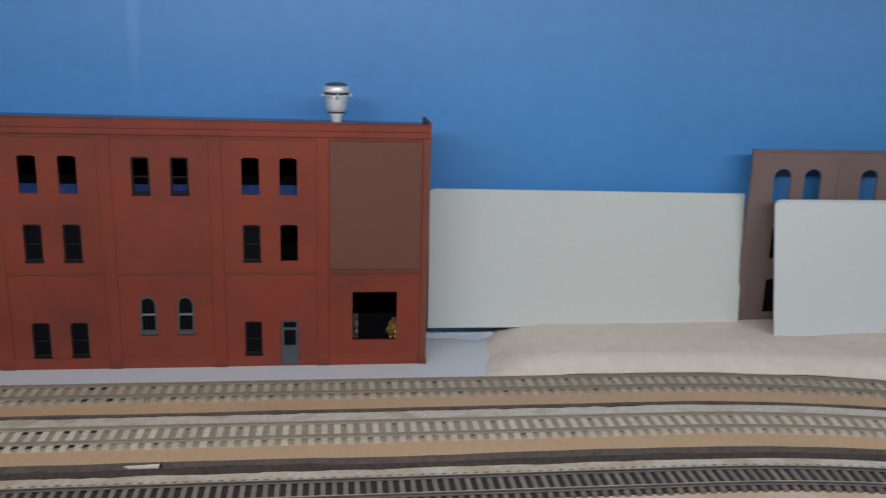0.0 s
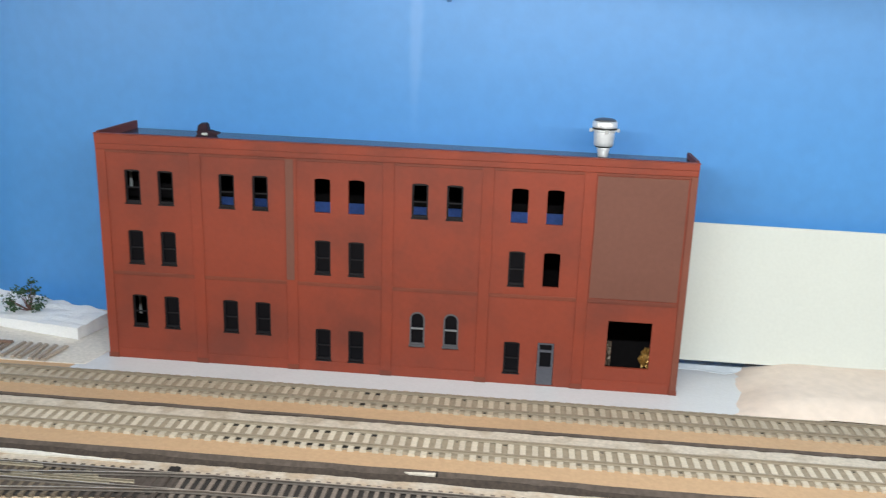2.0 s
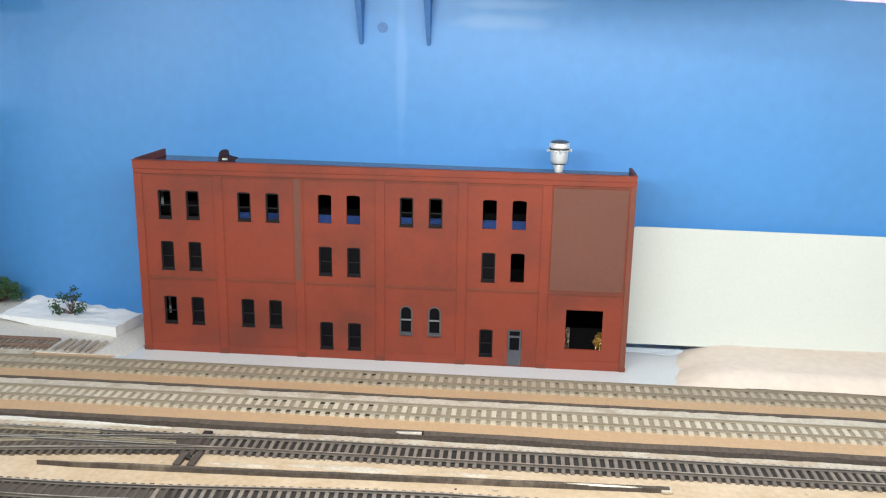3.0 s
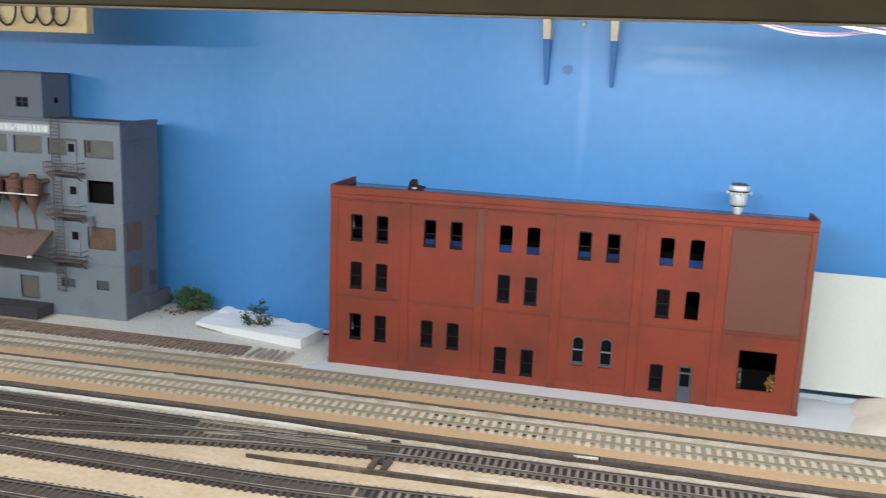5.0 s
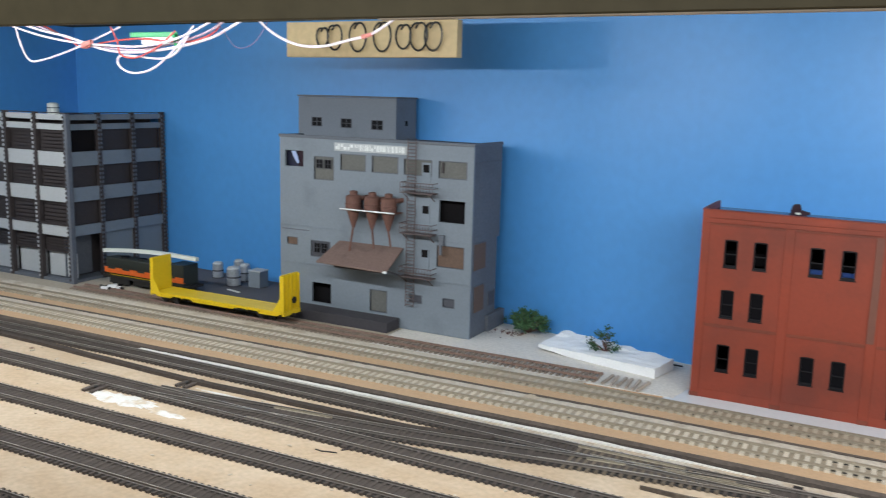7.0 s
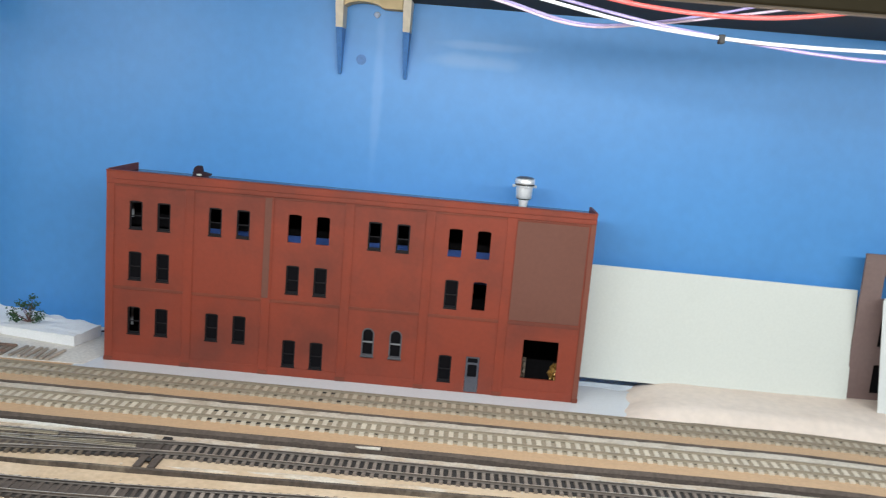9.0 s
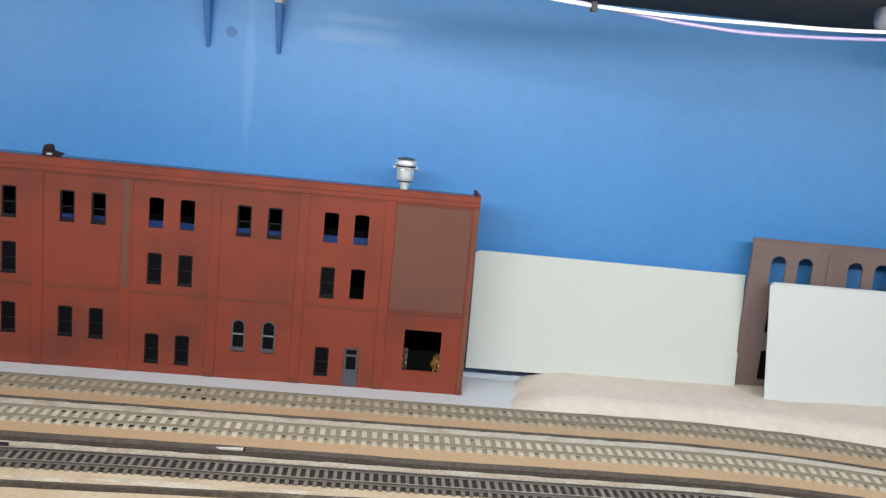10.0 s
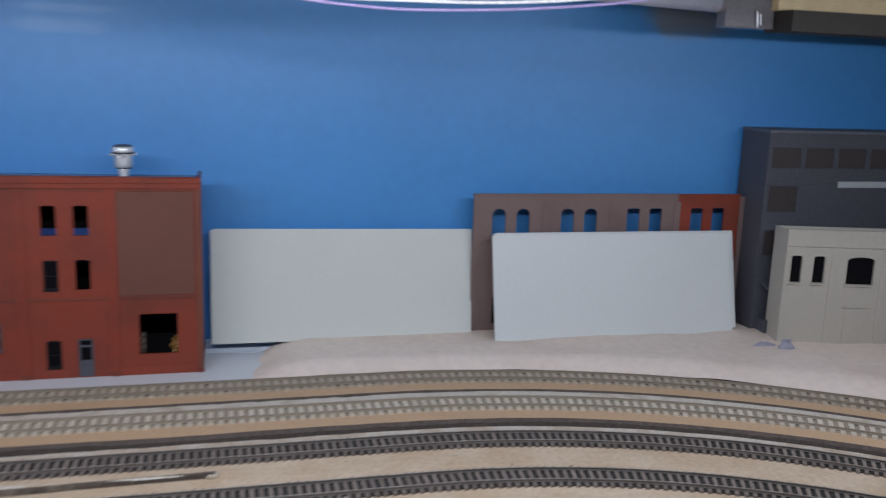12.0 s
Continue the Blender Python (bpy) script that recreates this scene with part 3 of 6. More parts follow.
# ---- tracks ----
GAUGE, PITCH, PITCH_PALE = 0.0190, 0.0065, 0.0082
RAIL_SECTION = [(-0.0011, 0.0), (0.0011, 0.0), (0.0011, 0.0004), (0.0003, 0.0007), (0.0003, 0.0015), (0.00055, 0.0017), (0.00055, 0.0022),
                (-0.00055, 0.0022), (-0.00055, 0.0017), (-0.0003, 0.0015), (-0.0003, 0.0007), (-0.0011, 0.0004)]
RAIL_SECTION.reverse()


def tie_mesh(mat, length=0.0312, width=0.0033):
    sh = Shape()
    c = 0.0003
    sh.solid([(-width / 2, -length / 2, 0), (width / 2, -length / 2, 0), (width / 2, length / 2, 0), (-width / 2, length / 2, 0),
              (-width / 2 + c, -length / 2 + c, 0.0019), (width / 2 - c, -length / 2 + c, 0.0019), (width / 2 - c, length / 2 - c, 0.0019), (-width / 2 + c, length / 2 - c, 0.0019)],
             [(3, 2, 1, 0), (4, 5, 6, 7), (0, 1, 5, 4), (1, 2, 6, 5), (2, 3, 7, 6), (3, 0, 4, 7)])
    return sh.mesh("tie", mat)


MESH_PALE, MESH_DARK, MESH_LIGHT_BROWN, MESH_TURNOUT = tie_mesh(TIE_PALE, width=0.0045), tie_mesh(TIE_DARK), tie_mesh(TIE_LIGHT_BROWN), tie_mesh(TIE_TURNOUT)
MESH_TAUPE, MESH_SIDING, MESH_BARE = tie_mesh(TIE_TAUPE, width=0.0045), tie_mesh(TIE_SIDING), tie_mesh(TIE_BARE)


# East of this x the dark tracks get lighter brown ties and lower fill.
LIGHTER_X = 0.13


def along(points, step):
    """Places and headings at even steps along a line of points."""
    out, left = [], 0.0
    for a, b in zip(points, points[1:]):
        d = math.dist(a, b)
        s = left
        while s < d:
            out.append((a[0] + (b[0] - a[0]) * s / d, a[1] + (b[1] - a[1]) * s / d, math.degrees(math.atan2(b[1] - a[1], b[0] - a[0]))))
            s += step
        left = s - d
    return out


def track(points, z, tie, rail_mat, bed_mat, label, keep=lambda x, y: True, seed=1, low=-1.0, high=1.25, pitch=PITCH, fill=0.0009):
    """A track: two rails on its ties, each tie a piece."""
    rng = random.Random(seed)
    ob = thing("railroad_track", label, "track", group="tracks of the yard")
    units = []
    for i, p in enumerate(points):
        a, b = points[max(0, i - 1)], points[min(len(points) - 1, i + 1)]
        d = math.dist(a, b)
        units.append((-(b[1] - a[1]) / d, (b[0] - a[0]) / d))
    for aside in (-1, 1):
        ln = [((p[0] + u[0] * aside * GAUGE / 2, p[1] + u[1] * aside * GAUGE / 2, z + 0.0017), u) for p, u in zip(points, units)]
        rail = part("rail", Shape().sweep(ln, RAIL_SECTION), rail_mat, ob)
        if rail_mat is RAIL_DARK:
            part("rail_head", Shape().sweep(ln, [(0.00042, 0.00221), (0.00042, 0.00234), (-0.00042, 0.00234), (-0.00042, 0.00221)]), RAIL_BRIGHT, rail, "worn bright rail head")
    if bed_mat:
        ln = [((p[0], p[1], z - 0.0001), u) for p, u in zip(points, units)]
        part("bed", Shape().sweep(ln, [(-0.0138, 0.0), (-0.0130, fill), (0.0130, fill), (0.0138, 0.0)][::-1]), bed_mat, ob)
        if bed_mat is BED_DARK:
            for eastward in (False, True):
                some = [row for row in ln if (row[0][0] > LIGHTER_X) == eastward]
                rise = 0.0008 if eastward else 0.0015
                if len(some) > 1:
                    part("fill", Shape().sweep(some, [(-0.0076, 0.0), (-0.0070, rise), (0.0066, rise), (0.0072, 0.0)][::-1]), BED_FILL, ob, "grey brown fill between the rails")
    count, rest = 0, Shape()
    for x, y, turn in along(points, pitch):
        if not (low < x < high and keep(x, y)):
            continue
        m = pose(x, y + rng.uniform(-0.0003, 0.0003), z - rng.uniform(0, 0.0002), 0, 0, turn + rng.uniform(-0.8, 0.8))
        count += 1
        if count <= 295:
            part("tie", MESH_LIGHT_BROWN if tie is MESH_DARK and x > LIGHTER_X + rng.uniform(-0.05, 0.05) else tie, None, ob, at=m)
        else:
            rest.solid([m @ v.co for v in tie.vertices], [tuple(f.vertices) for f in tie.polygons])
    if rest.v:
        tagged(part("far_ties", rest, tie.materials[0], ob), kind="stuff")
    return ob


def xy(y0, start=-1.25):
    return [p for p, _ in way(y0, start)]


def gaps(parent, points, z, dense, seed):
    """Black slabs that paint the shade of notches in front of the rails, where the webs between the ties were cut: at
    every fourth tie, and many where the track was mended.
    """
    rng = random.Random(seed)
    sh = Shape()
    for k, (x, y, turn) in enumerate(along(points, PITCH_PALE)):
        a = radians(turn)
        for side, aside in ((0, 0.0071), (2, -0.0119)):
            thick = any(lo < x < hi for lo, hi in dense) and rng.random() < 0.75
            if not thick and ((k + side) % 4 or (x < 0.0 and rng.random() < 0.6)):
                continue
            u, w, d = PITCH_PALE / 2, rng.uniform(0.0017, 0.0022) if thick else rng.uniform(0.0007, 0.0012), 0.0013 if thick else rng.uniform(0.0003, 0.0006)
            skew = rng.uniform(-0.0006, 0.0006)
            corners = [(u - w, aside - d), (u + w + skew, aside - d * 0.8), (u + w, aside + d), (u - w * 0.8, aside + d)]
            ring = [(x + p * math.cos(a) - q * math.sin(a), y + p * math.sin(a) + q * math.cos(a)) for p, q in corners]
            sh.slab(ring, z + 0.0004, z + 0.0014)
    tagged(part("notch_shade", sh, SOOT, parent), kind="stuff")


Z1, Z2, Z3 = -0.0011, -0.0039, -0.0094
Y3, Y4 = -0.1705, -0.2545


CROSS_LINE = [(-0.56, -0.2535), (-0.46, -0.2500), (-0.38, -0.2410), (-0.31, -0.2335), (-0.20, -0.2212), (-0.117, -0.2075), (-0.0134, -0.1905), (0.08, -0.1780), (0.15, -0.1716), (0.20, -0.1708)]


def cross():
    """The crossover from the third to the fourth track."""
    return [p for p in smooth_line(CROSS_LINE) if -0.47 < p[0] < 0.152]


def at_x(points, x):
    """The y of a line of points at x."""
    for a, b in zip(points, points[1:]):
        if a[0] <= x <= b[0]:
            return a[1] + (b[1] - a[1]) * (x - a[0]) / (b[0] - a[0])
    return points[-1][1]


def third():
    return [(x, y - 0.02 * max(-0.5, min(0.0, x + 0.05)) - 0.0034 * min(1.0, max(0.0, (0.22 - x) / 0.25))) for x, y in xy(Y3)]


def fourth():
    """The fourth track: it draws a little closer to the third on its way to the bend."""
    out = []
    for (x, y), _ in way(Y4 + 0.0150, -1.25):
        t = min(1.0, max(0.0, (x - 0.03) / 0.29))
        out.append((x, y - 0.0150 * (1 - t * t * (3 - 2 * t)) - 0.021 * max(-0.6, min(0.0, x + 0.05))))
    return out


def turnout_ties(ob, x0, x1, back, front, seed):
    """The long ties of a turnout: they reach under both of its tracks."""
    rng = random.Random(seed)
    x = x0
    while x < x1:
        top, low = at_x(back, x) + 0.0156, at_x(front, x) - 0.0156
        m = pose(x, (top + low) / 2 + rng.uniform(-0.0005, 0.0005), Z3 + 0.0001, 0, 0, rng.uniform(-0.8, 0.8))
        part("tie", MESH_TURNOUT if -0.055 < x < 0.07 else MESH_DARK, None, ob, at=m @ Matrix.Diagonal((1.0, (top - low) / 0.0312, 1.0, 1.0)))
        x += PITCH


def guard_rail(ob, points, x0, x1, aside):
    """A short bright rail beside a running rail."""
    ln = [((x, at_x(points, x) + aside, Z3 + 0.0017), (0.0, 1.0)) for x in (x0 + (x1 - x0) * k / 12 for k in range(13))]
    part("guard_rail", Shape().sweep(ln, [(a * 0.7, b) for a, b in RAIL_SECTION]), RAIL_BARE, ob, "bare cream rail of the turnout")


EAST, WEST = (-0.085, 0.125), (-0.46, -0.225)
first = track(xy(-0.0453), Z1, MESH_TAUPE, RAIL_TAUPE, BED_TAUPE, "beige painted track on a tan roadbed beside the buildings", seed=1, pitch=PITCH_PALE, fill=0.0011)
second = track(xy(-0.1060), Z2, MESH_PALE, RAIL_PALE, BED_PALE, "beige painted track with bright ties on a tan roadbed", seed=2, pitch=PITCH_PALE, fill=0.0013)
gaps(first, xy(-0.0453), Z1, [(0.215, 0.238)], 1)
gaps(second, xy(-0.1060), Z2, [(0.135, 0.235)], 2)
track(third(), Z3, MESH_DARK, RAIL_DARK, BED_DARK, "dark brown yard track on sandy board", lambda x, y: not EAST[0] < x < EAST[1], seed=3)
track(fourth(), Z3, MESH_DARK, RAIL_DARK, BED_DARK, "dark brown yard track on sandy board", lambda x, y: not WEST[0] < x < WEST[1], seed=4)
track(xy(-0.317), Z3, MESH_DARK, RAIL_DARK, BED_DARK, "dark brown yard track on sandy board", seed=5)
track(xy(-0.392), Z3, MESH_DARK, RAIL_DARK, BED_DARK, "dark brown yard track on sandy board", seed=6, high=0.9)
track(xy(-0.470), Z3, MESH_DARK, RAIL_DARK, BED_DARK, "dark brown yard track near the layout edge", seed=7, high=0.7)
crossover = track(cross(), Z3 + 0.0003, MESH_DARK, RAIL_DARK, BED_DARK, "dark brown crossover track between two yard tracks with bright guard rails",
                  lambda x, y: WEST[1] < x < EAST[0], seed=8)
turnout_ties(crossover, *EAST, third(), cross(), 21)
turnout_ties(crossover, *WEST, cross(), fourth(), 22)
guard_rail(crossover, third(), -0.055, 0.035, 0.0074)
guard_rail(crossover, cross(), -0.075, 0.020, -0.0074)
guard_rail(crossover, third(), -0.040, 0.085, -0.0060)
guard_rail(crossover, cross(), -0.040, 0.075, 0.0066)
guard_rail(crossover, third(), -0.010, 0.100, -0.0030)
guard_rail(crossover, fourth(), -0.335, -0.265, -0.0074)
guard_rail(crossover, cross(), -0.330, -0.270, 0.0074)
track([(-0.86 + k * 0.02567, -0.002 - 0.0042 * (1 - k / 30)) for k in range(31)], 0.0, MESH_SIDING, RAIL_RUST, None,
      "rusty brown siding that ends before the brick building", seed=9)


def loose_ties():
    ob = thing("loose_ties", "row of bare brown ties past the siding's end", "track ties")
    for k in range(6):
        part("tie", MESH_BARE, None, ob, at=pose(-0.082 + k * 0.0075, -0.003 - 0.0005 * k, 0.0004, 0, 0, (-4, 3, -2, 5, 1, -6)[k]))


loose_ties()


def switch(x, y, front=True, reach=0.020, bar=0.034):
    """The long head ties and the throw bar of a turnout."""
    ob = thing("switch_machine", "dark turnout head ties with a throw bar beside the track", "track switch", (x, y, Z3), group="turnout throws")
    s = -1 if front else 1
    for dx in (-0.0060, 0.0045):
        part("tie", Shape().box(dx - 0.0026, dx + 0.0026, min(0, s * reach), max(0, s * reach), 0.0, 0.0026), TIE_DARK, ob, bevel=0.0003)
    part("throw_bar", Shape().box(-0.0012, 0.0005, min(s * 0.010, -s * bar), max(s * 0.010, -s * bar), 0.0019, 0.0026), TIE_DARK, ob)
    part("spring", Shape().lathe(-0.0005, s * 0.009, [(0.002, 0.0019), (0.0024, 0.003), (0.0012, 0.0042)], 10), SOOT, ob)
    if bar > 0.02:
        part("lever", Shape().box(-0.0040, 0.0030, bar - 0.010, bar - 0.002, 0.0019, 0.0036), SOOT, ob, bevel=0.0004)


switch(0.119, Y3 - 0.018, bar=0.036)
switch(-0.513, -0.266, bar=0.004)
switch(-0.447, -0.229, False, 0.026, 0.004)


def cork_strip(name, line, half, mat, label, tip=True):
    """A strip of dark cork left lying between two tracks, with a chipped white end."""
    ob = thing(name, label, "cork strip")
    rows = []
    for x, y in smooth_line(line, 14):
        thin = min(1.0, 0.25 + (x - line[0][0]) / 0.10)
        rows.append(((x, y + 0.0012 * noise.noise((x * 14, line[0][1] * 50, 7)) + 0.0006 * noise.noise((x * 90, line[0][1] * 50, 2)), Z3), (0.0, thin)))
    part("strip", Shape().sweep(rows, [(-half, 0.0), (-half * 0.84, 0.0034), (half * 0.76, 0.0034), (half * 1.2, 0.0)][::-1]), mat, ob)
    if tip:
        x1, y1 = line[-1]
        part("chip", Shape().box(x1 - 0.006, x1 + 0.002, y1 - 0.004, y1 + 0.004, Z3, Z3 + 0.0026), CREAM, ob, "chipped white end", bevel=0.0008)
    return ob


cork_strip("cork_strip", [(0.012, -0.2165), (0.16, -0.2125), (0.31, -0.2075), (0.467, -0.2030)], 0.0022, CORK_WORN, "dark cork strip between yard tracks with a white chipped end")
cork_strip("cork_strip", [(-1.2, -0.1950), (-0.74, -0.2000), (-0.46, -0.2095), (-0.36, -0.2075), (-0.25, -0.2055), (-0.19, -0.2020), (-0.125, -0.1895)], 0.0044, CORK, "long black cork strip between yard tracks", tip=False)


splat("plaster_dab", -0.468, -0.2815, Z3, 0.052, 0.0140, SPILL, "white plaster dab spilled on the sandy board", "plaster", 3)
splat("plaster_dab", -0.408, -0.2885, Z3, 0.026, 0.007, SPILL, "thin white plaster smear on the sandy board", "plaster", 33)
splat("plaster_dab", -0.500, -0.281, Z3, 0.018, 0.006, SPILL, "thin white plaster smear on the sandy board", "plaster", 34)
splat("plaster_dab", -0.395, -0.2215, Z3, 0.045, 0.0030, SPILL, "white plaster rubbed along the cork strip", "plaster", 35, 0.0005)
for pts in ([(-0.2432, -0.2836), (-0.2360, -0.2842), (-0.2300, -0.2822), (-0.2235, -0.2808)], [(-0.2235, -0.2745), (-0.2180, -0.2668), (-0.2120, -0.2620), (-0.2040, -0.2575)], [(-0.3160, -0.3052), (-0.3099, -0.3079), (-0.3060, -0.3060)]):
    twig = Shape()
    for a, b in zip(pts, pts[1:]):
        twig.rod((*a, Z3 + 0.0006), (*b, Z3 + 0.0006), 0.0006, 5)
    tagged(part("wire_scrap", twig, UMBRA), "short dark wire scrap lying on the sandy board", "wire", group="wire scraps on the board")
sliver = thing("wood_sliver", "pale wooden sliver with a dark end lying on the roadbed edge", "wood scrap", (0.2755, -0.1408, -0.0056))
part("strip", Shape().solid([(-0.0105, 0.0004, 0.0), (0.0098, 0.0016, 0.0), (0.0098, -0.0010, -0.0004), (-0.0070, -0.0012, -0.0004), (-0.0105, 0.0004, 0.0008), (0.0098, 0.0016, 0.0011), (0.0098, -0.0010, 0.0008), (-0.0070, -0.0012, 0.0008)],
                             [(3, 2, 1, 0), (4, 5, 6, 7), (0, 1, 5, 4), (1, 2, 6, 5), (2, 3, 7, 6), (3, 0, 4, 7)]), SKIM_LIGHT, sliver)
part("end", Shape().box(0.0100, 0.0112, -0.0012, 0.0026, -0.0004, 0.0016), SOOT, sliver, "dark end")
for x, y, rx, ry, k in ((0.240, -0.1960, 0.050, 0.0050, 51), (0.325, -0.1945, 0.036, 0.0036, 52), (0.420, -0.2050, 0.034, 0.0016, 53), (0.160, -0.2000, 0.030, 0.0034, 55)):
    splat("plaster_dab", x, y, Z3 + (0.0034 if k == 53 else 0.0), rx, ry, SKIM_LIGHT if k == 53 else SKIM, "white plaster rubbed along the cork strip" if k == 53 else "thin white plaster rub on the sandy board", "plaster", k, 0.0005)
splat("plaster_dab", -0.13, -0.0885, -0.0010, 0.008, 0.004, CREAM, "small cream dab on the roadbed edge", "plaster", 6, 0.002)
splat("plaster_dab", -0.86, -0.072, -0.0012, 0.010, 0.006, CREAM, "small cream lump on the tan roadbed", "plaster", 8, 0.004)
splat("plaster_dab", 0.405, -0.285, Z3, 0.006, 0.003, FOAM, "small white crumb on the sandy board", "plaster", 9, 0.002)
splat("plaster_dab", 0.485, -0.272, Z3, 0.012, 0.004, CREAM, "pale scuff on the sandy board", "plaster", 10, 0.001)


# ---- the brick building ----
RAILING = material("pale_grey_sash", (0.24, 0.245, 0.26), 0.5, bump=0)
BACK_BLUE = material("deep_blue_board_paint", (0.062, 0.150, 0.52), 0.6, stain=12, stain_vary=0.15, bump=0)
DIM_FRAME = material("dim_grey_window_frame", (0.095, 0.095, 0.105), 0.5, bump=0)

def window(parent, x0, x1, z0, z1, y, mat=FRAME, rise=0.0, panes=True, bar=0.45):
    """A sash window in an opening: frame, meeting rail, sill and dark glass."""
    w = 0.0013
    sh = Shape()
    sh.box(x0, x0 + w, y, y + 0.0016, z0, z1 - rise).box(x1 - w, x1, y, y + 0.0016, z0, z1 - rise)
    sh.box(x0 + w, x1 - w, y, y + 0.0016, z0, z0 + 0.0019)
    mid = z0 + (z1 - z0) * bar
    sh.box(x0 + w, x1 - w, y + 0.0002, y + 0.0013, mid, mid + 0.0009)
    if rise:
        cx, r, n = (x0 + x1) / 2, (x1 - x0) / 2, 12
        for k in range(n):
            a, b = math.pi * k / n, math.pi * (k + 1) / n
            o = lambda q, f: (cx - (r - f) * math.cos(q), z1 - rise + (rise - f) * math.sin(q))
            sh.prism([o(a, w), o(b, w), o(b, 0), o(a, 0)], y, y + 0.0016)
    else:
        sh.box(x0 + w, x1 - w, y, y + 0.0016, z1 - w, z1)
    win = part("window", sh, mat, parent)
    part("sill", Shape().box(x0 - 0.0004, x1 + 0.0004, y - 0.0014, y + 0.0005, z0 - 0.0009, z0), mat, win)
    if panes:
        part("pane", Shape().box(x0 + 0.0004, x1 - 0.0004, y + 0.0017, y + 0.0021, z0 + 0.0004, z1 - 0.0004), GLASS, win)
    return win


def brick_building():
    b = thing("brick_building", "long three storey red brick factory flat with sash windows", "building")
    M, BASE = 0.0752, -0.0009
    rows = {3: (0.1295, 0.1562), 2: (0.0805, 0.1078), 1: (0.0273, 0.0542), 0: (0.0085, 0.0350)}
    pairs = {(0, 3): 1, (0, 2): 1, (0, 1): 1, (1, 3): 1, (1, 1): 1, (2, 3): 0, (2, 2): 1, (2, 0): 1, (3, 3): 1, (4, 3): 0, (4, 2): 1}
    holes, wins = [], []
    for (m, r), framed in pairs.items():
        for dx in (0.0218, 0.0483):
            x0 = m * M + dx
            z0, z1 = rows[r]
            holes.append((x0, x0 + 0.0125, z0, z1, 0.0012))
            wins.append((x0, x0 + 0.0125, z0, z1, framed and not (m, r, dx) == (4, 2, 0.0483), r < 3 and (m, r, dx) != (0, 1, 0.0218)))
    for dx in (0.0222, 0.0487):
        holes.append((3 * M + dx, 3 * M + dx + 0.0120, 0.0265, 0.0542, 0.0060))
    holes.append((4 * M + 0.0215, 4 * M + 0.0340, 0.0085, 0.0345, 0.0012))
    holes.append((0.3485, 0.3615, 0.0, 0.0352))
    holes.append((0.4012, 0.4345, 0.0185, 0.0566))
    part("front_wall", Shape().wall(0.0, 0.457, BASE, 0.1755, holes, 0.0009, 0.0034), RED_BAY, b)
    for x0, x1, z0, z1, framed, glazed in wins:
        if framed:
            window(b, x0, x1, z0, z1 - 0.0004, 0.0018, panes=glazed)
    for x, z0, z1 in ((0.0160, 0.137, 0.154), (0.0172, 0.030, 0.0515)):
        part("curtain", Shape().box(x, x + 0.0022, 0.0220, 0.0224, z0, z1), LIGHT, b, "narrow pale curtain")
    for dx in (0.0222, 0.0487):
        window(b, 3 * M + dx, 3 * M + dx + 0.0120, 0.0265, 0.0542, 0.0006, DIM_FRAME, 0.0060, bar=0.50)
        part("meeting_rail", Shape().box(3 * M + dx + 0.0012, 3 * M + dx + 0.0108, 0.0001, 0.0006, 0.0400, 0.0412), RAILING, b, "pale meeting rail")
        part("outer_sill", Shape().box(3 * M + dx - 0.0002, 3 * M + dx + 0.0122, -0.0012, 0.0004, 0.0262, 0.0272), DIM_FRAME, b)
    window(b, 4 * M + 0.0215, 4 * M + 0.0340, 0.0085, 0.0341, 0.0018)
    # door with a transom
    sh = Shape().wall(0.3487, 0.3613, -0.0004, 0.0350, [(0.3503, 0.3597, 0.0290, 0.0335), (0.3506, 0.3594, 0.0150, 0.0272)], 0.0014, 0.0026)
    d = part("door", sh, DOOR, b, "grey panelled door with a transom light")
    part("pane", Shape().box(0.3503, 0.3597, 0.0028, 0.0031, 0.0146, 0.0338), GLASS, d)
    part("kick_panel", Shape().box(0.3512, 0.3588, 0.0011, 0.0014, 0.0030, 0.0125), DOOR, d)
    # piers, bands and cornice
    piers = [(0.0, 0.0078)] + [(m * M + 0.0, m * M + 0.0085) for m in range(1, 6)] + [(0.4520, 0.457)]
    for i, (x0, x1) in enumerate(piers):
        x0, x1 = (x0 - 0.0005, x1 - 0.0005) if 0 < i < 6 else (x0, x1)
        part("pier", Shape().box(x0, x1, 0.0002, 0.0008, BASE, 0.1710), RED_END if i == 6 else RED, b, bevel=0.0003)
        part("pier_base", Shape().box(x0 - 0.0004, x1 + 0.0004, -0.0004, 0.0001, BASE, 0.0034), RED_DIRTY, b, bevel=0.0002)
    for i in range(6):
        x0, x1 = piers[i][1] - 0.0004, piers[i + 1][0] - 0.0006
        if i != 4:
            part("base_course", Shape().box(x0, x1, 0.0004, 0.0008, BASE, 0.0075), RED, b, bevel=0.0002)
        part("string_course", Shape().box(x0, x1, 0.0003, 0.0008, 0.0705, 0.0735), RED_DIRTY, b, bevel=0.0003)
        part("corbel", Shape().box(x0, x1, 0.0003, 0.0008, 0.1690, 0.1710), RED_DIRTY, b, bevel=0.0003)
    part("cornice", Shape().prism([(0.0, 0.1757), (0.457, 0.1757), (0.457, 0.1805), (0.0, 0.1828)], -0.0007, 0.0034).box(0.0, 0.457, -0.0002, 0.0008, 0.1712, 0.1756), RED, b, bevel=0.0004)
    part("coping", Shape().prism([(-0.0004, 0.1828), (0.4574, 0.1805), (0.4574, 0.1814), (-0.0004, 0.1837)], -0.0014, 0.0038), RED, b, bevel=0.0003)
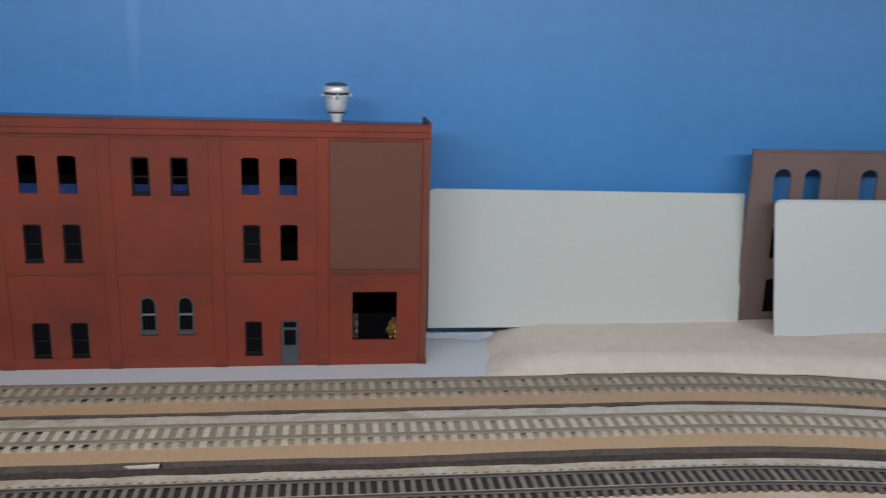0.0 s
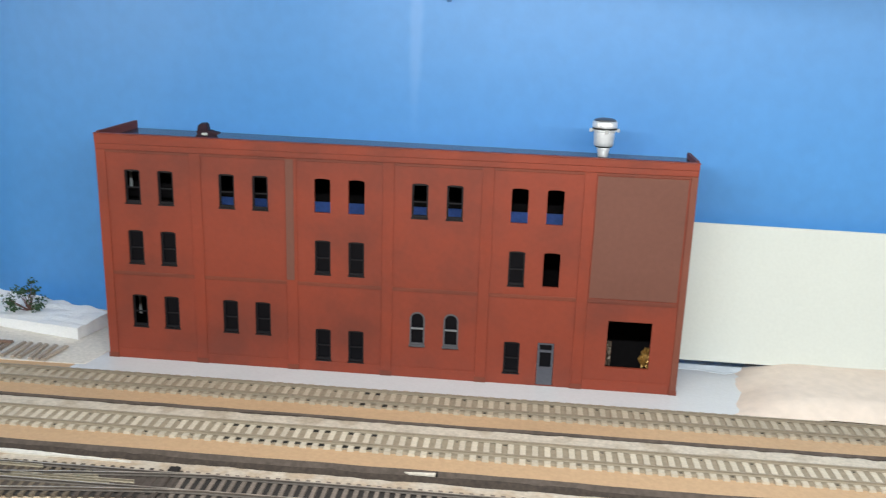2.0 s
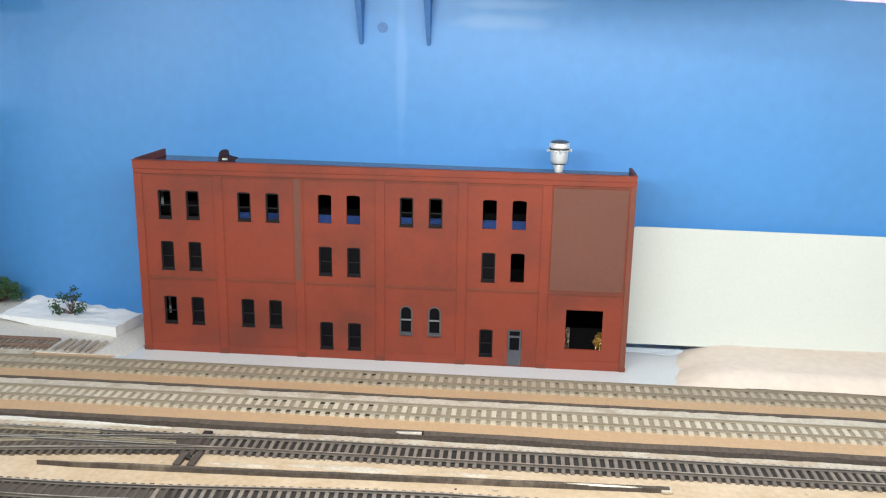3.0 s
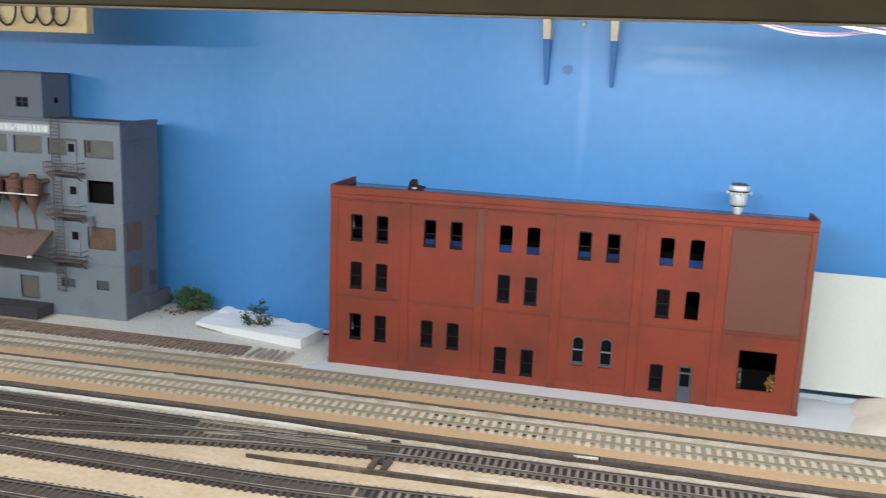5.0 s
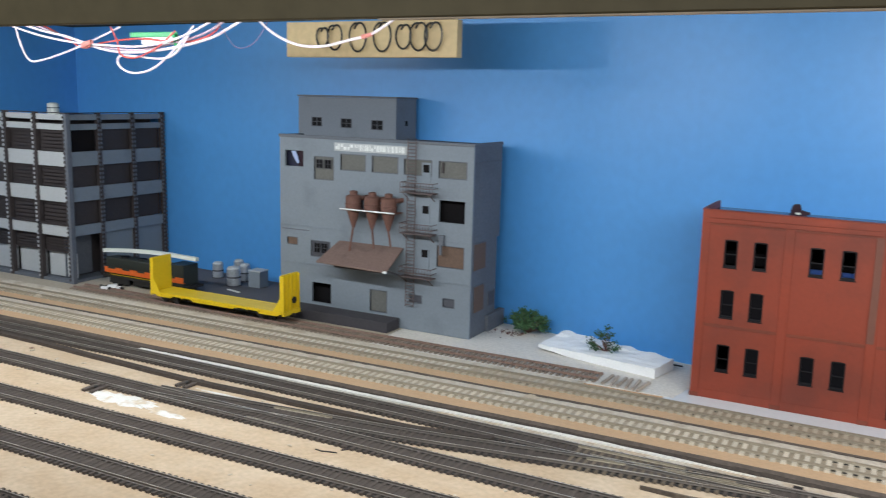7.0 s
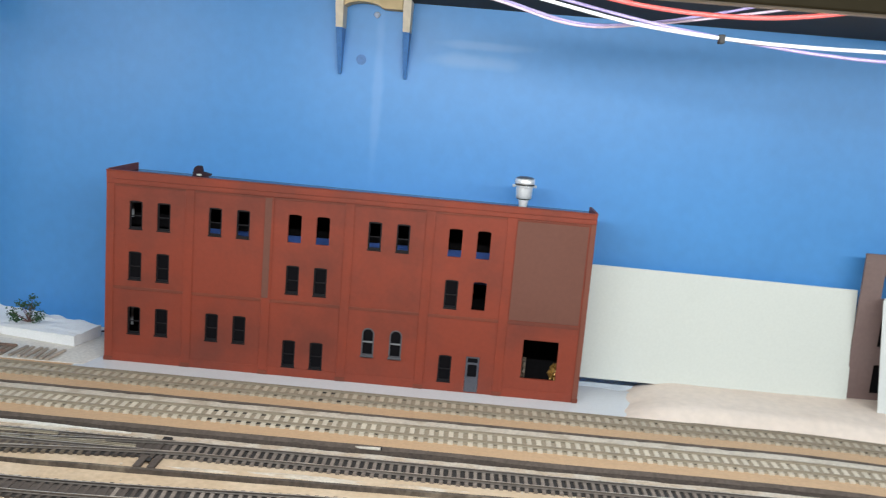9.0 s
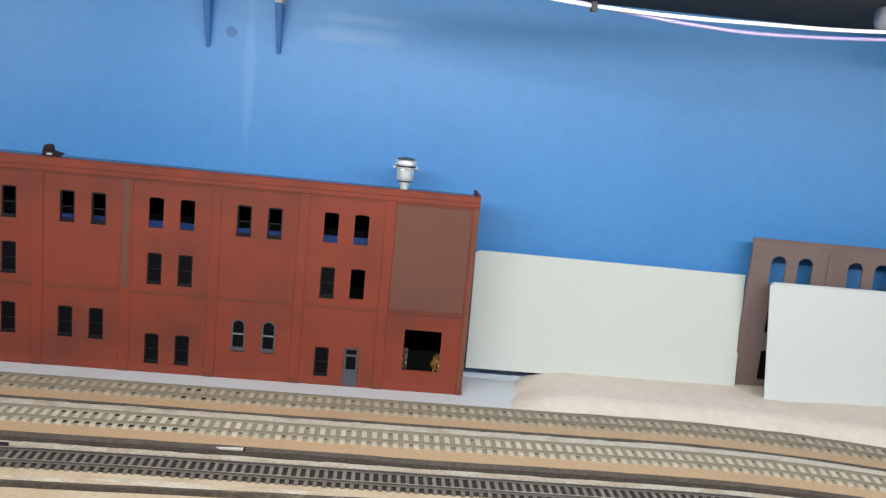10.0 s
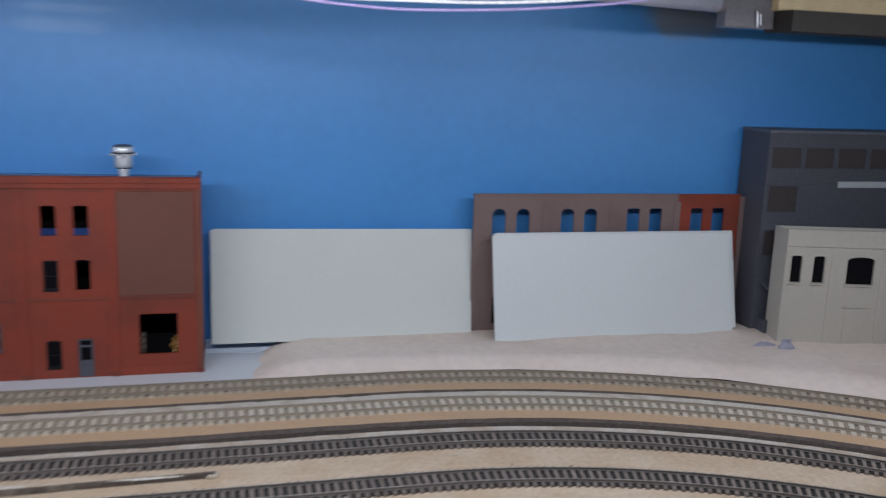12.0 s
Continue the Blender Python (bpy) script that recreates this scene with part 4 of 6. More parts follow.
    # unpainted joint and the bricked-up bay
    part("joint_strip", Shape().box(0.1500, 0.1562, -0.0002, 0.0001, 0.0745, 0.1700), PANEL, b, "unpainted brown joint strip")
    part("infill_panel", Shape().box(0.3850, 0.4505, 0.0004, 0.0008, 0.0745, 0.1685), PANEL, b, "brownish infill panel over the wide opening")
    # sides, parapets, roof and the dark inside
    part("side_wall", Shape().box(0.0, 0.0025, 0.0036, 0.0720, BASE, 0.1845), RED_DARK, b)
    part("side_wall", Shape().box(0.4545, 0.457, 0.0036, 0.0445, BASE, 0.1822), RED_DARK, b)
    part("roof", Shape().slab([(0.0027, 0.0036), (0.4543, 0.0036), (0.4543, 0.0440), (0.25, 0.0560), (0.0027, 0.0715)], 0.1768, 0.1782), ROOF, b, "dark glossy roof sheet")
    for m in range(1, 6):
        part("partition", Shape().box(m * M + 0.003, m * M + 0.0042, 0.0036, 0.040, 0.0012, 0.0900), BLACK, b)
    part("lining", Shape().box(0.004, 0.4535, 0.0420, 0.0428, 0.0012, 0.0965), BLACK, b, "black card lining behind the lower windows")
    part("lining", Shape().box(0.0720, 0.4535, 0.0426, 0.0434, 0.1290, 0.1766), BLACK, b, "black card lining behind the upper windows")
    part("back_board", Shape().box(0.004, 0.4535, 0.0436, 0.0444, 0.0012, 0.1766), BACK_BLUE, b, "back board painted deep blue")
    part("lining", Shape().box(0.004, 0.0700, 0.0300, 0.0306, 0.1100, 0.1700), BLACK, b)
    return b


brick_building()


DULL = material("dull_brown_foil", (0.13, 0.10, 0.075), 0.45, 0.3, grain=500, vary=0.5, bump=0.0006)


def gold_scrap(x, z, wide, high, seed, mat=GOLD):
    """A crumpled bit of foil: a jagged outline with folds standing out by different amounts."""
    rng = random.Random(seed)
    nx, nz = 5, 8
    verts = []
    for k in range(nz + 1):
        w = wide * (0.55 + 0.45 * math.sin(math.pi * (0.25 + 0.75 * k / nz))) * rng.uniform(0.75, 1.15)
        for i in range(nx + 1):
            verts.append((x - w * i / nx, 0.0046 + rng.uniform(0, 0.0030), z + high * k / nz + rng.uniform(-0.0006, 0.0006)))
    n = len(verts)
    verts += [(a, 0.0086, c) for a, _, c in verts]
    front = [(k * (nx + 1) + i + 1, k * (nx + 1) + i, (k + 1) * (nx + 1) + i, (k + 1) * (nx + 1) + i + 1) for k in range(nz) for i in range(nx)]
    rim = list(range(nx + 1)) + [(k + 1) * (nx + 1) + nx for k in range(nz)] + [nz * (nx + 1) + nx - 1 - i for i in range(nx)] + [(nz - 1 - k) * (nx + 1) for k in range(nz - 1)]
    sides = [(a, b, b + n, a + n) for a, b in zip(rim, rim[1:] + rim[:1])]
    back = [tuple(q + n for q in reversed(face)) for face in front]
    tagged(part("gold_scrap", Shape().solid(verts, front + sides + back), mat), "crumpled gold scrap inside the wide window opening" if mat is GOLD else "dull brown foil scrap inside the wide window opening", "scrap", "scraps in the window")


gold_scrap(0.4352, 0.0184, 0.0078, 0.0158, 4)
gold_scrap(0.4056, 0.0184, 0.0056, 0.0190, 6, DULL)


def roof_vent():
    v = thing("roof_vent", "bright aluminium roof ventilator with a round dark-topped cap", "vent", (0.3895, 0.032, 0.1782))
    part("neck", Shape().lathe(0, 0, [(0.0036, 0), (0.0038, 0.0010), (0.0050, 0.0066), (0.0050, 0.0072)], 28), STEEL, v, smooth=True)
    part("seam", Shape().lathe(0, 0, [(0.0040, 0.0068), (0.0066, 0.0076), (0.0068, 0.0082)], 28), SOOT, v)
    part("drum", Shape().lathe(0, 0, [(0.0068, 0.0083), (0.0073, 0.0088), (0.0076, 0.0110), (0.0080, 0.0185), (0.0080, 0.0192)], 32), STEEL, v, smooth=True)
    part("collar", Shape().lathe(0, 0, [(0.0080, 0.0194), (0.0098, 0.0198), (0.0098, 0.0206), (0.0080, 0.0210)], 32), STEEL, v)
    part("seam", Shape().lathe(0, 0, [(0.0090, 0.0209), (0.0090, 0.0222)], 32), SOOT, v)
    part("cap", Shape().lathe(0, 0, [(0.0093, 0.0223), (0.0096, 0.0230), (0.0093, 0.0264), (0.0086, 0.0272)], 32), STEEL, v, smooth=True)
    part("cap_top", Shape().lathe(0, 0, [(0.0086, 0.0273), (0.0080, 0.0281), (0.0054, 0.0290), (0.0010, 0.0294)], 32), LEAD, v, "dark top of the cap", smooth=True)
    for k in range(4):
        a = k * math.pi / 2 + 0.1
        part("bolt", Shape().rod((0.0102 * math.cos(a), 0.0102 * math.sin(a), 0.0188), (0.0102 * math.cos(a), 0.0102 * math.sin(a), 0.0214), 0.0014), CHROME, v, "bright bolt head")


LEAD = material("dull_lead", (0.16, 0.165, 0.18), 0.4, 0.6, bump=0)
CHROME = material("bright_metal", (0.92, 0.92, 0.92), 0.25, 0.5, vary=0.03, bump=0)
roof_vent()


def roof_hatch():
    h = thing("roof_hatch", "small maroon roof ventilator on splayed legs, with a bright spot", "vent", (0.0815, 0.020, 0.1782), turn=8)
    for x0, x1 in ((-0.0085, -0.0040), (0.0090, 0.0048)):
        for y in (-0.0030, 0.0030):
            part("leg", Shape().rod((x0, y, 0), (x1, y * 0.8, 0.0078), 0.0009, 6), MAROON, h)
    part("body", Shape().prism([(-0.0052, 0.0030), (0.0056, 0.0026), (0.0066, 0.0070), (0.0046, 0.0082), (-0.0056, 0.0086), (-0.0066, 0.0076)], -0.0038, 0.0038), MAROON, h, bevel=0.0005)
    part("hood", Shape().prism([(-0.0060, 0.0086), (0.0030, 0.0082), (0.0022, 0.0124), (0.0010, 0.0138), (-0.0034, 0.0136), (-0.0050, 0.0120)], -0.0042, 0.0042), MAROON, h, bevel=0.0006)
    part("flap", Shape().prism([(0.0050, 0.0040), (0.0105, 0.0052), (0.0108, 0.0066), (0.0050, 0.0078)], -0.0036, 0.0036), MAROON, h, bevel=0.0004)
    part("base", Shape().box(-0.0098, 0.0100, -0.0045, 0.0045, 0.0, 0.0012), RED_DARK, h)
    part("lamp_face", Shape().lathe(0.0, -0.0044, [(0.0022, 0.0050), (0.0026, 0.0058), (0.0020, 0.0066)], 12), WHITE, h, "pale round face")


roof_hatch()


def crumbs(x0, x1, y0, y1, count, mat, seed, label):
    """Loose grit, too fine to count."""
    rng = random.Random(seed)
    sh = Shape()
    for _ in range(count):
        x, y, a, r = rng.uniform(x0, x1), rng.uniform(y0, y1), rng.uniform(0, 3.1), rng.uniform(0.0004, 0.0016)
        long = r * rng.uniform(1.0, 2.6)
        ring = [(x + long * math.cos(a) * p - r * math.sin(a) * q, y + long * math.sin(a) * p + r * math.cos(a) * q) for p, q in ((-1, -0.5), (0.2, -1), (1, 0.1), (0.1, 0.8), (-0.7, 0.6))]
        sh.slab(ring, Z3 - 0.0002, Z3 + r * 0.6)
    tagged(part("grit", sh, mat), label, "grit", kind="stuff")


crumbs(-0.9, 0.9, -0.52, -0.18, 170, CREAM, 41, "pale plaster grit scattered between the yard tracks")
crumbs(-0.9, 0.9, -0.52, -0.18, 60, RUST, 42, "brown grit scattered between the yard tracks")

# ---- the grey mill ----
def opening_card(parent, x0, x1, z0, z1, y, mat, label=""):
    """A shut window: a sunk card, a thin surround and a sill."""
    w = part("window", Shape().wall(x0 - 0.0008, x1 + 0.0008, z0 - 0.0008, z1 + 0.0008, [(x0, x1, z0, z1)], y - 0.0007, y + 0.0012), GREY_DARK, parent, label)
    part("pane", Shape().box(x0, x1, y + 0.0010, y + 0.0016, z0, z1), mat, w)
    return w


GREY_HOUSE = material("blue_grey_house_paint", (0.150, 0.172, 0.208), 0.7, stain=22, stain_vary=0.38, vary=0.05)
DOCK = material("dark_plum_dock", (0.050, 0.046, 0.054), 0.75, stain=20, stain_vary=0.3)
INDIGO = material("indigo_card", (0.016, 0.018, 0.045), 0.6, bump=0)
BLUE_SCRAP = material("blue_white_scrap", (0.36, 0.45, 0.70), 0.5, bump=0)


def grey_mill():
    b = thing("grey_mill", "weathered grey concrete mill with a rooftop house and fire escape", "building", (0.002, 0.0, 0.0))
    X0, X1, F = -0.548, -0.271, 0.054
    shut = [(-0.494, -0.465, 0.175, 0.203), (-0.454, -0.418, 0.189, 0.208), (-0.408, -0.372, 0.189, 0.208), (-0.363, -0.326, 0.189, 0.207),
            (-0.316, -0.280, 0.188, 0.207), (-0.537, -0.521, 0.088, 0.097), (-0.499, -0.470, 0.076, 0.096), (-0.316, -0.281, 0.083, 0.108),
            (-0.409, -0.385, 0.0165, 0.043), (-0.353, -0.336, 0.035, 0.044), (-0.307, -0.292, 0.035, 0.045)]
    cards = [OLIVE, OLIVE, OLIVE, OLIVE, OLIVE, BRICKFILL, SLATE, BRICKFILL, OLIVE, SLATE, SLATE]
    open_holes = [(-0.540, -0.511, 0.189, 0.209), (-0.315, -0.281, 0.136, 0.162), (-0.498, -0.468, 0.016, 0.042)]
    part("front_wall", Shape().wall(X0, X1, 0.0, 0.2285, [*shut, *open_holes], F, F + 0.003), GREY, b)
    for hole, card in zip(shut, cards):
        opening_card(b, *hole, F + 0.0006, card)
    # small lights in two of the windows
    for x0, x1, z0, z1 in ((-0.491, -0.481, 0.189, 0.200), (-0.478, -0.468, 0.189, 0.200), (-0.494, -0.485, 0.081, 0.094), (-0.483, -0.474, 0.081, 0.094)):
        w = part("vent_light", Shape().wall(x0, x1, z0, z1, [(xa, xb, za, zb) for xa, xb in ((x0 + 0.0004, (x0 + x1) / 2 - 0.0002), ((x0 + x1) / 2 + 0.0002, x1 - 0.0004)) for za, zb in ((z0 + 0.0004, (z0 + z1) / 2 - 0.0002), ((z0 + z1) / 2 + 0.0002, z1 - 0.0004))], F - 0.0006, F - 0.0002), SLATE, b)
        part("pane", Shape().box(x0 + 0.0004, x1 - 0.0004, F - 0.00015, F + 0.0004, z0 + 0.0003, z1 - 0.0003), BLACK, w)
    part("scrap", Shape().prism([(-0.5330, 0.2080), (-0.5280, 0.1990), (-0.5235, 0.1925), (-0.5205, 0.1930), (-0.5225, 0.2010), (-0.5260, 0.2085)], F + 0.0035, F + 0.0043), BLUE_SCRAP, b, "pale blue bent scrap in an open window")
    part("window_strip", Shape().box(-0.3125, -0.3095, F - 0.0001, F + 0.0005, 0.1935, 0.2060), UMBRA, b)
    part("window_back", Shape().box(-0.543, -0.508, F + 0.0085, F + 0.0092, 0.186, 0.212), INDIGO, b)
    part("window_edge", Shape().box(-0.5235, -0.5115, F + 0.0060, F + 0.0066, 0.189, 0.209), MAROON, b)
    part("lining", Shape().box(X0 + 0.004, X1 - 0.004, F + 0.012, F + 0.0128, 0.004, 0.222), BLACK, b)
    part("side_wall", Shape().box(X1 - 0.003, X1, F + 0.0032, 0.131, 0.114, 0.2285), GREY_DARK, b)
    part("side_wall", Shape().box(X1 - 0.003, X1 - 0.0004, F + 0.0032, 0.125, 0.0, 0.1138), GREY_DARK, b)
    part("side_wall", Shape().box(X0, X0 + 0.003, F + 0.0032, 0.160, 0.0, 0.2285), GREY_DARK, b)
    part("footing", Shape().box(X1 - 0.004, X1 + 0.004, 0.098, 0.146, 0.0, 0.020), GREY_DARK, b, bevel=0.0006)
    for y0, y1, z0, z1, card in ((0.060, 0.091, 0.081, 0.112, BRICKFILL), (0.063, 0.089, 0.030, 0.061, BRICKFILL), (0.104, 0.119, 0.031, 0.048, SLATE)):
        w = part("side_window", Shape().box(X1 - 0.0002, X1 + 0.0006, y0 - 0.001, y1 + 0.001, z0 - 0.001, z1 + 0.001), GREY_DARK, b)
        part("pane", Shape().box(X1 + 0.0005, X1 + 0.0010, y0, y1, z0, z1), card, w)
    part("roof", Shape().slab([(X0 + 0.003, F + 0.003), (X1 - 0.003, F + 0.003), (X1 - 0.003, 0.131), (X0 + 0.003, 0.160)], 0.2240, 0.2255), SLATE, b)
    part("cornice", Shape().box(X0 - 0.0012, X1 + 0.0012, F - 0.0014, F + 0.0032, 0.2255, 0.2292), GREY_DARK, b, bevel=0.0004)
    part("cornice", Shape().box(X1 - 0.0032, X1 + 0.0012, F + 0.0034, 0.1315, 0.2255, 0.2292), GREY_DARK, b, bevel=0.0004)
    for z in (0.1125, 0.0640):
        part("string_course", Shape().box(X0, X1, F - 0.0006, F - 0.0001, z, z + 0.0014), GREY, b, bevel=0.0002)
    part("string_course", Shape().box(X1, X1 + 0.0008, F + 0.0034, 0.1310, 0.2060, 0.2072), GREY_DARK, b)
    part("string_course", Shape().box(X0 + 0.002, X0 + 0.046, F - 0.0006, F - 0.0001, 0.1075, 0.1085), GREY_DARK, b)
    # rooftop house
    pf, px0, px1 = 0.100, -0.553, -0.403
    wins = [(-0.5320, -0.5155, 0.2385, 0.2505), (-0.4860, -0.4690, 0.2380, 0.2500), (-0.4395, -0.4220, 0.2372, 0.2495)]
    h = part("rooftop_house", Shape().wall(px0, px1, 0.2256, 0.2762, wins, pf, pf + 0.002).box(px1 - 0.002, px1, pf + 0.0022, 0.150, 0.2256, 0.2762)
             .box(px0, px0 + 0.002, pf + 0.0022, 0.160, 0.2256, 0.2762), GREY_HOUSE, b)
    part("side_light", Shape().box(px1, px1 + 0.0006, 0.122, 0.128, 0.243, 0.249), BLACK, h)
    part("roof_slab", Shape().box(px0 - 0.0015, px1 + 0.0015, pf - 0.0015, 0.1515, 0.2764, 0.2786), GREY_DARK, h, bevel=0.0004)
    for w in wins:
        mid, mz = (w[0] + w[1]) / 2, (w[2] + w[3]) / 2
        part("roof_window", Shape().wall(w[0], w[1], w[2], w[3], [(w[0] + 0.0008, mid - 0.0003, w[2] + 0.0007, mz - 0.0003), (mid + 0.0003, w[1] - 0.0008, w[2] + 0.0007, mz - 0.0003),
             (w[0] + 0.0008, mid - 0.0003, mz + 0.0003, w[3] - 0.0007), (mid + 0.0003, w[1] - 0.0008, mz + 0.0003, w[3] - 0.0007)], pf - 0.0002, pf + 0.0012), SLATE, h)
        part("pane", Shape().box(w[0] + 0.0004, w[1] - 0.0004, pf + 0.0013, pf + 0.0018, w[2] + 0.0004, w[3] - 0.0004), GLASS, h)
    part("dark_inside", Shape().box(px0 + 0.004, px1 - 0.004, pf + 0.006, pf + 0.0066, 0.2300, 0.2745), BLACK, h)
    # sign: pale bars stand for lettering that cannot be read
    s = part("sign", Shape().box(-0.463, -0.359, F - 0.0010, F - 0.0004, 0.2120, 0.2220), LIGHT, b, "grey sign strip with pale lettering bars")
    rng = random.Random(12)
    x = -0.461
    while x < -0.364:
        w = rng.uniform(0.0012, 0.0048)
        low = 0.2135 + rng.uniform(0, 0.0006) + (0.0030 if rng.random() < 0.15 else 0.0)
        part("lettering_bar", Shape().box(x, min(x + w, -0.360), F - 0.0016, F - 0.0010, low, 0.2206 - (0.0030 if rng.random() < 0.15 and low < 0.215 else 0.0)), WHITE_EDGE, s)
        x += w + rng.uniform(0.0007, 0.0024)
    # loading dock and its canopy
    part("dock", Shape().box(-0.530, -0.366, 0.024, F - 0.0008, 0.0, 0.0130), DOCK, b, bevel=0.0006)
    c = part("canopy", Shape().solid([(-0.455, F - 0.001, 0.0985), (-0.362, F - 0.001, 0.0985), (-0.362, 0.014, 0.0755), (-0.462, 0.014, 0.0775),
                                      (-0.455, F - 0.001, 0.1003), (-0.362, F - 0.001, 0.1003), (-0.362, 0.014, 0.0773), (-0.462, 0.014, 0.0793)],
                                     [(0, 1, 2, 3), (7, 6, 5, 4), (0, 4, 5, 1), (1, 5, 6, 2), (2, 6, 7, 3), (3, 7, 4, 0)]), CANOPY, b, "rusty brown sheet canopy")
    for x in (-0.452, -0.368):
        part("brace", Shape().rod((x, F, 0.0660), (x, 0.020, 0.0780), 0.0008), SLATE, c)
    part("fascia_beam", Shape().box(-0.440, -0.372, 0.0200, 0.0216, 0.0735, 0.0770), UMBRA, c)
    part("chip", Shape().box(-0.3665, -0.3610, 0.0130, 0.0145, 0.0752, 0.0778), WHITE_EDGE, c, "white chipped corner", bevel=0.0004)
    # three dust cyclones on a shelf
    for k, x in enumerate((-0.426, -0.399, -0.376)):
        y = F - 0.013
        y0 = part("cyclone", Shape().lathe(x, y, [(0.0018, 0.121), (0.0080, 0.1410), (0.0096, 0.1440), (0.0096, 0.1490), (0.0102, 0.1495), (0.0102, 0.1505), (0.0096, 0.1510), (0.0096, 0.1590), (0.0080, 0.1605), (0.0048, 0.1610), (0.0048, 0.1655), (0.0024, 0.1662)], 18), RUST, b)
        part("duct", Shape().rod((x + 0.007, y + 0.003, 0.157), (x + 0.0115, F, 0.158), 0.0028), RUST, y0)
        part("outlet_pipe", Shape().rod((x, y, 0.123), (x + (-0.004, 0.005, 0.006)[k], y - 0.004, (0.086, 0.098, 0.102)[k]), 0.0013, 8), RUST, y0)
    part("shelf", Shape().box(-0.439, -0.362, F - 0.0245, F - 0.0225, 0.1435, 0.1450), WHITE_EDGE, b, "pale shelf rail", bevel=0.0002)
    part("shelf_plate", Shape().box(-0.438, -0.363, F - 0.022, F - 0.0008, 0.1425, 0.1434), RUST, b)
    # fire escape
    for z in (0.1685, 0.1200, 0.0675):
        x0, x1, y0 = -0.360, -0.317, F - 0.014
        e = part("fire_escape", Shape().box(x0, x1, y0, F - 0.0008, z, z + 0.0012), IRON, b, "rusty fire escape landing", bevel=0.0002)
        rail = Shape()
        for q in (0.0065, 0.0125):
            rail.rod((x0, y0, z + q), (x1, y0, z + q), 0.0005, 5).rod((x0, y0, z + q), (x0, F, z + q), 0.0005, 5).rod((x1, y0, z + q), (x1, F, z + q), 0.0005, 5)
        for k in range(12):
            xk = x0 + (x1 - x0) * k / 11
            rail.rod((xk, y0, z), (xk, y0, z + 0.0125), 0.00035, 5)
        part("railing", rail, IRON, e)
        for x in (x0 + 0.004, x1 - 0.004):
            part("bracket", Shape().rod((x, F, z - 0.009), (x, y0, z), 0.0006, 5), IRON, e)
        d = part("escape_door", Shape().box(-0.3385, -0.3265, F - 0.0007, F - 0.0001, z + 0.0015, z + 0.036 if z > 0.1 else z + 0.034), GREY, b)
        part("pane", Shape().box(-0.3365, -0.3285, F - 0.0011, F - 0.0007, z + 0.0245, z + 0.0335), BLACK, d)
    for z0, z1 in ((0.1650, 0.2320), (0.1165, 0.1640), (0.0645, 0.1160), (0.0300, 0.0640)):
        ladder = Shape().rod((-0.3560, F - 0.004, z0), (-0.3560, F - 0.004, z1), 0.0006, 5).rod((-0.3450, F - 0.004, z0), (-0.3450, F - 0.004, z1), 0.0006, 5)
        for k in range(int((z1 - z0) / 0.004)):
            ladder.rod((-0.3560, F - 0.004, z0 + 0.002 + k * 0.004), (-0.3450, F - 0.004, z0 + 0.002 + k * 0.004), 0.0005, 5)
        part("ladder", ladder, IRON, b)
    part("pulley_block", Shape().box(-0.312, -0.306, F - 0.004, F - 0.0008, 0.109, 0.121).box(-0.3105, -0.3075, F - 0.006, F - 0.004, 0.098, 0.110), GREY_DARK, b)


grey_mill()


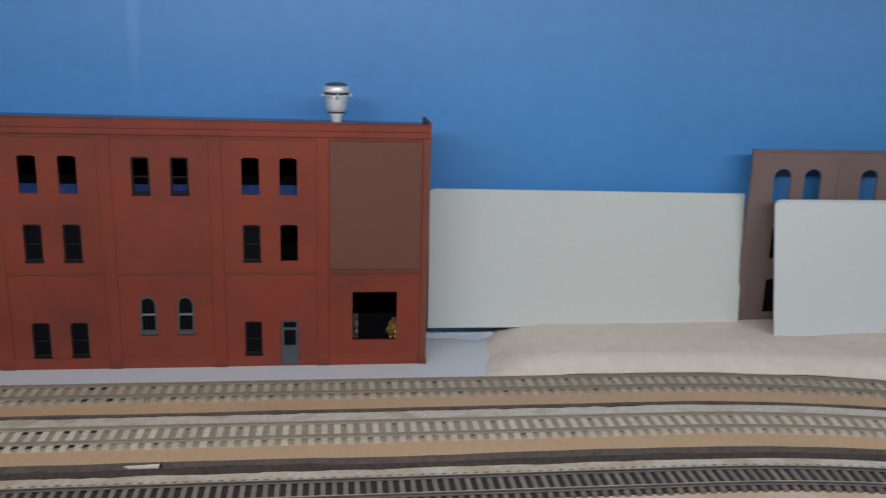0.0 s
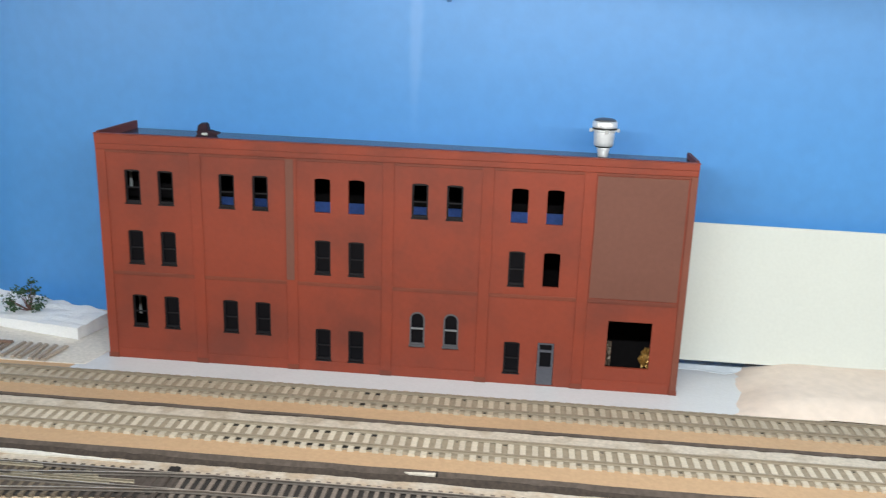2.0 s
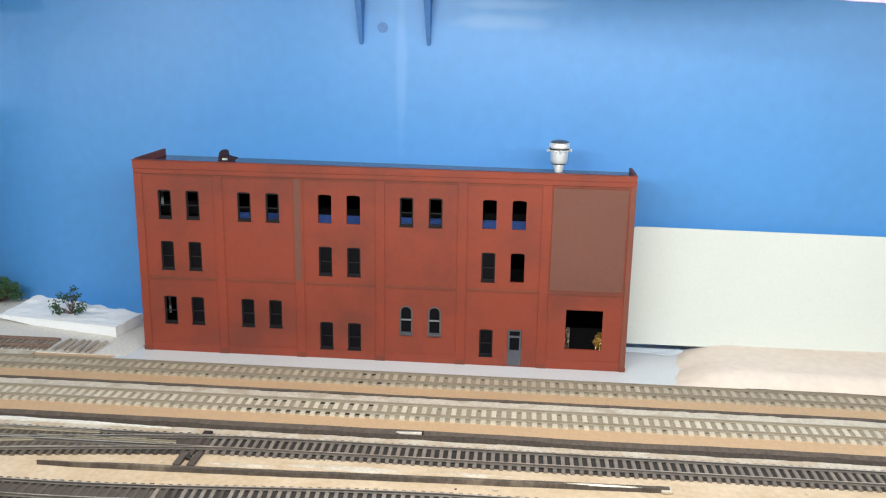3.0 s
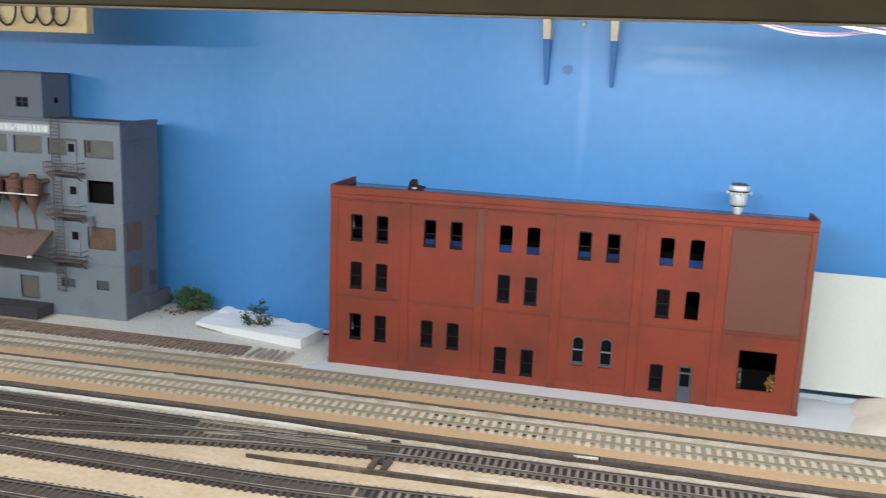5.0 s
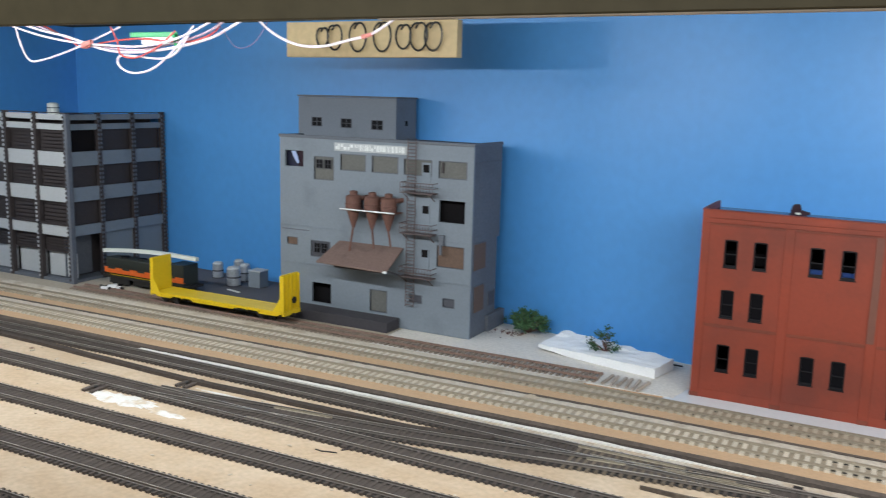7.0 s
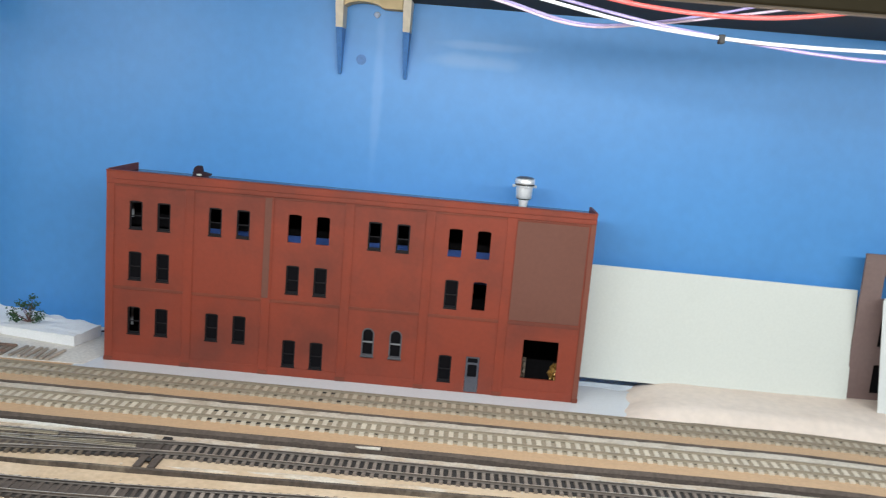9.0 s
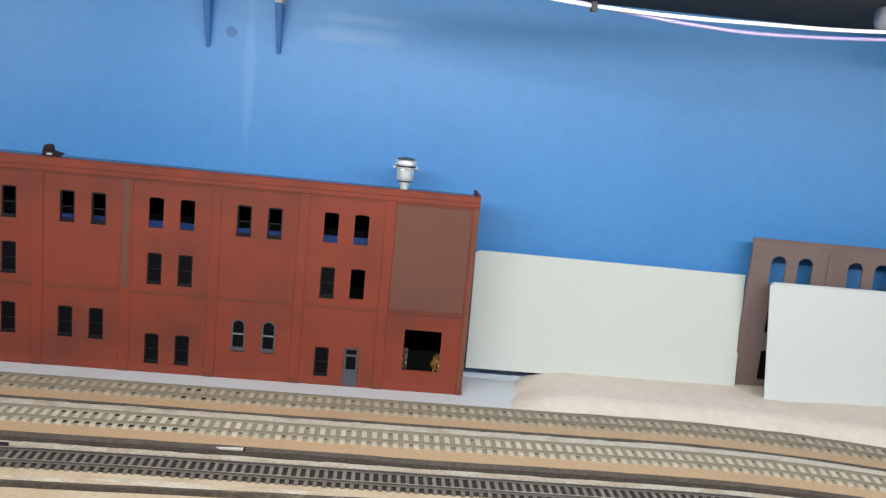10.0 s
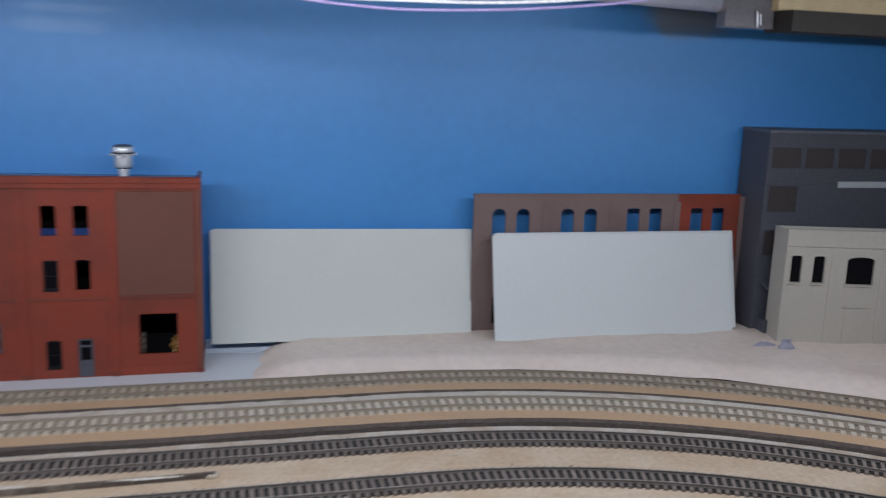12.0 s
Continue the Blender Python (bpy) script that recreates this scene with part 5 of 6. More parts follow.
# ---- the parking garage ----
def garage():
    g = thing("parking_garage", "grey and dark open-deck parking garage with ribbed columns", "building", (0.0125, 0.0101, 0.0))
    CX, FY, TOP, BY = -0.895, -0.009, 0.2440, 0.178
    LX, NF, P = -1.097, 3, 0.0655
    bands = [(0.2345, 0.2425), (0.2205, 0.2290), (0.1690, 0.1895), (0.1180, 0.1385), (0.0680, 0.0835)]
    # front
    for i in range(NF):
        x1 = CX - i * P - 0.004
        x0 = max(LX, CX - (i + 1) * P + 0.004)
        for z0, z1 in bands:
            part("spandrel", Shape().box(x0, x1, FY + 0.001, FY + 0.004, z0, z1), LIGHT, g, bevel=0.0003)
        for z0, z1 in ((0.1895, 0.2205), (0.1385, 0.1690), (0.0835, 0.1180), (0.0420, 0.0680)):
            louvre = Shape()
            n = 6
            for k in range(n):
                za = z0 + (z1 - z0) * k / n
                louvre.box(x0, x1, FY + 0.007, FY + 0.0085, za + 0.0006, za + (z1 - z0) / n - 0.0009)
            part("louvre", louvre, UMBRA, g, "dark louvred opening")
        part("low_panel", Shape().box(x0, x1, FY + 0.012, FY + 0.014, 0.0060, 0.0420), LIGHT, g)
    part("ledge", Shape().box(LX, CX, FY - 0.001, FY + 0.004, 0.0840, 0.0862), UMBRA, g)
    for i in range(NF + 1):
        x = max(LX + 0.003, CX - i * P)
        c = part("column", Shape().box(x - 0.0034, x + 0.0034, FY - 0.001, FY + 0.0065, 0.0, TOP), GREY_DARK if i == 0 else UMBRA, g, bevel=0.0004)
        beads = Shape()
        for k in range(38):
            z = 0.004 + k * 0.0063
            beads.box(x - 0.0042, x - 0.0012, FY - 0.0017, FY - 0.0009, z, z + 0.0032)
        part("bead", beads, LIGHT if i else UMBRA, c)
    # side
    ys = [FY + 0.004, 0.050, 0.113, 0.173]
    for i in range(3):
        y0, y1 = ys[i] + 0.004, ys[i + 1] - 0.003
        for z0, z1 in bands:
            part("spandrel", Shape().box(CX - 0.004, CX - 0.001, y0, y1, z0, z1), GREY, g, bevel=0.0003)
        for z0, z1 in ((0.1895, 0.2205), (0.1385, 0.1690), (0.0835, 0.1180)):
            part("louvre", Shape().box(CX - 0.0085, CX - 0.007, y0, y1, z0, z1), BLACK if i == 0 and z0 > 0.18 else UMBRA, g)
        if i:
            part("low_panel", Shape().box(CX - 0.007, CX - 0.005, y0, y1, 0.0060, 0.0680), GREY, g)
        else:
            part("low_panel", Shape().box(CX - 0.026, CX - 0.024, y0 + 0.002, y1, 0.0060, 0.0680), GREY_DARK, g)
    for i, y in enumerate(ys[1:]):
        c = part("column", Shape().box(CX - 0.006, CX + 0.001, y - 0.003, y + 0.003, 0.0, TOP), UMBRA, g, bevel=0.0004)
        beads = Shape()
        for k in range(38):
            z = 0.004 + k * 0.0063
            for dy in (-0.0034, 0.0012):
                beads.box(CX + 0.0009, CX + 0.0018, y + dy, y + dy + 0.0022, z, z + 0.0032)
        part("bead", beads, GREY_DARK, c)
    part("roof", Shape().slab([(LX, FY + 0.006), (CX - 0.006, FY + 0.006), (CX - 0.006, BY - 0.004), (LX, BY)], 0.2352, 0.2366), UMBRA, g)
    part("parapet_cap", Shape().box(LX, CX + 0.001, FY - 0.001, FY + 0.005, TOP, TOP + 0.0010).box(CX - 0.006, CX + 0.001, FY + 0.0052, BY, TOP, TOP + 0.0010), UMBRA, g)
    part("core", Shape().box(LX, CX - 0.030, FY + 0.020, BY, 0.004, 0.2350), UMBRA, g)
    part("slab", Shape().box(LX, CX - 0.001, FY + 0.0, BY, 0.0, 0.0040), GREY_DARK, g)


garage()


def roof_tank():
    t = thing("roof_tank", "small white round tank on the parking garage roof", "tank", (-1.024, 0.095, 0.2367))
    part("drum", Shape().lathe(0, 0, [(0.0080, 0.0), (0.0088, 0.002), (0.0088, 0.0165), (0.0080, 0.0180), (0.003, 0.0195)], 20), WHITE, t)
    part("ring", Shape().lathe(0, 0, [(0.0092, 0.0105), (0.0095, 0.0110), (0.0092, 0.0120)], 20, False), GREY_DARK, t)


roof_tank()


# ---- rolling stock ----
def wheelset(parent, x, y, z, half=0.0082, r=0.0047):
    w = part("wheelset", Shape().rod((x, y - half - 0.001, z + r), (x, y + half + 0.001, z + r), 0.0010, 8), SOOT, parent)
    for s in (-1, 1):
        part("wheel", Shape().rod((x, y + s * half, z + r), (x, y + s * (half + 0.0022), z + r), r, 16), SOOT, w)


def bulkhead_flatcar():
    c = thing("bulkhead_flatcar", "empty yellow bulkhead flatcar standing on the rusty siding", "freight car", (-0.5940, -0.004, 0.0040), turn=0.5)
    L, W = 0.1075, 0.0165
    part("deck", Shape().box(-L, L, -W, W, 0.0110, 0.0138), YELLOW, c, bevel=0.0003)
    for s in (-1, 1):
        side = part("side_sill", Shape().box(-L, L, s * W - 0.0008, s * W + 0.0008, 0.0108, 0.0140), YELLOW, c)
        for xa, xb in ((-0.1010, -0.0700), (-0.0400, 0.0340), (0.0690, 0.1040)):
            part("sill_plate", Shape().prism([(xa, 0.0107), (xa + 0.004, 0.0080), (xb - 0.004, 0.0080), (xb, 0.0107)], s * W - 0.0006, s * W + 0.0006), YELLOW, side)
        for k in range(11):
            x = -0.090 + k * 0.018
            part("stake_pocket", Shape().box(x - 0.0012, x + 0.0012, s * (W + 0.0012) - 0.0006, s * (W + 0.0012) + 0.0006, 0.0098, 0.0138), YELLOW, side)
    for s in (-1, 1):
        x0, x1 = sorted((s * L, s * (L - 0.0035)))
        b = part("bulkhead", Shape().box(x0, x1, -W, W, 0.0139, 0.0590), YELLOW, c, bevel=0.0004)
        for y in (-W + 0.001, -0.008, 0.0, 0.008, W - 0.001):
            part("post", Shape().box(*sorted((s * L, s * (L + 0.0022))), y - 0.0009, y + 0.0009, 0.0100, 0.0580), YELLOW, b)
        part("end_sill", Shape().box(*sorted((s * L, s * (L + 0.0030))), -W, W, 0.0085, 0.0139), YELLOW, b, bevel=0.0003)
        part("brake_wheel", Shape().rod((s * (L + 0.0024), 0.004, 0.026), (s * (L + 0.0036), 0.004, 0.026), 0.0042, 16), SOOT, b)
        part("gusset", Shape().prism([*sorted([(s * (L - 0.0036), 0.0139), (s * (L - 0.014), 0.0139)], reverse=s < 0), (s * (L - 0.0036), 0.030)][::1 if s < 0 else -1], -W, -W + 0.0008), YELLOW, b)
        part("coupler", Shape().box(*sorted((s * (L + 0.002), s * (L + 0.0075))), -0.0014, 0.0014, 0.0070, 0.0100), SOOT, c)
        t = part("truck", Shape().box(s * 0.080 - 0.014, s * 0.080 + 0.014, -0.0125, -0.0105, 0.0035, 0.0080).box(s * 0.080 - 0.014, s * 0.080 + 0.014, 0.0105, 0.0125, 0.0035, 0.0080)
                 .box(s * 0.080 - 0.003, s * 0.080 + 0.003, -0.0105, 0.0105, 0.0050, 0.0090), SOOT, c)
        for dx in (-0.0095, 0.0095):
            wheelset(t, s * 0.080 + dx, 0.0, -0.0002)
    part("centre_sill", Shape().box(-L + 0.004, L - 0.004, -0.004, 0.004, 0.0050, 0.0109), SOOT, c)


bulkhead_flatcar()


def locomotive():
    l = thing("diesel_locomotive", "dark green diesel locomotive with an orange side stripe", "locomotive", (-0.769, 0.044, 0.0), turn=0.0)
    l.scale = (0.94, 1.0, 0.90)
    W = 0.0155
    part("underframe", Shape().box(-0.087, 0.087, -W, W, 0.0125, 0.0160), SOOT, l)
    hood = part("hood", Shape().box(-0.084, 0.060, -0.0115, 0.0115, 0.0160, 0.0440), LOCO, l, bevel=0.0012)
    part("cab", Shape().box(0.050, 0.079, -W + 0.001, W - 0.001, 0.0162, 0.0485), LOCO, l, bevel=0.0010)
    stripe = part("stripe", Shape().box(-0.083, 0.080, -W - 0.0003, -W + 0.0002, 0.0206, 0.0296).box(-0.083, 0.080, -W + 0.0002, -0.0116, 0.0205, 0.0210), ORANGE, l, "orange side stripe")
    for k in range(5):
        part("stripe_mark", Shape().box(-0.075 + k * 0.031, -0.060 + k * 0.031, -W - 0.0007, -W - 0.0003, 0.0272, 0.0298), LOCO, stripe)
    part("pin_stripe", Shape().box(-0.070, 0.020, -W - 0.0005, -W - 0.0003, 0.0176, 0.0186), YELLOW, l, "thin yellow line")
    part("walkway_edge", Shape().box(-0.087, 0.087, -W - 0.0004, -W, 0.0150, 0.0165), SOOT, l)
    for x in (-0.055, -0.02, 0.02):
        part("fan", Shape().lathe(x, 0, [(0.0070, 0.0440), (0.0070, 0.0458), (0.0055, 0.0462)], 18), SOOT, hood)
    part("fuel_tank", Shape().box(-0.026, 0.026, -0.0125, 0.0125, 0.0040, 0.0124), SOOT, l, bevel=0.001)
    for s in (-1, 1):
        t = part("truck", Shape().box(s * 0.055 - 0.004, s * 0.055 + 0.004, -0.0107, 0.0107, 0.0070, 0.0120), SOOT, l)
        for y in (-0.0118, 0.0118):
            part("side_frame", Shape().box(s * 0.055 - 0.021, s * 0.055 + 0.021, y - 0.001, y + 0.001, 0.0035, 0.0120), SOOT, t)
        for dx in (-0.014, 0.0, 0.014):
            wheelset(t, s * 0.055 + dx, 0, 0.0, r=0.0055)


locomotive()


def styrene_strip():
    rows = []
    for k in range(21):
        u = k / 20
        rows.append(((-0.845 + 0.174 * u, 0.028 + 0.004 * u, 0.0480 + 0.0045 * u + 0.0035 * math.sin(math.pi * u)), (0.0, 1.0)))
    tagged(part("styrene_strip", Shape().sweep(rows, [(-0.003, 0.0), (-0.003, 0.0050), (0.003, 0.0050), (0.003, 0.0)]), WHITE),
           "bent white styrene strip lying over the locomotive", "strip")


styrene_strip()


def scrap_pile():
    p = thing("scrap_pile", "small pile of white and black plastic bits on the ground", "scraps", (-0.815, 0.010, 0.0))
    rng = random.Random(5)
    for k in range(16):
        a, r = rng.uniform(0, 6.28), rng.uniform(0.002, 0.015)
        x, y, q = r * math.cos(a) * 1.6, r * math.sin(a) * 0.6, rng.uniform(0, 3.1)
        d = rng.uniform(0.004, 0.009)
        part("bit", Shape().rod((x - d * math.cos(q), y - d * math.sin(q), 0.0018 + 0.0006 * (k % 3)), (x + d * math.cos(q), y + d * math.sin(q), 0.0018 + 0.0008 * (k % 2)), 0.0027, 7), FOAM if k % 3 else SOOT, p)


scrap_pile()


def oil_tank(x, y, r, high, mat, label):
    t = thing("storage_tank", label, "tank", (x, y, 0.0032), group="tanks on the pad")
    part("drum", Shape().lathe(0, 0, [(r, 0), (r, high * 0.86)], 18), mat, t)
    part("lid", Shape().lathe(0, 0, [(r * 1.02, high * 0.86), (r * 0.8, high * 0.96), (r * 0.25, high)], 18), LIGHT, t, "pale lid")
    part("band", Shape().lathe(0, 0, [(r * 1.04, high * 0.42), (r * 1.06, high * 0.46), (r * 1.04, high * 0.50)], 18, False), SLATE, t)
    part("foot_ring", Shape().lathe(0, 0, [(r * 1.1, 0), (r * 1.1, high * 0.06)], 18), SLATE, t)


structure("equipment_pad", Shape().slab([(-0.868, 0.066), (-0.560, 0.030), (-0.560, 0.160), (-0.868, 0.184)], -0.0001, 0.0030), PAD, "dark grey pad between garage and mill", "pad", bevel=0.0005)
ALU = material("bright_aluminium", (0.58, 0.61, 0.66), 0.34, 0.6, vary=0.15, stain=120, stain_vary=0.4, bump=0)
oil_tank(-0.735, 0.142, 0.0078, 0.025, ALU, "bright aluminium storage tank on the dark pad")
oil_tank(-0.708, 0.158, 0.0072, 0.029, ALU, "bright aluminium storage tank on the dark pad")
oil_tank(-0.678, 0.112, 0.0098, 0.029, ALU, "large bright aluminium storage tank on the dark pad")
oil_tank(-0.686, 0.146, 0.0072, 0.027, ALU, "bright aluminium storage tank on the dark pad")
crate = thing("storage_crate", "pale blue grey box beside the tanks on the pad", "box", (-0.646, 0.128, 0.0030))
part("body", Shape().box(-0.0105, 0.0105, -0.0095, 0.0095, 0.0, 0.0230), GREY, crate, bevel=0.0006)
part("lid", Shape().box(-0.0110, 0.0110, -0.0100, 0.0100, 0.0232, 0.0250), LIGHT, crate, bevel=0.0004)
tagged(part("plastic_strip", Shape().solid([(-0.668, 0.086, 0.0031), (-0.642, 0.080, 0.0031), (-0.641, 0.083, 0.0031), (-0.667, 0.089, 0.0031), (-0.668, 0.086, 0.0044), (-0.642, 0.080, 0.0044), (-0.641, 0.083, 0.0044), (-0.667, 0.089, 0.0044)],
                                           [(3, 2, 1, 0), (4, 5, 6, 7), (0, 1, 5, 4), (1, 2, 6, 5), (2, 3, 7, 6), (3, 0, 4, 7)]), WHITE), "pale plastic strip lying on the dark pad", "strip")


# ---- foam slab and bushes ----
def foam_slab():
    sh, nx, ny = Shape(), 26, 8
    verts = []
    for i in range(nx + 1):
        u = i / nx
        for j in range(ny + 1):
            v = j / ny
            x = (-0.184 + 0.142 * u) * (1 - v) + (-0.171 + 0.138 * u) * v
            y = (0.0605 - 0.0325 * u) * (1 - v) + (0.111 - 0.041 * u) * v
            x += 0.0012 * noise.noise((u * 7, v * 5, 1))
            y += 0.0010 * noise.noise((u * 9, v * 4, 2))
            y += 0.006 * noise.noise((u * 6, 0, 7)) * max(0.0, v - 0.6) / 0.4
            verts.append((x, y, 0.0066 + 0.0036 * u + 0.0050 * v * (1 - u) + 0.0012 * v + 0.0012 * noise.noise((u * 14, v * 6, 0)) + (0.0035 * max(0.0, noise.noise((u * 9, 3, 5)) + 0.15) if v > 0.7 else 0)))
    n = len(verts)
    under = [(x, y, -0.0002 + 0.0032 * max(0.0, 1 - (k // (ny + 1)) / 8)) for k, (x, y, _) in enumerate(verts)]
    top = [(i * (ny + 1) + j, (i + 1) * (ny + 1) + j, (i + 1) * (ny + 1) + j + 1, i * (ny + 1) + j + 1) for i in range(nx) for j in range(ny)]
    rim = [i * (ny + 1) for i in range(nx + 1)] + [nx * (ny + 1) + j for j in range(1, ny + 1)] + [i * (ny + 1) + ny for i in range(nx - 1, -1, -1)] + [j for j in range(ny - 1, 0, -1)]
    sides = [(a, a + n, b + n, b) for a, b in zip(rim, rim[1:] + rim[:1])]
    sh.solid(verts + under, top + [tuple(reversed(q)) for q in sides][::1])
    tagged(part("foam_slab", sh, FOAM), "rough white foam slab lying on the pale ground", "foam slab")


foam_slab()


def bush(x, y, z, wide, high, clumps, leaves, seed, label):
    """A small shrub: forked twigs and clumps of many tiny leaf flakes with gaps."""
    rng = random.Random(seed)
    t = thing("model_bush", label, "bush", (x, y, z), group="bushes by the backdrop")
    twigs, crown = Shape(), Shape()
    for _ in range(clumps):
        a, r = rng.uniform(0, 2 * math.pi), wide * 0.5 * rng.random() ** 0.5
        c = Vector((r * math.cos(a), r * math.sin(a) * 0.7, high * rng.uniform(0.18, 0.9) * (1 - 0.35 * r / (wide * 0.5))))
        twigs.rod((0, 0, 0), (c.x * 0.5, c.y * 0.5, c.z * 0.55), 0.0006, 5, 0.0004).rod((c.x * 0.5, c.y * 0.5, c.z * 0.55), c, 0.0004, 5, 0.0002)
        size = rng.uniform(0.0028, 0.0050)
        for _ in range(leaves):
            d = Vector((rng.gauss(0, 1), rng.gauss(0, 1), rng.gauss(0, 0.8))) * size * 0.62
            p, q = c + d, Euler((rng.uniform(0, 6), rng.uniform(0, 6), rng.uniform(0, 6)))
            s = rng.uniform(0.0007, 0.0014)
            vs = []
            for v in ((-1, -0.6, 0), (1, -0.6, 0.2), (0.7, 0.8, 0), (-0.7, 0.7, -0.2), (0, 0, 0.7)):
                e = Vector(v) * s
                e.rotate(q)
                vs.append(p + e)
            crown.solid(vs, [(0, 1, 4), (1, 2, 4), (2, 3, 4), (3, 0, 4), (3, 2, 1, 0)])
    part("stem", twigs, RUST, t)
    part("crown", crown, LEAF, t)


bush(-0.222, 0.122, 0.0002, 0.044, 0.036, 60, 36, 3, "dense dark green bush on the pale ground")
bush(-0.106, 0.064, 0.0098, 0.040, 0.036, 16, 26, 8, "sparse green shrub standing on the foam slab")
bush(-0.262, 0.150, 0.0002, 0.016, 0.014, 8, 20, 11, "small dark green bush against the backdrop")


def ground_litter():
    """Loose dark flakes dropped round the bush on the pale ground."""
    rng, sh = random.Random(77), Shape()
    for _ in range(60):
        x, y, s = rng.gauss(-0.243, 0.012), rng.gauss(0.112, 0.007), 0.0005 + 0.0014 * rng.random() ** 3
        q = rng.uniform(0, 6)
        ring = [(x + s * rng.uniform(0.6, 1.2) * math.cos(q + k * 1.257), y + s * rng.uniform(0.6, 1.2) * math.sin(q + k * 1.257)) for k in range(5)]
        sh.slab(ring, -0.0004, 0.0002 + s * 0.4)
    tagged(part("ground_litter", sh, RUST), "brown crumbs scattered round the bush", "litter", kind="stuff")


ground_litter()
tagged(part("plastic_scrap", Shape().box(-0.039, -0.026, 0.0850, 0.0872, -0.0004, 0.0010), SOOT, bevel=0.0003), "small black plastic scrap by the foot of the backdrop", "scrap")


# ---- right hand side ----
def row_facade():
    q = thing("brick_facade", "unfinished umber brick facade with one red bay propped against the wall", "building front")
    Y, X0, M = 0.0575, 0.7300, 0.0771
    holes = []
    for k in range(4):
        for dx in (0.0205, 0.0472):
            x = X0 + k * M + dx
            holes.append((x, x + 0.0150, 0.1150, 0.1430, 0.0065 if k < 2 else 0.001))
            holes.append((x + 0.004, x + 0.0190, 0.0660, 0.0930, 0.001))
            holes.append((x + 0.004, x + 0.0190, 0.0180, 0.0480, 0.001))
    low = 0.008
    red_x = X0 + 3 * M + 0.004
    part("wall", Shape().wall(X0, red_x, low, 0.1570, [h for h in holes if h[1] < red_x], Y, Y + 0.0024), UMBER, q)
    part("red_bay", Shape().wall(red_x, X0 + 4 * M + 0.0035, low, 0.1570, [h for h in holes if h[0] > red_x], Y, Y + 0.0024), RED, q, "red painted brick bay")
    part("end_pier", Shape().box(X0 + 4 * M + 0.0037, X0 + 4 * M + 0.0100, Y - 0.001, Y + 0.0024, low, 0.1560), UMBER, q)
    for k in range(1, 4):
        part("pier", Shape().box(X0 + k * M - 0.0005, X0 + k * M + 0.0070, Y - 0.0009, Y - 0.0001, low, 0.1500), UMBER, q, bevel=0.0002)
    part("pier", Shape().box(X0, X0 + 0.0070, Y - 0.0009, Y - 0.0001, low, 0.1500), UMBER, q, bevel=0.0002)
    part("string_course", Shape().box(X0, X0 + 4 * M, Y - 0.0013, Y - 0.0010, 0.1085, 0.1112), UMBER, q)
    part("lining", Shape().box(X0 + 0.004, X0 + 4 * M, Y + 0.0060, Y + 0.0066, 0.010, 0.1060), BLACK, q, "black card behind the lower openings")
    part("coping", Shape().box(X0 - 0.0004, red_x, Y - 0.0012, Y + 0.0028, 0.1570, 0.1590), UMBER, q, bevel=0.0003)
    part("coping", Shape().box(red_x + 0.0002, X0 + 4 * M + 0.0037, Y - 0.0012, Y + 0.0028, 0.1570, 0.1588), RED, q, bevel=0.0003)


row_facade()


def sheet(x0, x1, z0, z1, yb, yt, label, slope=0.0, thick=0.0016, cut=0.0, drop=0.0, mat=WHITE):
    """A plain styrene sheet leaning back."""
    lean = (yt - yb) / (z1 - z0)
    sh = Shape()
    outline = [(x0, z0 - slope * 0.0), (x1, z0 + slope), (x1, z1 + slope * 0.3 - drop), (x0 + cut, z1), (x0, z1 - cut * 0.5)]
    verts = [(x, yb + (z - z0) * lean + t, z) for t in (0.0, thick) for x, z in outline]
    n = len(outline)
    sh.solid(verts, [tuple(range(n)), tuple(range(2 * n - 1, n - 1, -1))] + [(i, i + n, (i + 1) % n + n, (i + 1) % n) for i in range(n)])
    tagged(part("styrene_sheet", sh, mat, bevel=0.0003), label, "sheet", "propped white sheets")


sheet(0.4640, 0.7312, 0.0090, 0.1225, 0.052, 0.067, "blank white styrene sheet leaning on the backdrop wall", slope=-0.0008, drop=0.0022, cut=0.004)
sheet(0.7475, 1.0245, 0.0102, 0.1178, 0.019, 0.0455, "blank white styrene sheet leaning before the brick facade", slope=-0.001, cut=0.004, mat=WHITE_COOL)
sheet(0.7500, 1.0300, 0.0137, 0.1188, 0.0225, 0.0485, "second white styrene sheet close behind another", cut=0.003, mat=WHITE_COOL)


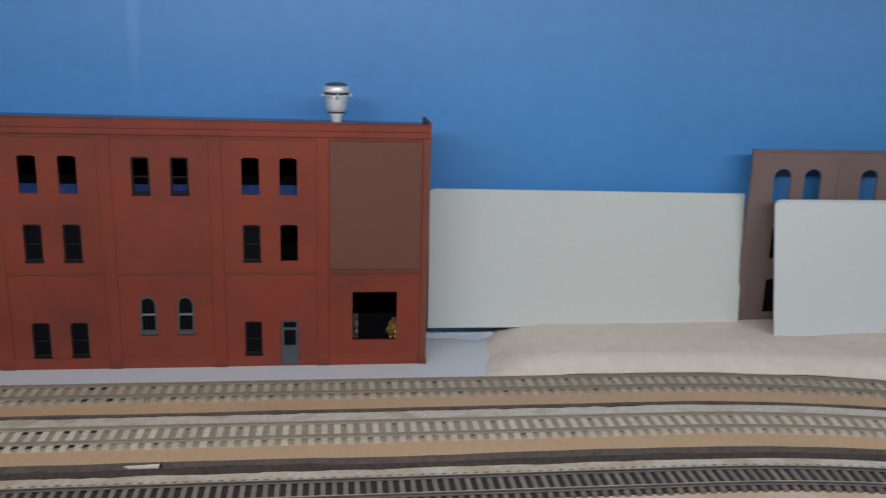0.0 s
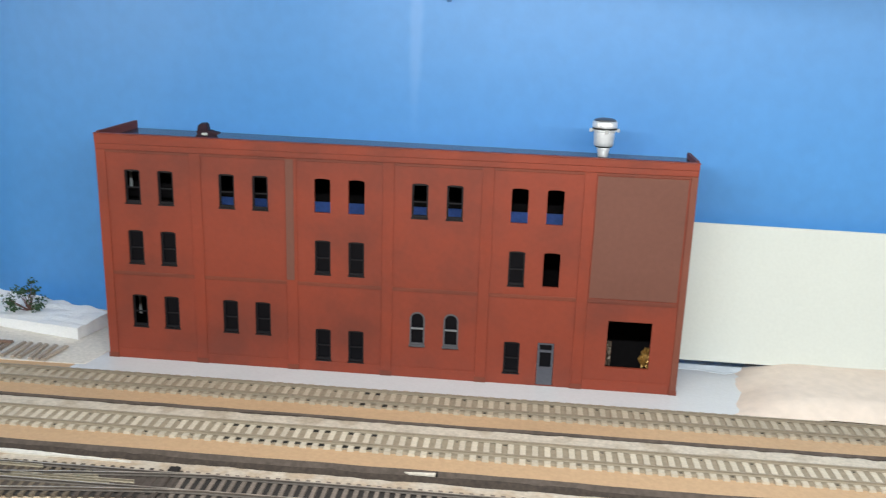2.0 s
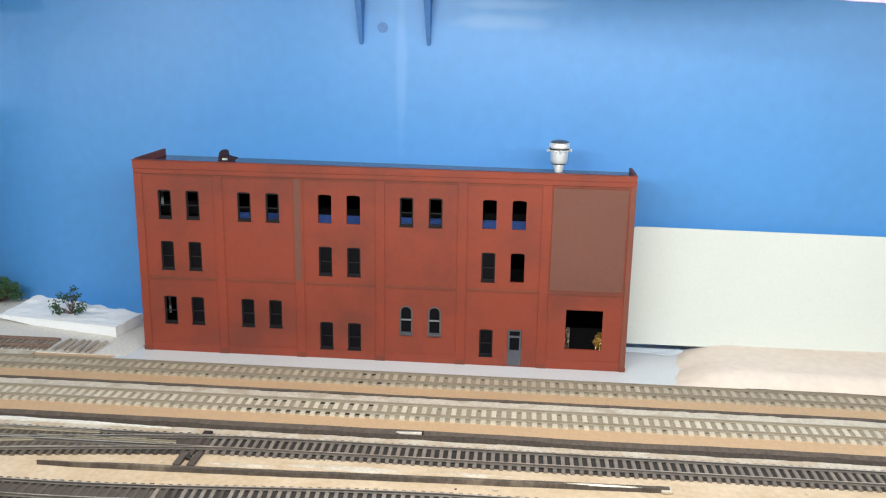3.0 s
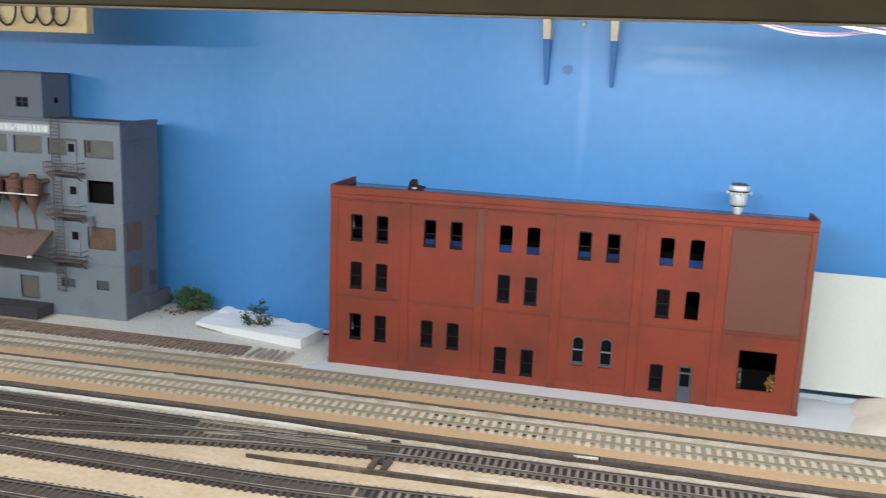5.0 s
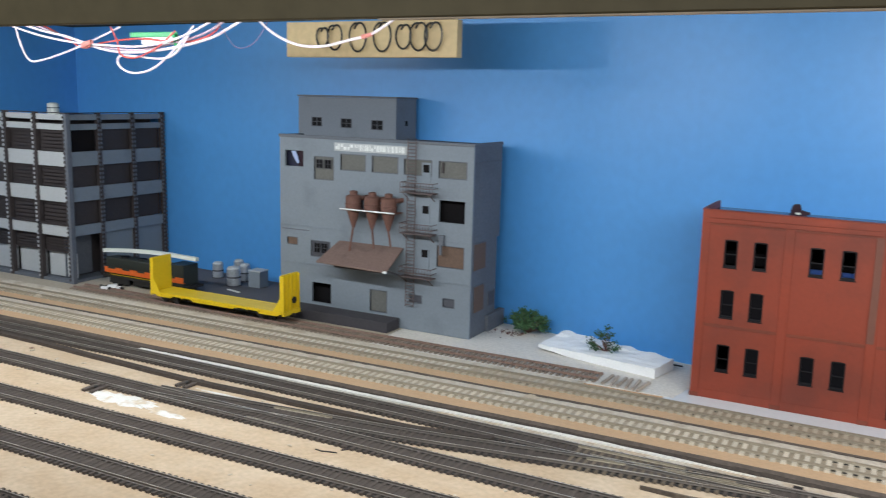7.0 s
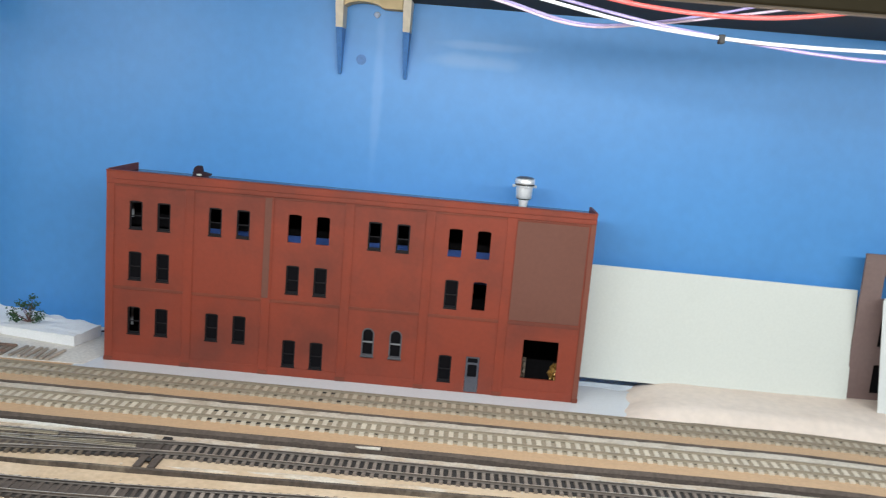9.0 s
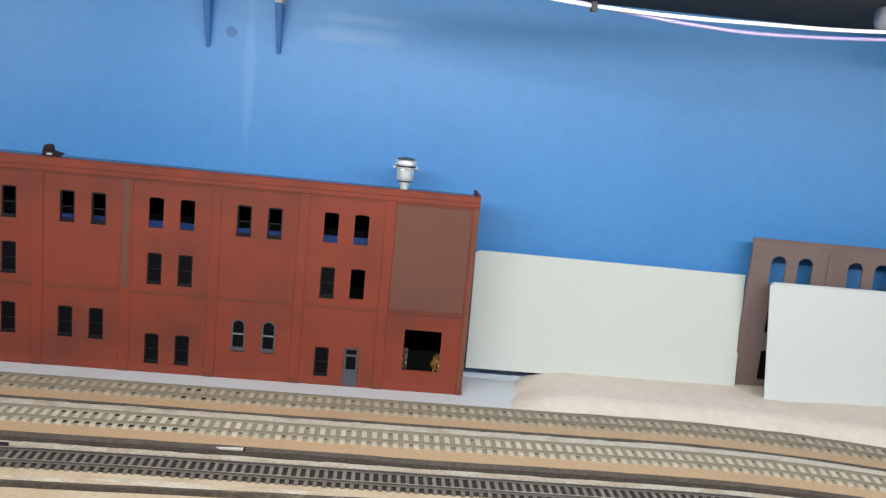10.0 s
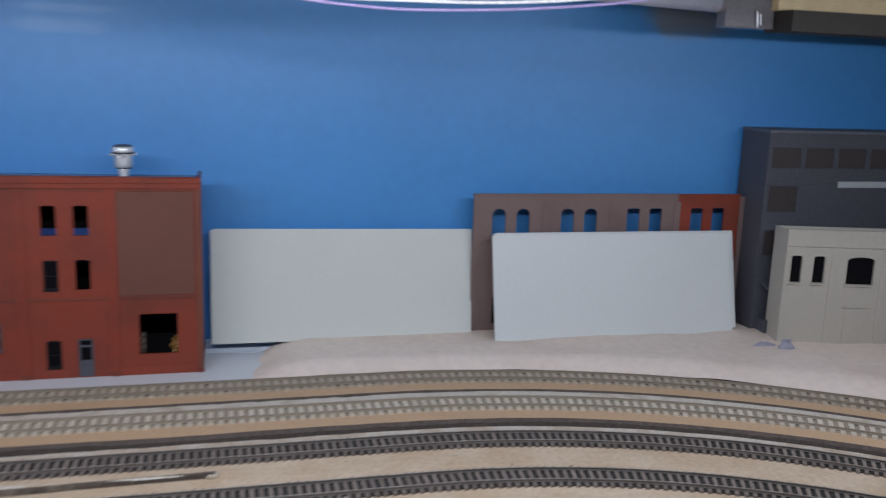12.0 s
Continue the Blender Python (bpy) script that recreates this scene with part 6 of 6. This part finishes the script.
def dark_warehouse():
    b = thing("dark_warehouse", "dark slate grey warehouse with shuttered brown windows", "building", (0.0075, 0.0, 0.0))
    X0, X1, F, B, Z0, Z1 = 1.040, 1.52, 0.022, 0.073, 0.006, 0.2300
    cols = [(1.0455 + k * 0.0415, 1.0805 + k * 0.0415) for k in range(11)]
    holes = [(a, c, 0.1925, 0.2140) for a, c in cols] + [(a, c, 0.1445, 0.1720) for a, c in cols[:1]] + [(a, c, 0.0960, 0.1230) for a, c in cols[:1]]
    part("front_wall", Shape().wall(X0, X1, Z0, Z1, holes, F, F + 0.003), SLATE, b)
    for h in holes:
        w = part("window", Shape().box(h[0], h[1], F + 0.0010, F + 0.0018, h[2], h[3]), BROWNCARD, b, "brown shuttered window")
        part("surround", Shape().wall(h[0] - 0.0008, h[1] + 0.0008, h[2] - 0.0008, h[3] + 0.0008, [h], F - 0.0006, F - 0.0001), SLATE, w)
    part("side_wall", Shape().box(X0, X0 + 0.003, F + 0.0032, B, Z0, Z1), SLATE, b)
    part("cornice", Shape().box(X0 - 0.0012, X1, F - 0.0014, B, Z1, Z1 + 0.0034), GREY_DARK, b, bevel=0.0004)
    part("sign_board", Shape().box(1.131, 1.260, F - 0.0018, F - 0.0002, 0.1712, 0.1780), LIGHT, b, "pale blank sign board", bevel=0.0003)
    part("string_course", Shape().box(X0, X1, F - 0.0007, F - 0.0001, 0.1745, 0.1756), SLATE, b)
    part("dock_roof", Shape().solid([(1.046, F - 0.0005, 0.066), (1.085, F - 0.0005, 0.066), (1.085, 0.004, 0.054), (1.052, 0.004, 0.054), (1.046, F - 0.0005, 0.068), (1.085, F - 0.0005, 0.068), (1.085, 0.004, 0.056), (1.052, 0.004, 0.056)],
                                     [(0, 1, 2, 3), (7, 6, 5, 4), (0, 4, 5, 1), (1, 5, 6, 2), (2, 6, 7, 3), (3, 7, 4, 0)]), SLATE, b)
    part("dock", Shape().box(1.046, 1.088, 0.004, F - 0.0005, 0.006, 0.026), SLATE, b)


BROWNCARD = material("brown_window_card", (0.055, 0.045, 0.044), 0.7, bump=0)
dark_warehouse()


def ivory_house():
    b = thing("ivory_house", "unpainted ivory styrene storefront with dark arched windows", "building", (1.0505, -0.023, 0.0), turn=-12.6)
    L, Z0, Z1, D = 0.20, 0.0092, 0.1320, 0.034
    holes = [(0.0065, 0.0180, 0.0765, 0.1055, 0.0015), (0.0304, 0.0428, 0.0765, 0.1055, 0.0015), (0.0668, 0.0961, 0.0757, 0.1055, 0.004),
             (0.1180, 0.1300, 0.0765, 0.1055, 0.0015), (0.1420, 0.1540, 0.0765, 0.1055, 0.0015)]
    part("front_wall", Shape().wall(0.0, L, Z0, Z1 - 0.0005, holes, 0.0, 0.0024), IVORY, b)
    for h in holes:
        w = part("window", Shape().wall(h[0] - 0.001, h[1] + 0.001, h[2] - 0.0004, h[3] + 0.0010, [h], -0.0006, -0.0001), IVORY, b)
        part("sill", Shape().box(h[0] - 0.0016, h[1] + 0.0016, -0.0016, -0.0001, h[2] - 0.0022, h[2] - 0.0005), IVORY, w)
        part("pane", Shape().box(h[0] + 0.0001, h[1] - 0.0001, 0.0026, 0.0030, h[2], h[3]), GLASS, w)
    part("side_wall", Shape().box(0.0, 0.0024, 0.0026, D, Z0, Z1 - 0.0005), IVORY, b)
    part("back_wall", Shape().box(0.0026, L, D - 0.0024, D, Z0, Z1 - 0.0005), IVORY, b)
    part("pier", Shape().box(0.0002, 0.0045, -0.0009, -0.0001, Z0, 0.1150), IVORY, b, bevel=0.0002)
    part("pier", Shape().box(0.0490, 0.0545, -0.0009, -0.0001, Z0, 0.1150), IVORY, b, bevel=0.0002)
    part("pier", Shape().box(0.1040, 0.1095, -0.0009, -0.0001, Z0, 0.1150), IVORY, b, bevel=0.0002)
    part("frieze", Shape().box(-0.0003, L, -0.0013, -0.0001, 0.1152, Z1), IVORY, b, bevel=0.0004)
    part("cornice", Shape().box(-0.0006, L, -0.0018, 0.0026, Z1, Z1 + 0.0016), IVORY, b, bevel=0.0003)
    part("lintel", Shape().box(0.0670, 0.0960, -0.0012, -0.0001, 0.0500, 0.0520), IVORY, b, bevel=0.0002)
    part("door_panel", Shape().box(0.0700, 0.0930, -0.0007, -0.0001, Z0 + 0.001, 0.0480), IVORY, b, bevel=0.0002)


ivory_house()
LUMP = material("violet_grey_plaster", (0.36, 0.35, 0.42), 0.6, grain=300, vary=0.12, bump=0.0006)
splat("plaster_lump", 1.047, -0.046, 0.0105, 0.0110, 0.007, LUMP, "small violet grey plaster lump on the ground", "plaster", 21, 0.0095)
splat("plaster_lump", 1.027, -0.036, 0.0108, 0.015, 0.003, LUMP, "thin violet grey crumb beside a plaster lump", "plaster", 22, 0.0045)


# ---- on the wall and under the upper deck ----
def wall_bracket(x):
    """An upright tapered to a point: painted blue below, bare wood above."""
    b = thing("shelf_bracket", "tapered shelf bracket, blue below and bare wood above", "bracket", (x, wall_y(x) - 0.0008, 0.0), group="shelf brackets")
    prof = [(0.0, 0.2890), (-0.0030, 0.2885), (-0.0120, 0.3080), (-0.0220, 0.3330), (-0.0280, 0.3550), (-0.0310, 0.3786), (0.0, 0.3786)]
    wide = [0.0016, 0.0016, 0.0024, 0.0033, 0.0039, 0.0042, 0.0042]

    def body(rows):
        n = len(rows)
        return Shape().solid([(-w, p, z) for (p, z), w in rows] + [(w, p, z) for (p, z), w in rows],
                             [tuple(range(n)), tuple(range(2 * n - 1, n - 1, -1))] + [(i, i + n, (i + 1) % n + n, (i + 1) % n) for i in range(n)])

    rows = list(zip(prof, wide))
    part("foot", body([rows[0], rows[1], rows[2], rows[3], ((0.0, 0.3330), 0.0033)]), BRACKET, b, "blue painted point", bevel=0.0004)
    part("upper_leg", body([((0.0, 0.3331), 0.0034), ((-0.0221, 0.3331), 0.0034), rows[4], rows[5], rows[6]]), BIRCH, b, "bare pale wood", bevel=0.0004)


TUBE_OFF = material("frosted_tube", (0.42, 0.43, 0.50), 0.3, bump=0)
GLUE = material("clear_glue", (0.55, 0.62, 0.75), 0.12, bump=0)
BIRCH = material("pale_birch", (0.72, 0.63, 0.50), 0.55, grain=160, vary=0.08)
wall_bracket(0.1985)
wall_bracket(0.2635)
arch = [(0.2030 + 0.0560 * k / 12, 0.3530 + 0.0050 * math.sin(math.pi * min(1.0, k / 8)) ** 0.6) for k in range(13)]
structure("cleat", Shape().prism([*arch, (0.2590, 0.3788), (0.2030, 0.3788)], 0.056, 0.078), PLY, "pine cleat with a hollowed underside between brackets", "cleat", bevel=0.0005)
tagged(part("screw_cap", Shape().rod((0.2190, wall_y(0.2190) + 0.001, 0.3045), (0.2190, wall_y(0.2190) - 0.0012, 0.3045), 0.0050, 20).rod((0.2190, wall_y(0.2190), 0.3045), (0.2190, wall_y(0.2190) - 0.0018, 0.3045), 0.0030, 16), BRACKET),
       "round blue painted screw cap on the wall", "cap")
tagged(part("glue_blob", Shape().lathe(0.2320, wall_y(0.232) - 0.001, [(0.0008, 0.3455), (0.0030, 0.3475), (0.0034, 0.3495), (0.0016, 0.3515)], 12), GLUE, smooth=True),
       "small shiny blob of clear glue on the wall", "glue")


def coil_board():
    b = thing("wiring_board", "plywood board with loops of black wire hung under the upper deck", "board", (-0.380, 0.0, 0.3225))
    part("panel", Shape().box(-0.112, 0.113, 0.0, 0.012, 0.0, 0.0395), PLY, b, bevel=0.0008)
    for k, (x, r) in enumerate(((-0.062, 0.011), (-0.045, 0.014), (-0.014, 0.016), (0.018, 0.016), (0.045, 0.013), (0.064, 0.015), (0.082, 0.015))):
        cu = bpy.data.curves.new("wire_loop", "CURVE")
        cu.dimensions, cu.bevel_depth, cu.bevel_resolution = "3D", 0.0011, 2
        sp = cu.splines.new("NURBS")
        sp.points.add(17)
        for i, p in enumerate(sp.points):
            a = 2 * math.pi * i / 14 + 1.2
            p.co = (x + r * 0.62 * math.cos(a) + 0.0006 * i, -0.0025 - 0.0003 * i, 0.0215 + r * math.sin(a), 1)
        sp.use_endpoint_u = True
        cu.materials.append(WIRE_BLACK)
        part("wire_loop", cu, None, b)


coil_board()


def wire(name, points, r, mat, label, group=""):
    cu = bpy.data.curves.new(name, "CURVE")
    cu.dimensions, cu.bevel_depth, cu.bevel_resolution = "3D", r, 2
    sp = cu.splines.new("NURBS")
    sp.points.add(len(points) - 1)
    for p, q in zip(sp.points, points):
        p.co = (*q, 1)
    sp.use_endpoint_u, sp.order_u, sp.resolution_u = True, 4, 10
    cu.materials.append(mat)
    return tagged(new(name, cu), label, "wire", group)


def cable(name, points, r, mat, label, group=""):
    return wire(name, smooth_line(points, 4), r, mat, label, group)


WR = "wires under the upper deck"
cable("cable", [(0.24, -0.225, 0.361), (0.32, -0.225, 0.3515), (0.36, -0.225, 0.3452), (0.401, -0.225, 0.3375), (0.439, -0.225, 0.3313), (0.489, -0.225, 0.3273), (0.54, -0.225, 0.3260), (0.59, -0.225, 0.3268), (0.652, -0.225, 0.3285), (0.724, -0.226, 0.335), (0.80, -0.23, 0.349), (0.90, -0.24, 0.361)],
      0.0012, WIRE_WHITE, "thick white cable sagging under the upper deck", WR)
cable("cable", [(0.36, -0.215, 0.350), (0.45, -0.219, 0.333), (0.527, -0.222, 0.3243), (0.557, -0.222, 0.3222), (0.593, -0.222, 0.3212), (0.65, -0.222, 0.3238), (0.70, -0.222, 0.3280), (0.757, -0.225, 0.335), (0.83, -0.23, 0.348), (0.92, -0.24, 0.361)],
      0.0011, WIRE_VIOLET, "violet wire sagging beside a white cable", WR)
cable("cable", [(0.36, -0.250, 0.353), (0.412, -0.250, 0.3435), (0.439, -0.250, 0.3402), (0.470, -0.250, 0.3384), (0.504, -0.250, 0.3390), (0.54, -0.250, 0.3432), (0.60, -0.252, 0.354), (0.66, -0.255, 0.3615)], 0.0015, WIRE_RED, "red wire under the upper deck", WR)
cable("cable", [(0.28, -0.200, 0.358), (0.32, -0.200, 0.349), (0.351, -0.200, 0.3425), (0.386, -0.200, 0.3338), (0.406, -0.200, 0.3315), (0.425, -0.200, 0.3325), (0.45, -0.202, 0.336), (0.50, -0.206, 0.347), (0.55, -0.21, 0.361)], 0.0009, WIRE_VIOLET, "thin violet wire under the upper deck", WR)
cable("cable", [(0.27, -0.204, 0.357), (0.32, -0.203, 0.347), (0.352, -0.202, 0.3405), (0.386, -0.200, 0.3320), (0.410, -0.199, 0.3302), (0.432, -0.199, 0.3325), (0.47, -0.20, 0.3385), (0.54, -0.20, 0.352), (0.58, -0.20, 0.361)], 0.0009, WIRE_PINK, "thin pink wire under the upper deck", WR)
k = thing("wire_clip", "small black clip on a white cable", "clip", (0.489, -0.225, 0.3268))
part("clip", Shape().box(-0.0018, 0.0018, -0.0028, 0.0028, -0.0030, 0.0028), SOOT, k, bevel=0.0006)

LEFT, UP = -0.20, -0.0025


def raised(points):
    return [(x + (0.014 + 0.09 * max(0.0, -0.54 - x) if x < -0.43 else 0.004), y, min(0.3615, z + UP)) for x, y, z in points]


cable("cable", raised([(-0.78, LEFT, 0.364), (-0.70, LEFT, 0.345), (-0.645, LEFT, 0.336), (-0.59, LEFT, 0.3235), (-0.545, LEFT, 0.320), (-0.49, LEFT, 0.324), (-0.44, LEFT, 0.333), (-0.40, LEFT, 0.345), (-0.36, LEFT, 0.362)]), 0.00136, WIRE_ROSE, "white wire in a hanging bundle", WR)
cable("cable", raised([(-0.76, LEFT + 0.004, 0.364), (-0.67, LEFT + 0.004, 0.340), (-0.61, LEFT + 0.004, 0.3285), (-0.55, LEFT + 0.004, 0.3225), (-0.50, LEFT + 0.004, 0.3275), (-0.45, LEFT + 0.004, 0.338), (-0.41, LEFT + 0.004, 0.352)]), 0.00119, WIRE_PINK, "pink wire in a hanging bundle", WR)
cable("cable", raised([(-0.80, LEFT - 0.004, 0.364), (-0.71, LEFT - 0.004, 0.342), (-0.64, LEFT - 0.004, 0.331), (-0.57, LEFT - 0.004, 0.3265), (-0.52, LEFT - 0.004, 0.3260), (-0.47, LEFT - 0.004, 0.335), (-0.42, LEFT - 0.004, 0.350)]), 0.00119, WIRE_ROSE, "white wire in a hanging bundle", WR)
cable("cable", raised([(-0.74, LEFT + 0.008, 0.366), (-0.66, LEFT + 0.008, 0.336), (-0.63, LEFT + 0.008, 0.325), (-0.60, LEFT + 0.008, 0.330), (-0.54, LEFT + 0.008, 0.3340), (-0.48, LEFT + 0.008, 0.330), (-0.44, LEFT + 0.008, 0.340), (-0.42, LEFT + 0.008, 0.360)]), 0.0010, WIRE_RED, "red wire in a hanging bundle", WR)
cable("cable", raised([(-0.46, LEFT, 0.345), (-0.475, LEFT, 0.331), (-0.492, LEFT, 0.318), (-0.520, LEFT + 0.003, 0.3035), (-0.548, LEFT + 0.003, 0.3000), (-0.566, LEFT + 0.002, 0.307), (-0.562, LEFT, 0.3165), (-0.535, LEFT, 0.3160), (-0.500, LEFT, 0.3140), (-0.478, LEFT - 0.002, 0.322), (-0.462, LEFT - 0.002, 0.340)]), 0.00110, WIRE_ROSE, "looped white wire end hanging from a bundle", WR)
cable("cable", raised([(-0.48, LEFT - 0.004, 0.340), (-0.505, LEFT - 0.004, 0.324), (-0.535, LEFT - 0.004, 0.3145), (-0.556, LEFT - 0.004, 0.318), (-0.56, LEFT - 0.004, 0.330), (-0.57, LEFT - 0.004, 0.345)]), 0.0009, WIRE_RED, "thin red wire looped in a bundle", WR)
cable("cable", raised([(-0.735, LEFT, 0.348), (-0.725, LEFT, 0.325), (-0.712, LEFT, 0.3115), (-0.690, LEFT, 0.3120), (-0.650, LEFT, 0.3200), (-0.600, LEFT, 0.333), (-0.56, LEFT, 0.345)]), 0.0010, WIRE_ROSE, "thin white wire with a bent end", WR)
cable("cable", raised([(-0.40, LEFT + 0.02, 0.362), (-0.375, LEFT + 0.02, 0.341), (-0.345, LEFT + 0.02, 0.3285), (-0.315, LEFT + 0.02, 0.3265), (-0.285, LEFT + 0.02, 0.3320), (-0.262, LEFT + 0.02, 0.3370), (-0.235, LEFT + 0.02, 0.352), (-0.22, LEFT + 0.02, 0.366)]), 0.00128, WIRE_ROSE, "white wire hanging under the upper deck", WR)
cable("cable", raised([(-0.46, LEFT + 0.02, 0.362), (-0.44, LEFT + 0.02, 0.340), (-0.415, LEFT + 0.02, 0.3255), (-0.395, LEFT + 0.02, 0.329), (-0.38, LEFT + 0.02, 0.345), (-0.37, LEFT + 0.02, 0.362)]), 0.0005, WIRE_DUSK, "thin dark violet wire loop", WR)
j = thing("wire_joint", "red wire nut on a hanging wire", "wire joint", (-0.264, LEFT + 0.02, 0.3330))
part("nut", Shape().rod((-0.004, 0, -0.001), (0.006, 0, 0.0012), 0.0022, 8, 0.0016), NUT, j)
j = thing("wire_joint", "red wire nut in a wire bundle", "wire joint", (-0.586, LEFT - 0.006, 0.3260))
part("nut", Shape().rod((-0.005, 0, -0.002), (0.007, 0, 0.002), 0.0034, 8, 0.0024), NUT, j)
t = thing("circuit_block", "white terminal block with a green strip in the wires", "terminal block", (-0.506, LEFT + 0.010, 0.3293))
part("block", Shape().box(-0.020, 0.022, 0.0, 0.010, -0.0035, 0.006), WHITE, t, bevel=0.0006)
part("strip", Shape().box(-0.034, 0.030, -0.002, 0.0, 0.0035, 0.0085), GREEN, t, "green plastic strip", bevel=0.0006)
part("clip", Shape().rod((0.030, -0.004, 0.006), (0.034, -0.006, -0.010), 0.0022, 8), GREEN, t)

f = thing("lamp_end", "cloudy plastic lamp holder with a chrome pin on a joist", "lamp holder", (0.930, -0.092, 0.340))
part("holder", Shape().box(-0.025, 0.024, -0.008, 0.008, -0.0110, 0.0222), CLEAR, f, bevel=0.0015)
part("pin", Shape().rod((0.006, -0.0105, -0.010), (0.0045, -0.0105, 0.004), 0.0010, 8).rod((0.009, -0.0105, -0.008), (0.008, -0.0105, 0.002), 0.0006, 8), STEEL, f)
u = thing("unlit_tube", "unlit white fluorescent tube on a joist", "lamp tube", (0.835, -0.092, 0.352))
part("tube", Shape().rod((-0.10, 0, 0.004), (0.069, 0, -0.001), 0.0095, 20), TUBE_OFF, u, smooth=True)
part("cap", Shape().rod((0.0655, 0, -0.001), (0.0695, 0, -0.001), 0.0098, 20), CLEAR, u)
s = thing("light_strip", "bright white light strip behind the valance", "light strip", (0, 0, 0))
part("diffuser", Shape().box(0.62, 0.714, -0.4435, -0.4375, 0.3224, 0.3245), TUBE, s)
part("channel", Shape().box(0.62, 0.714, -0.4440, -0.4365, 0.3246, 0.3275), WHITE, s)
for x, half, y in ((-0.60, 0.50, -0.38), (0.95, 0.37, -0.35)):
    c = thing("lamp_channel", "white metal strip lamp channel under the upper deck", "strip lamp", (x, y, 0.3465 if x < 0 else 0.3335), group="lamp channels")
    part("tray", Shape().box(-half, half, -0.008, 0.008, 0.0, 0.0158 if x < 0 else 0.0288), WHITE, c, bevel=0.0006)
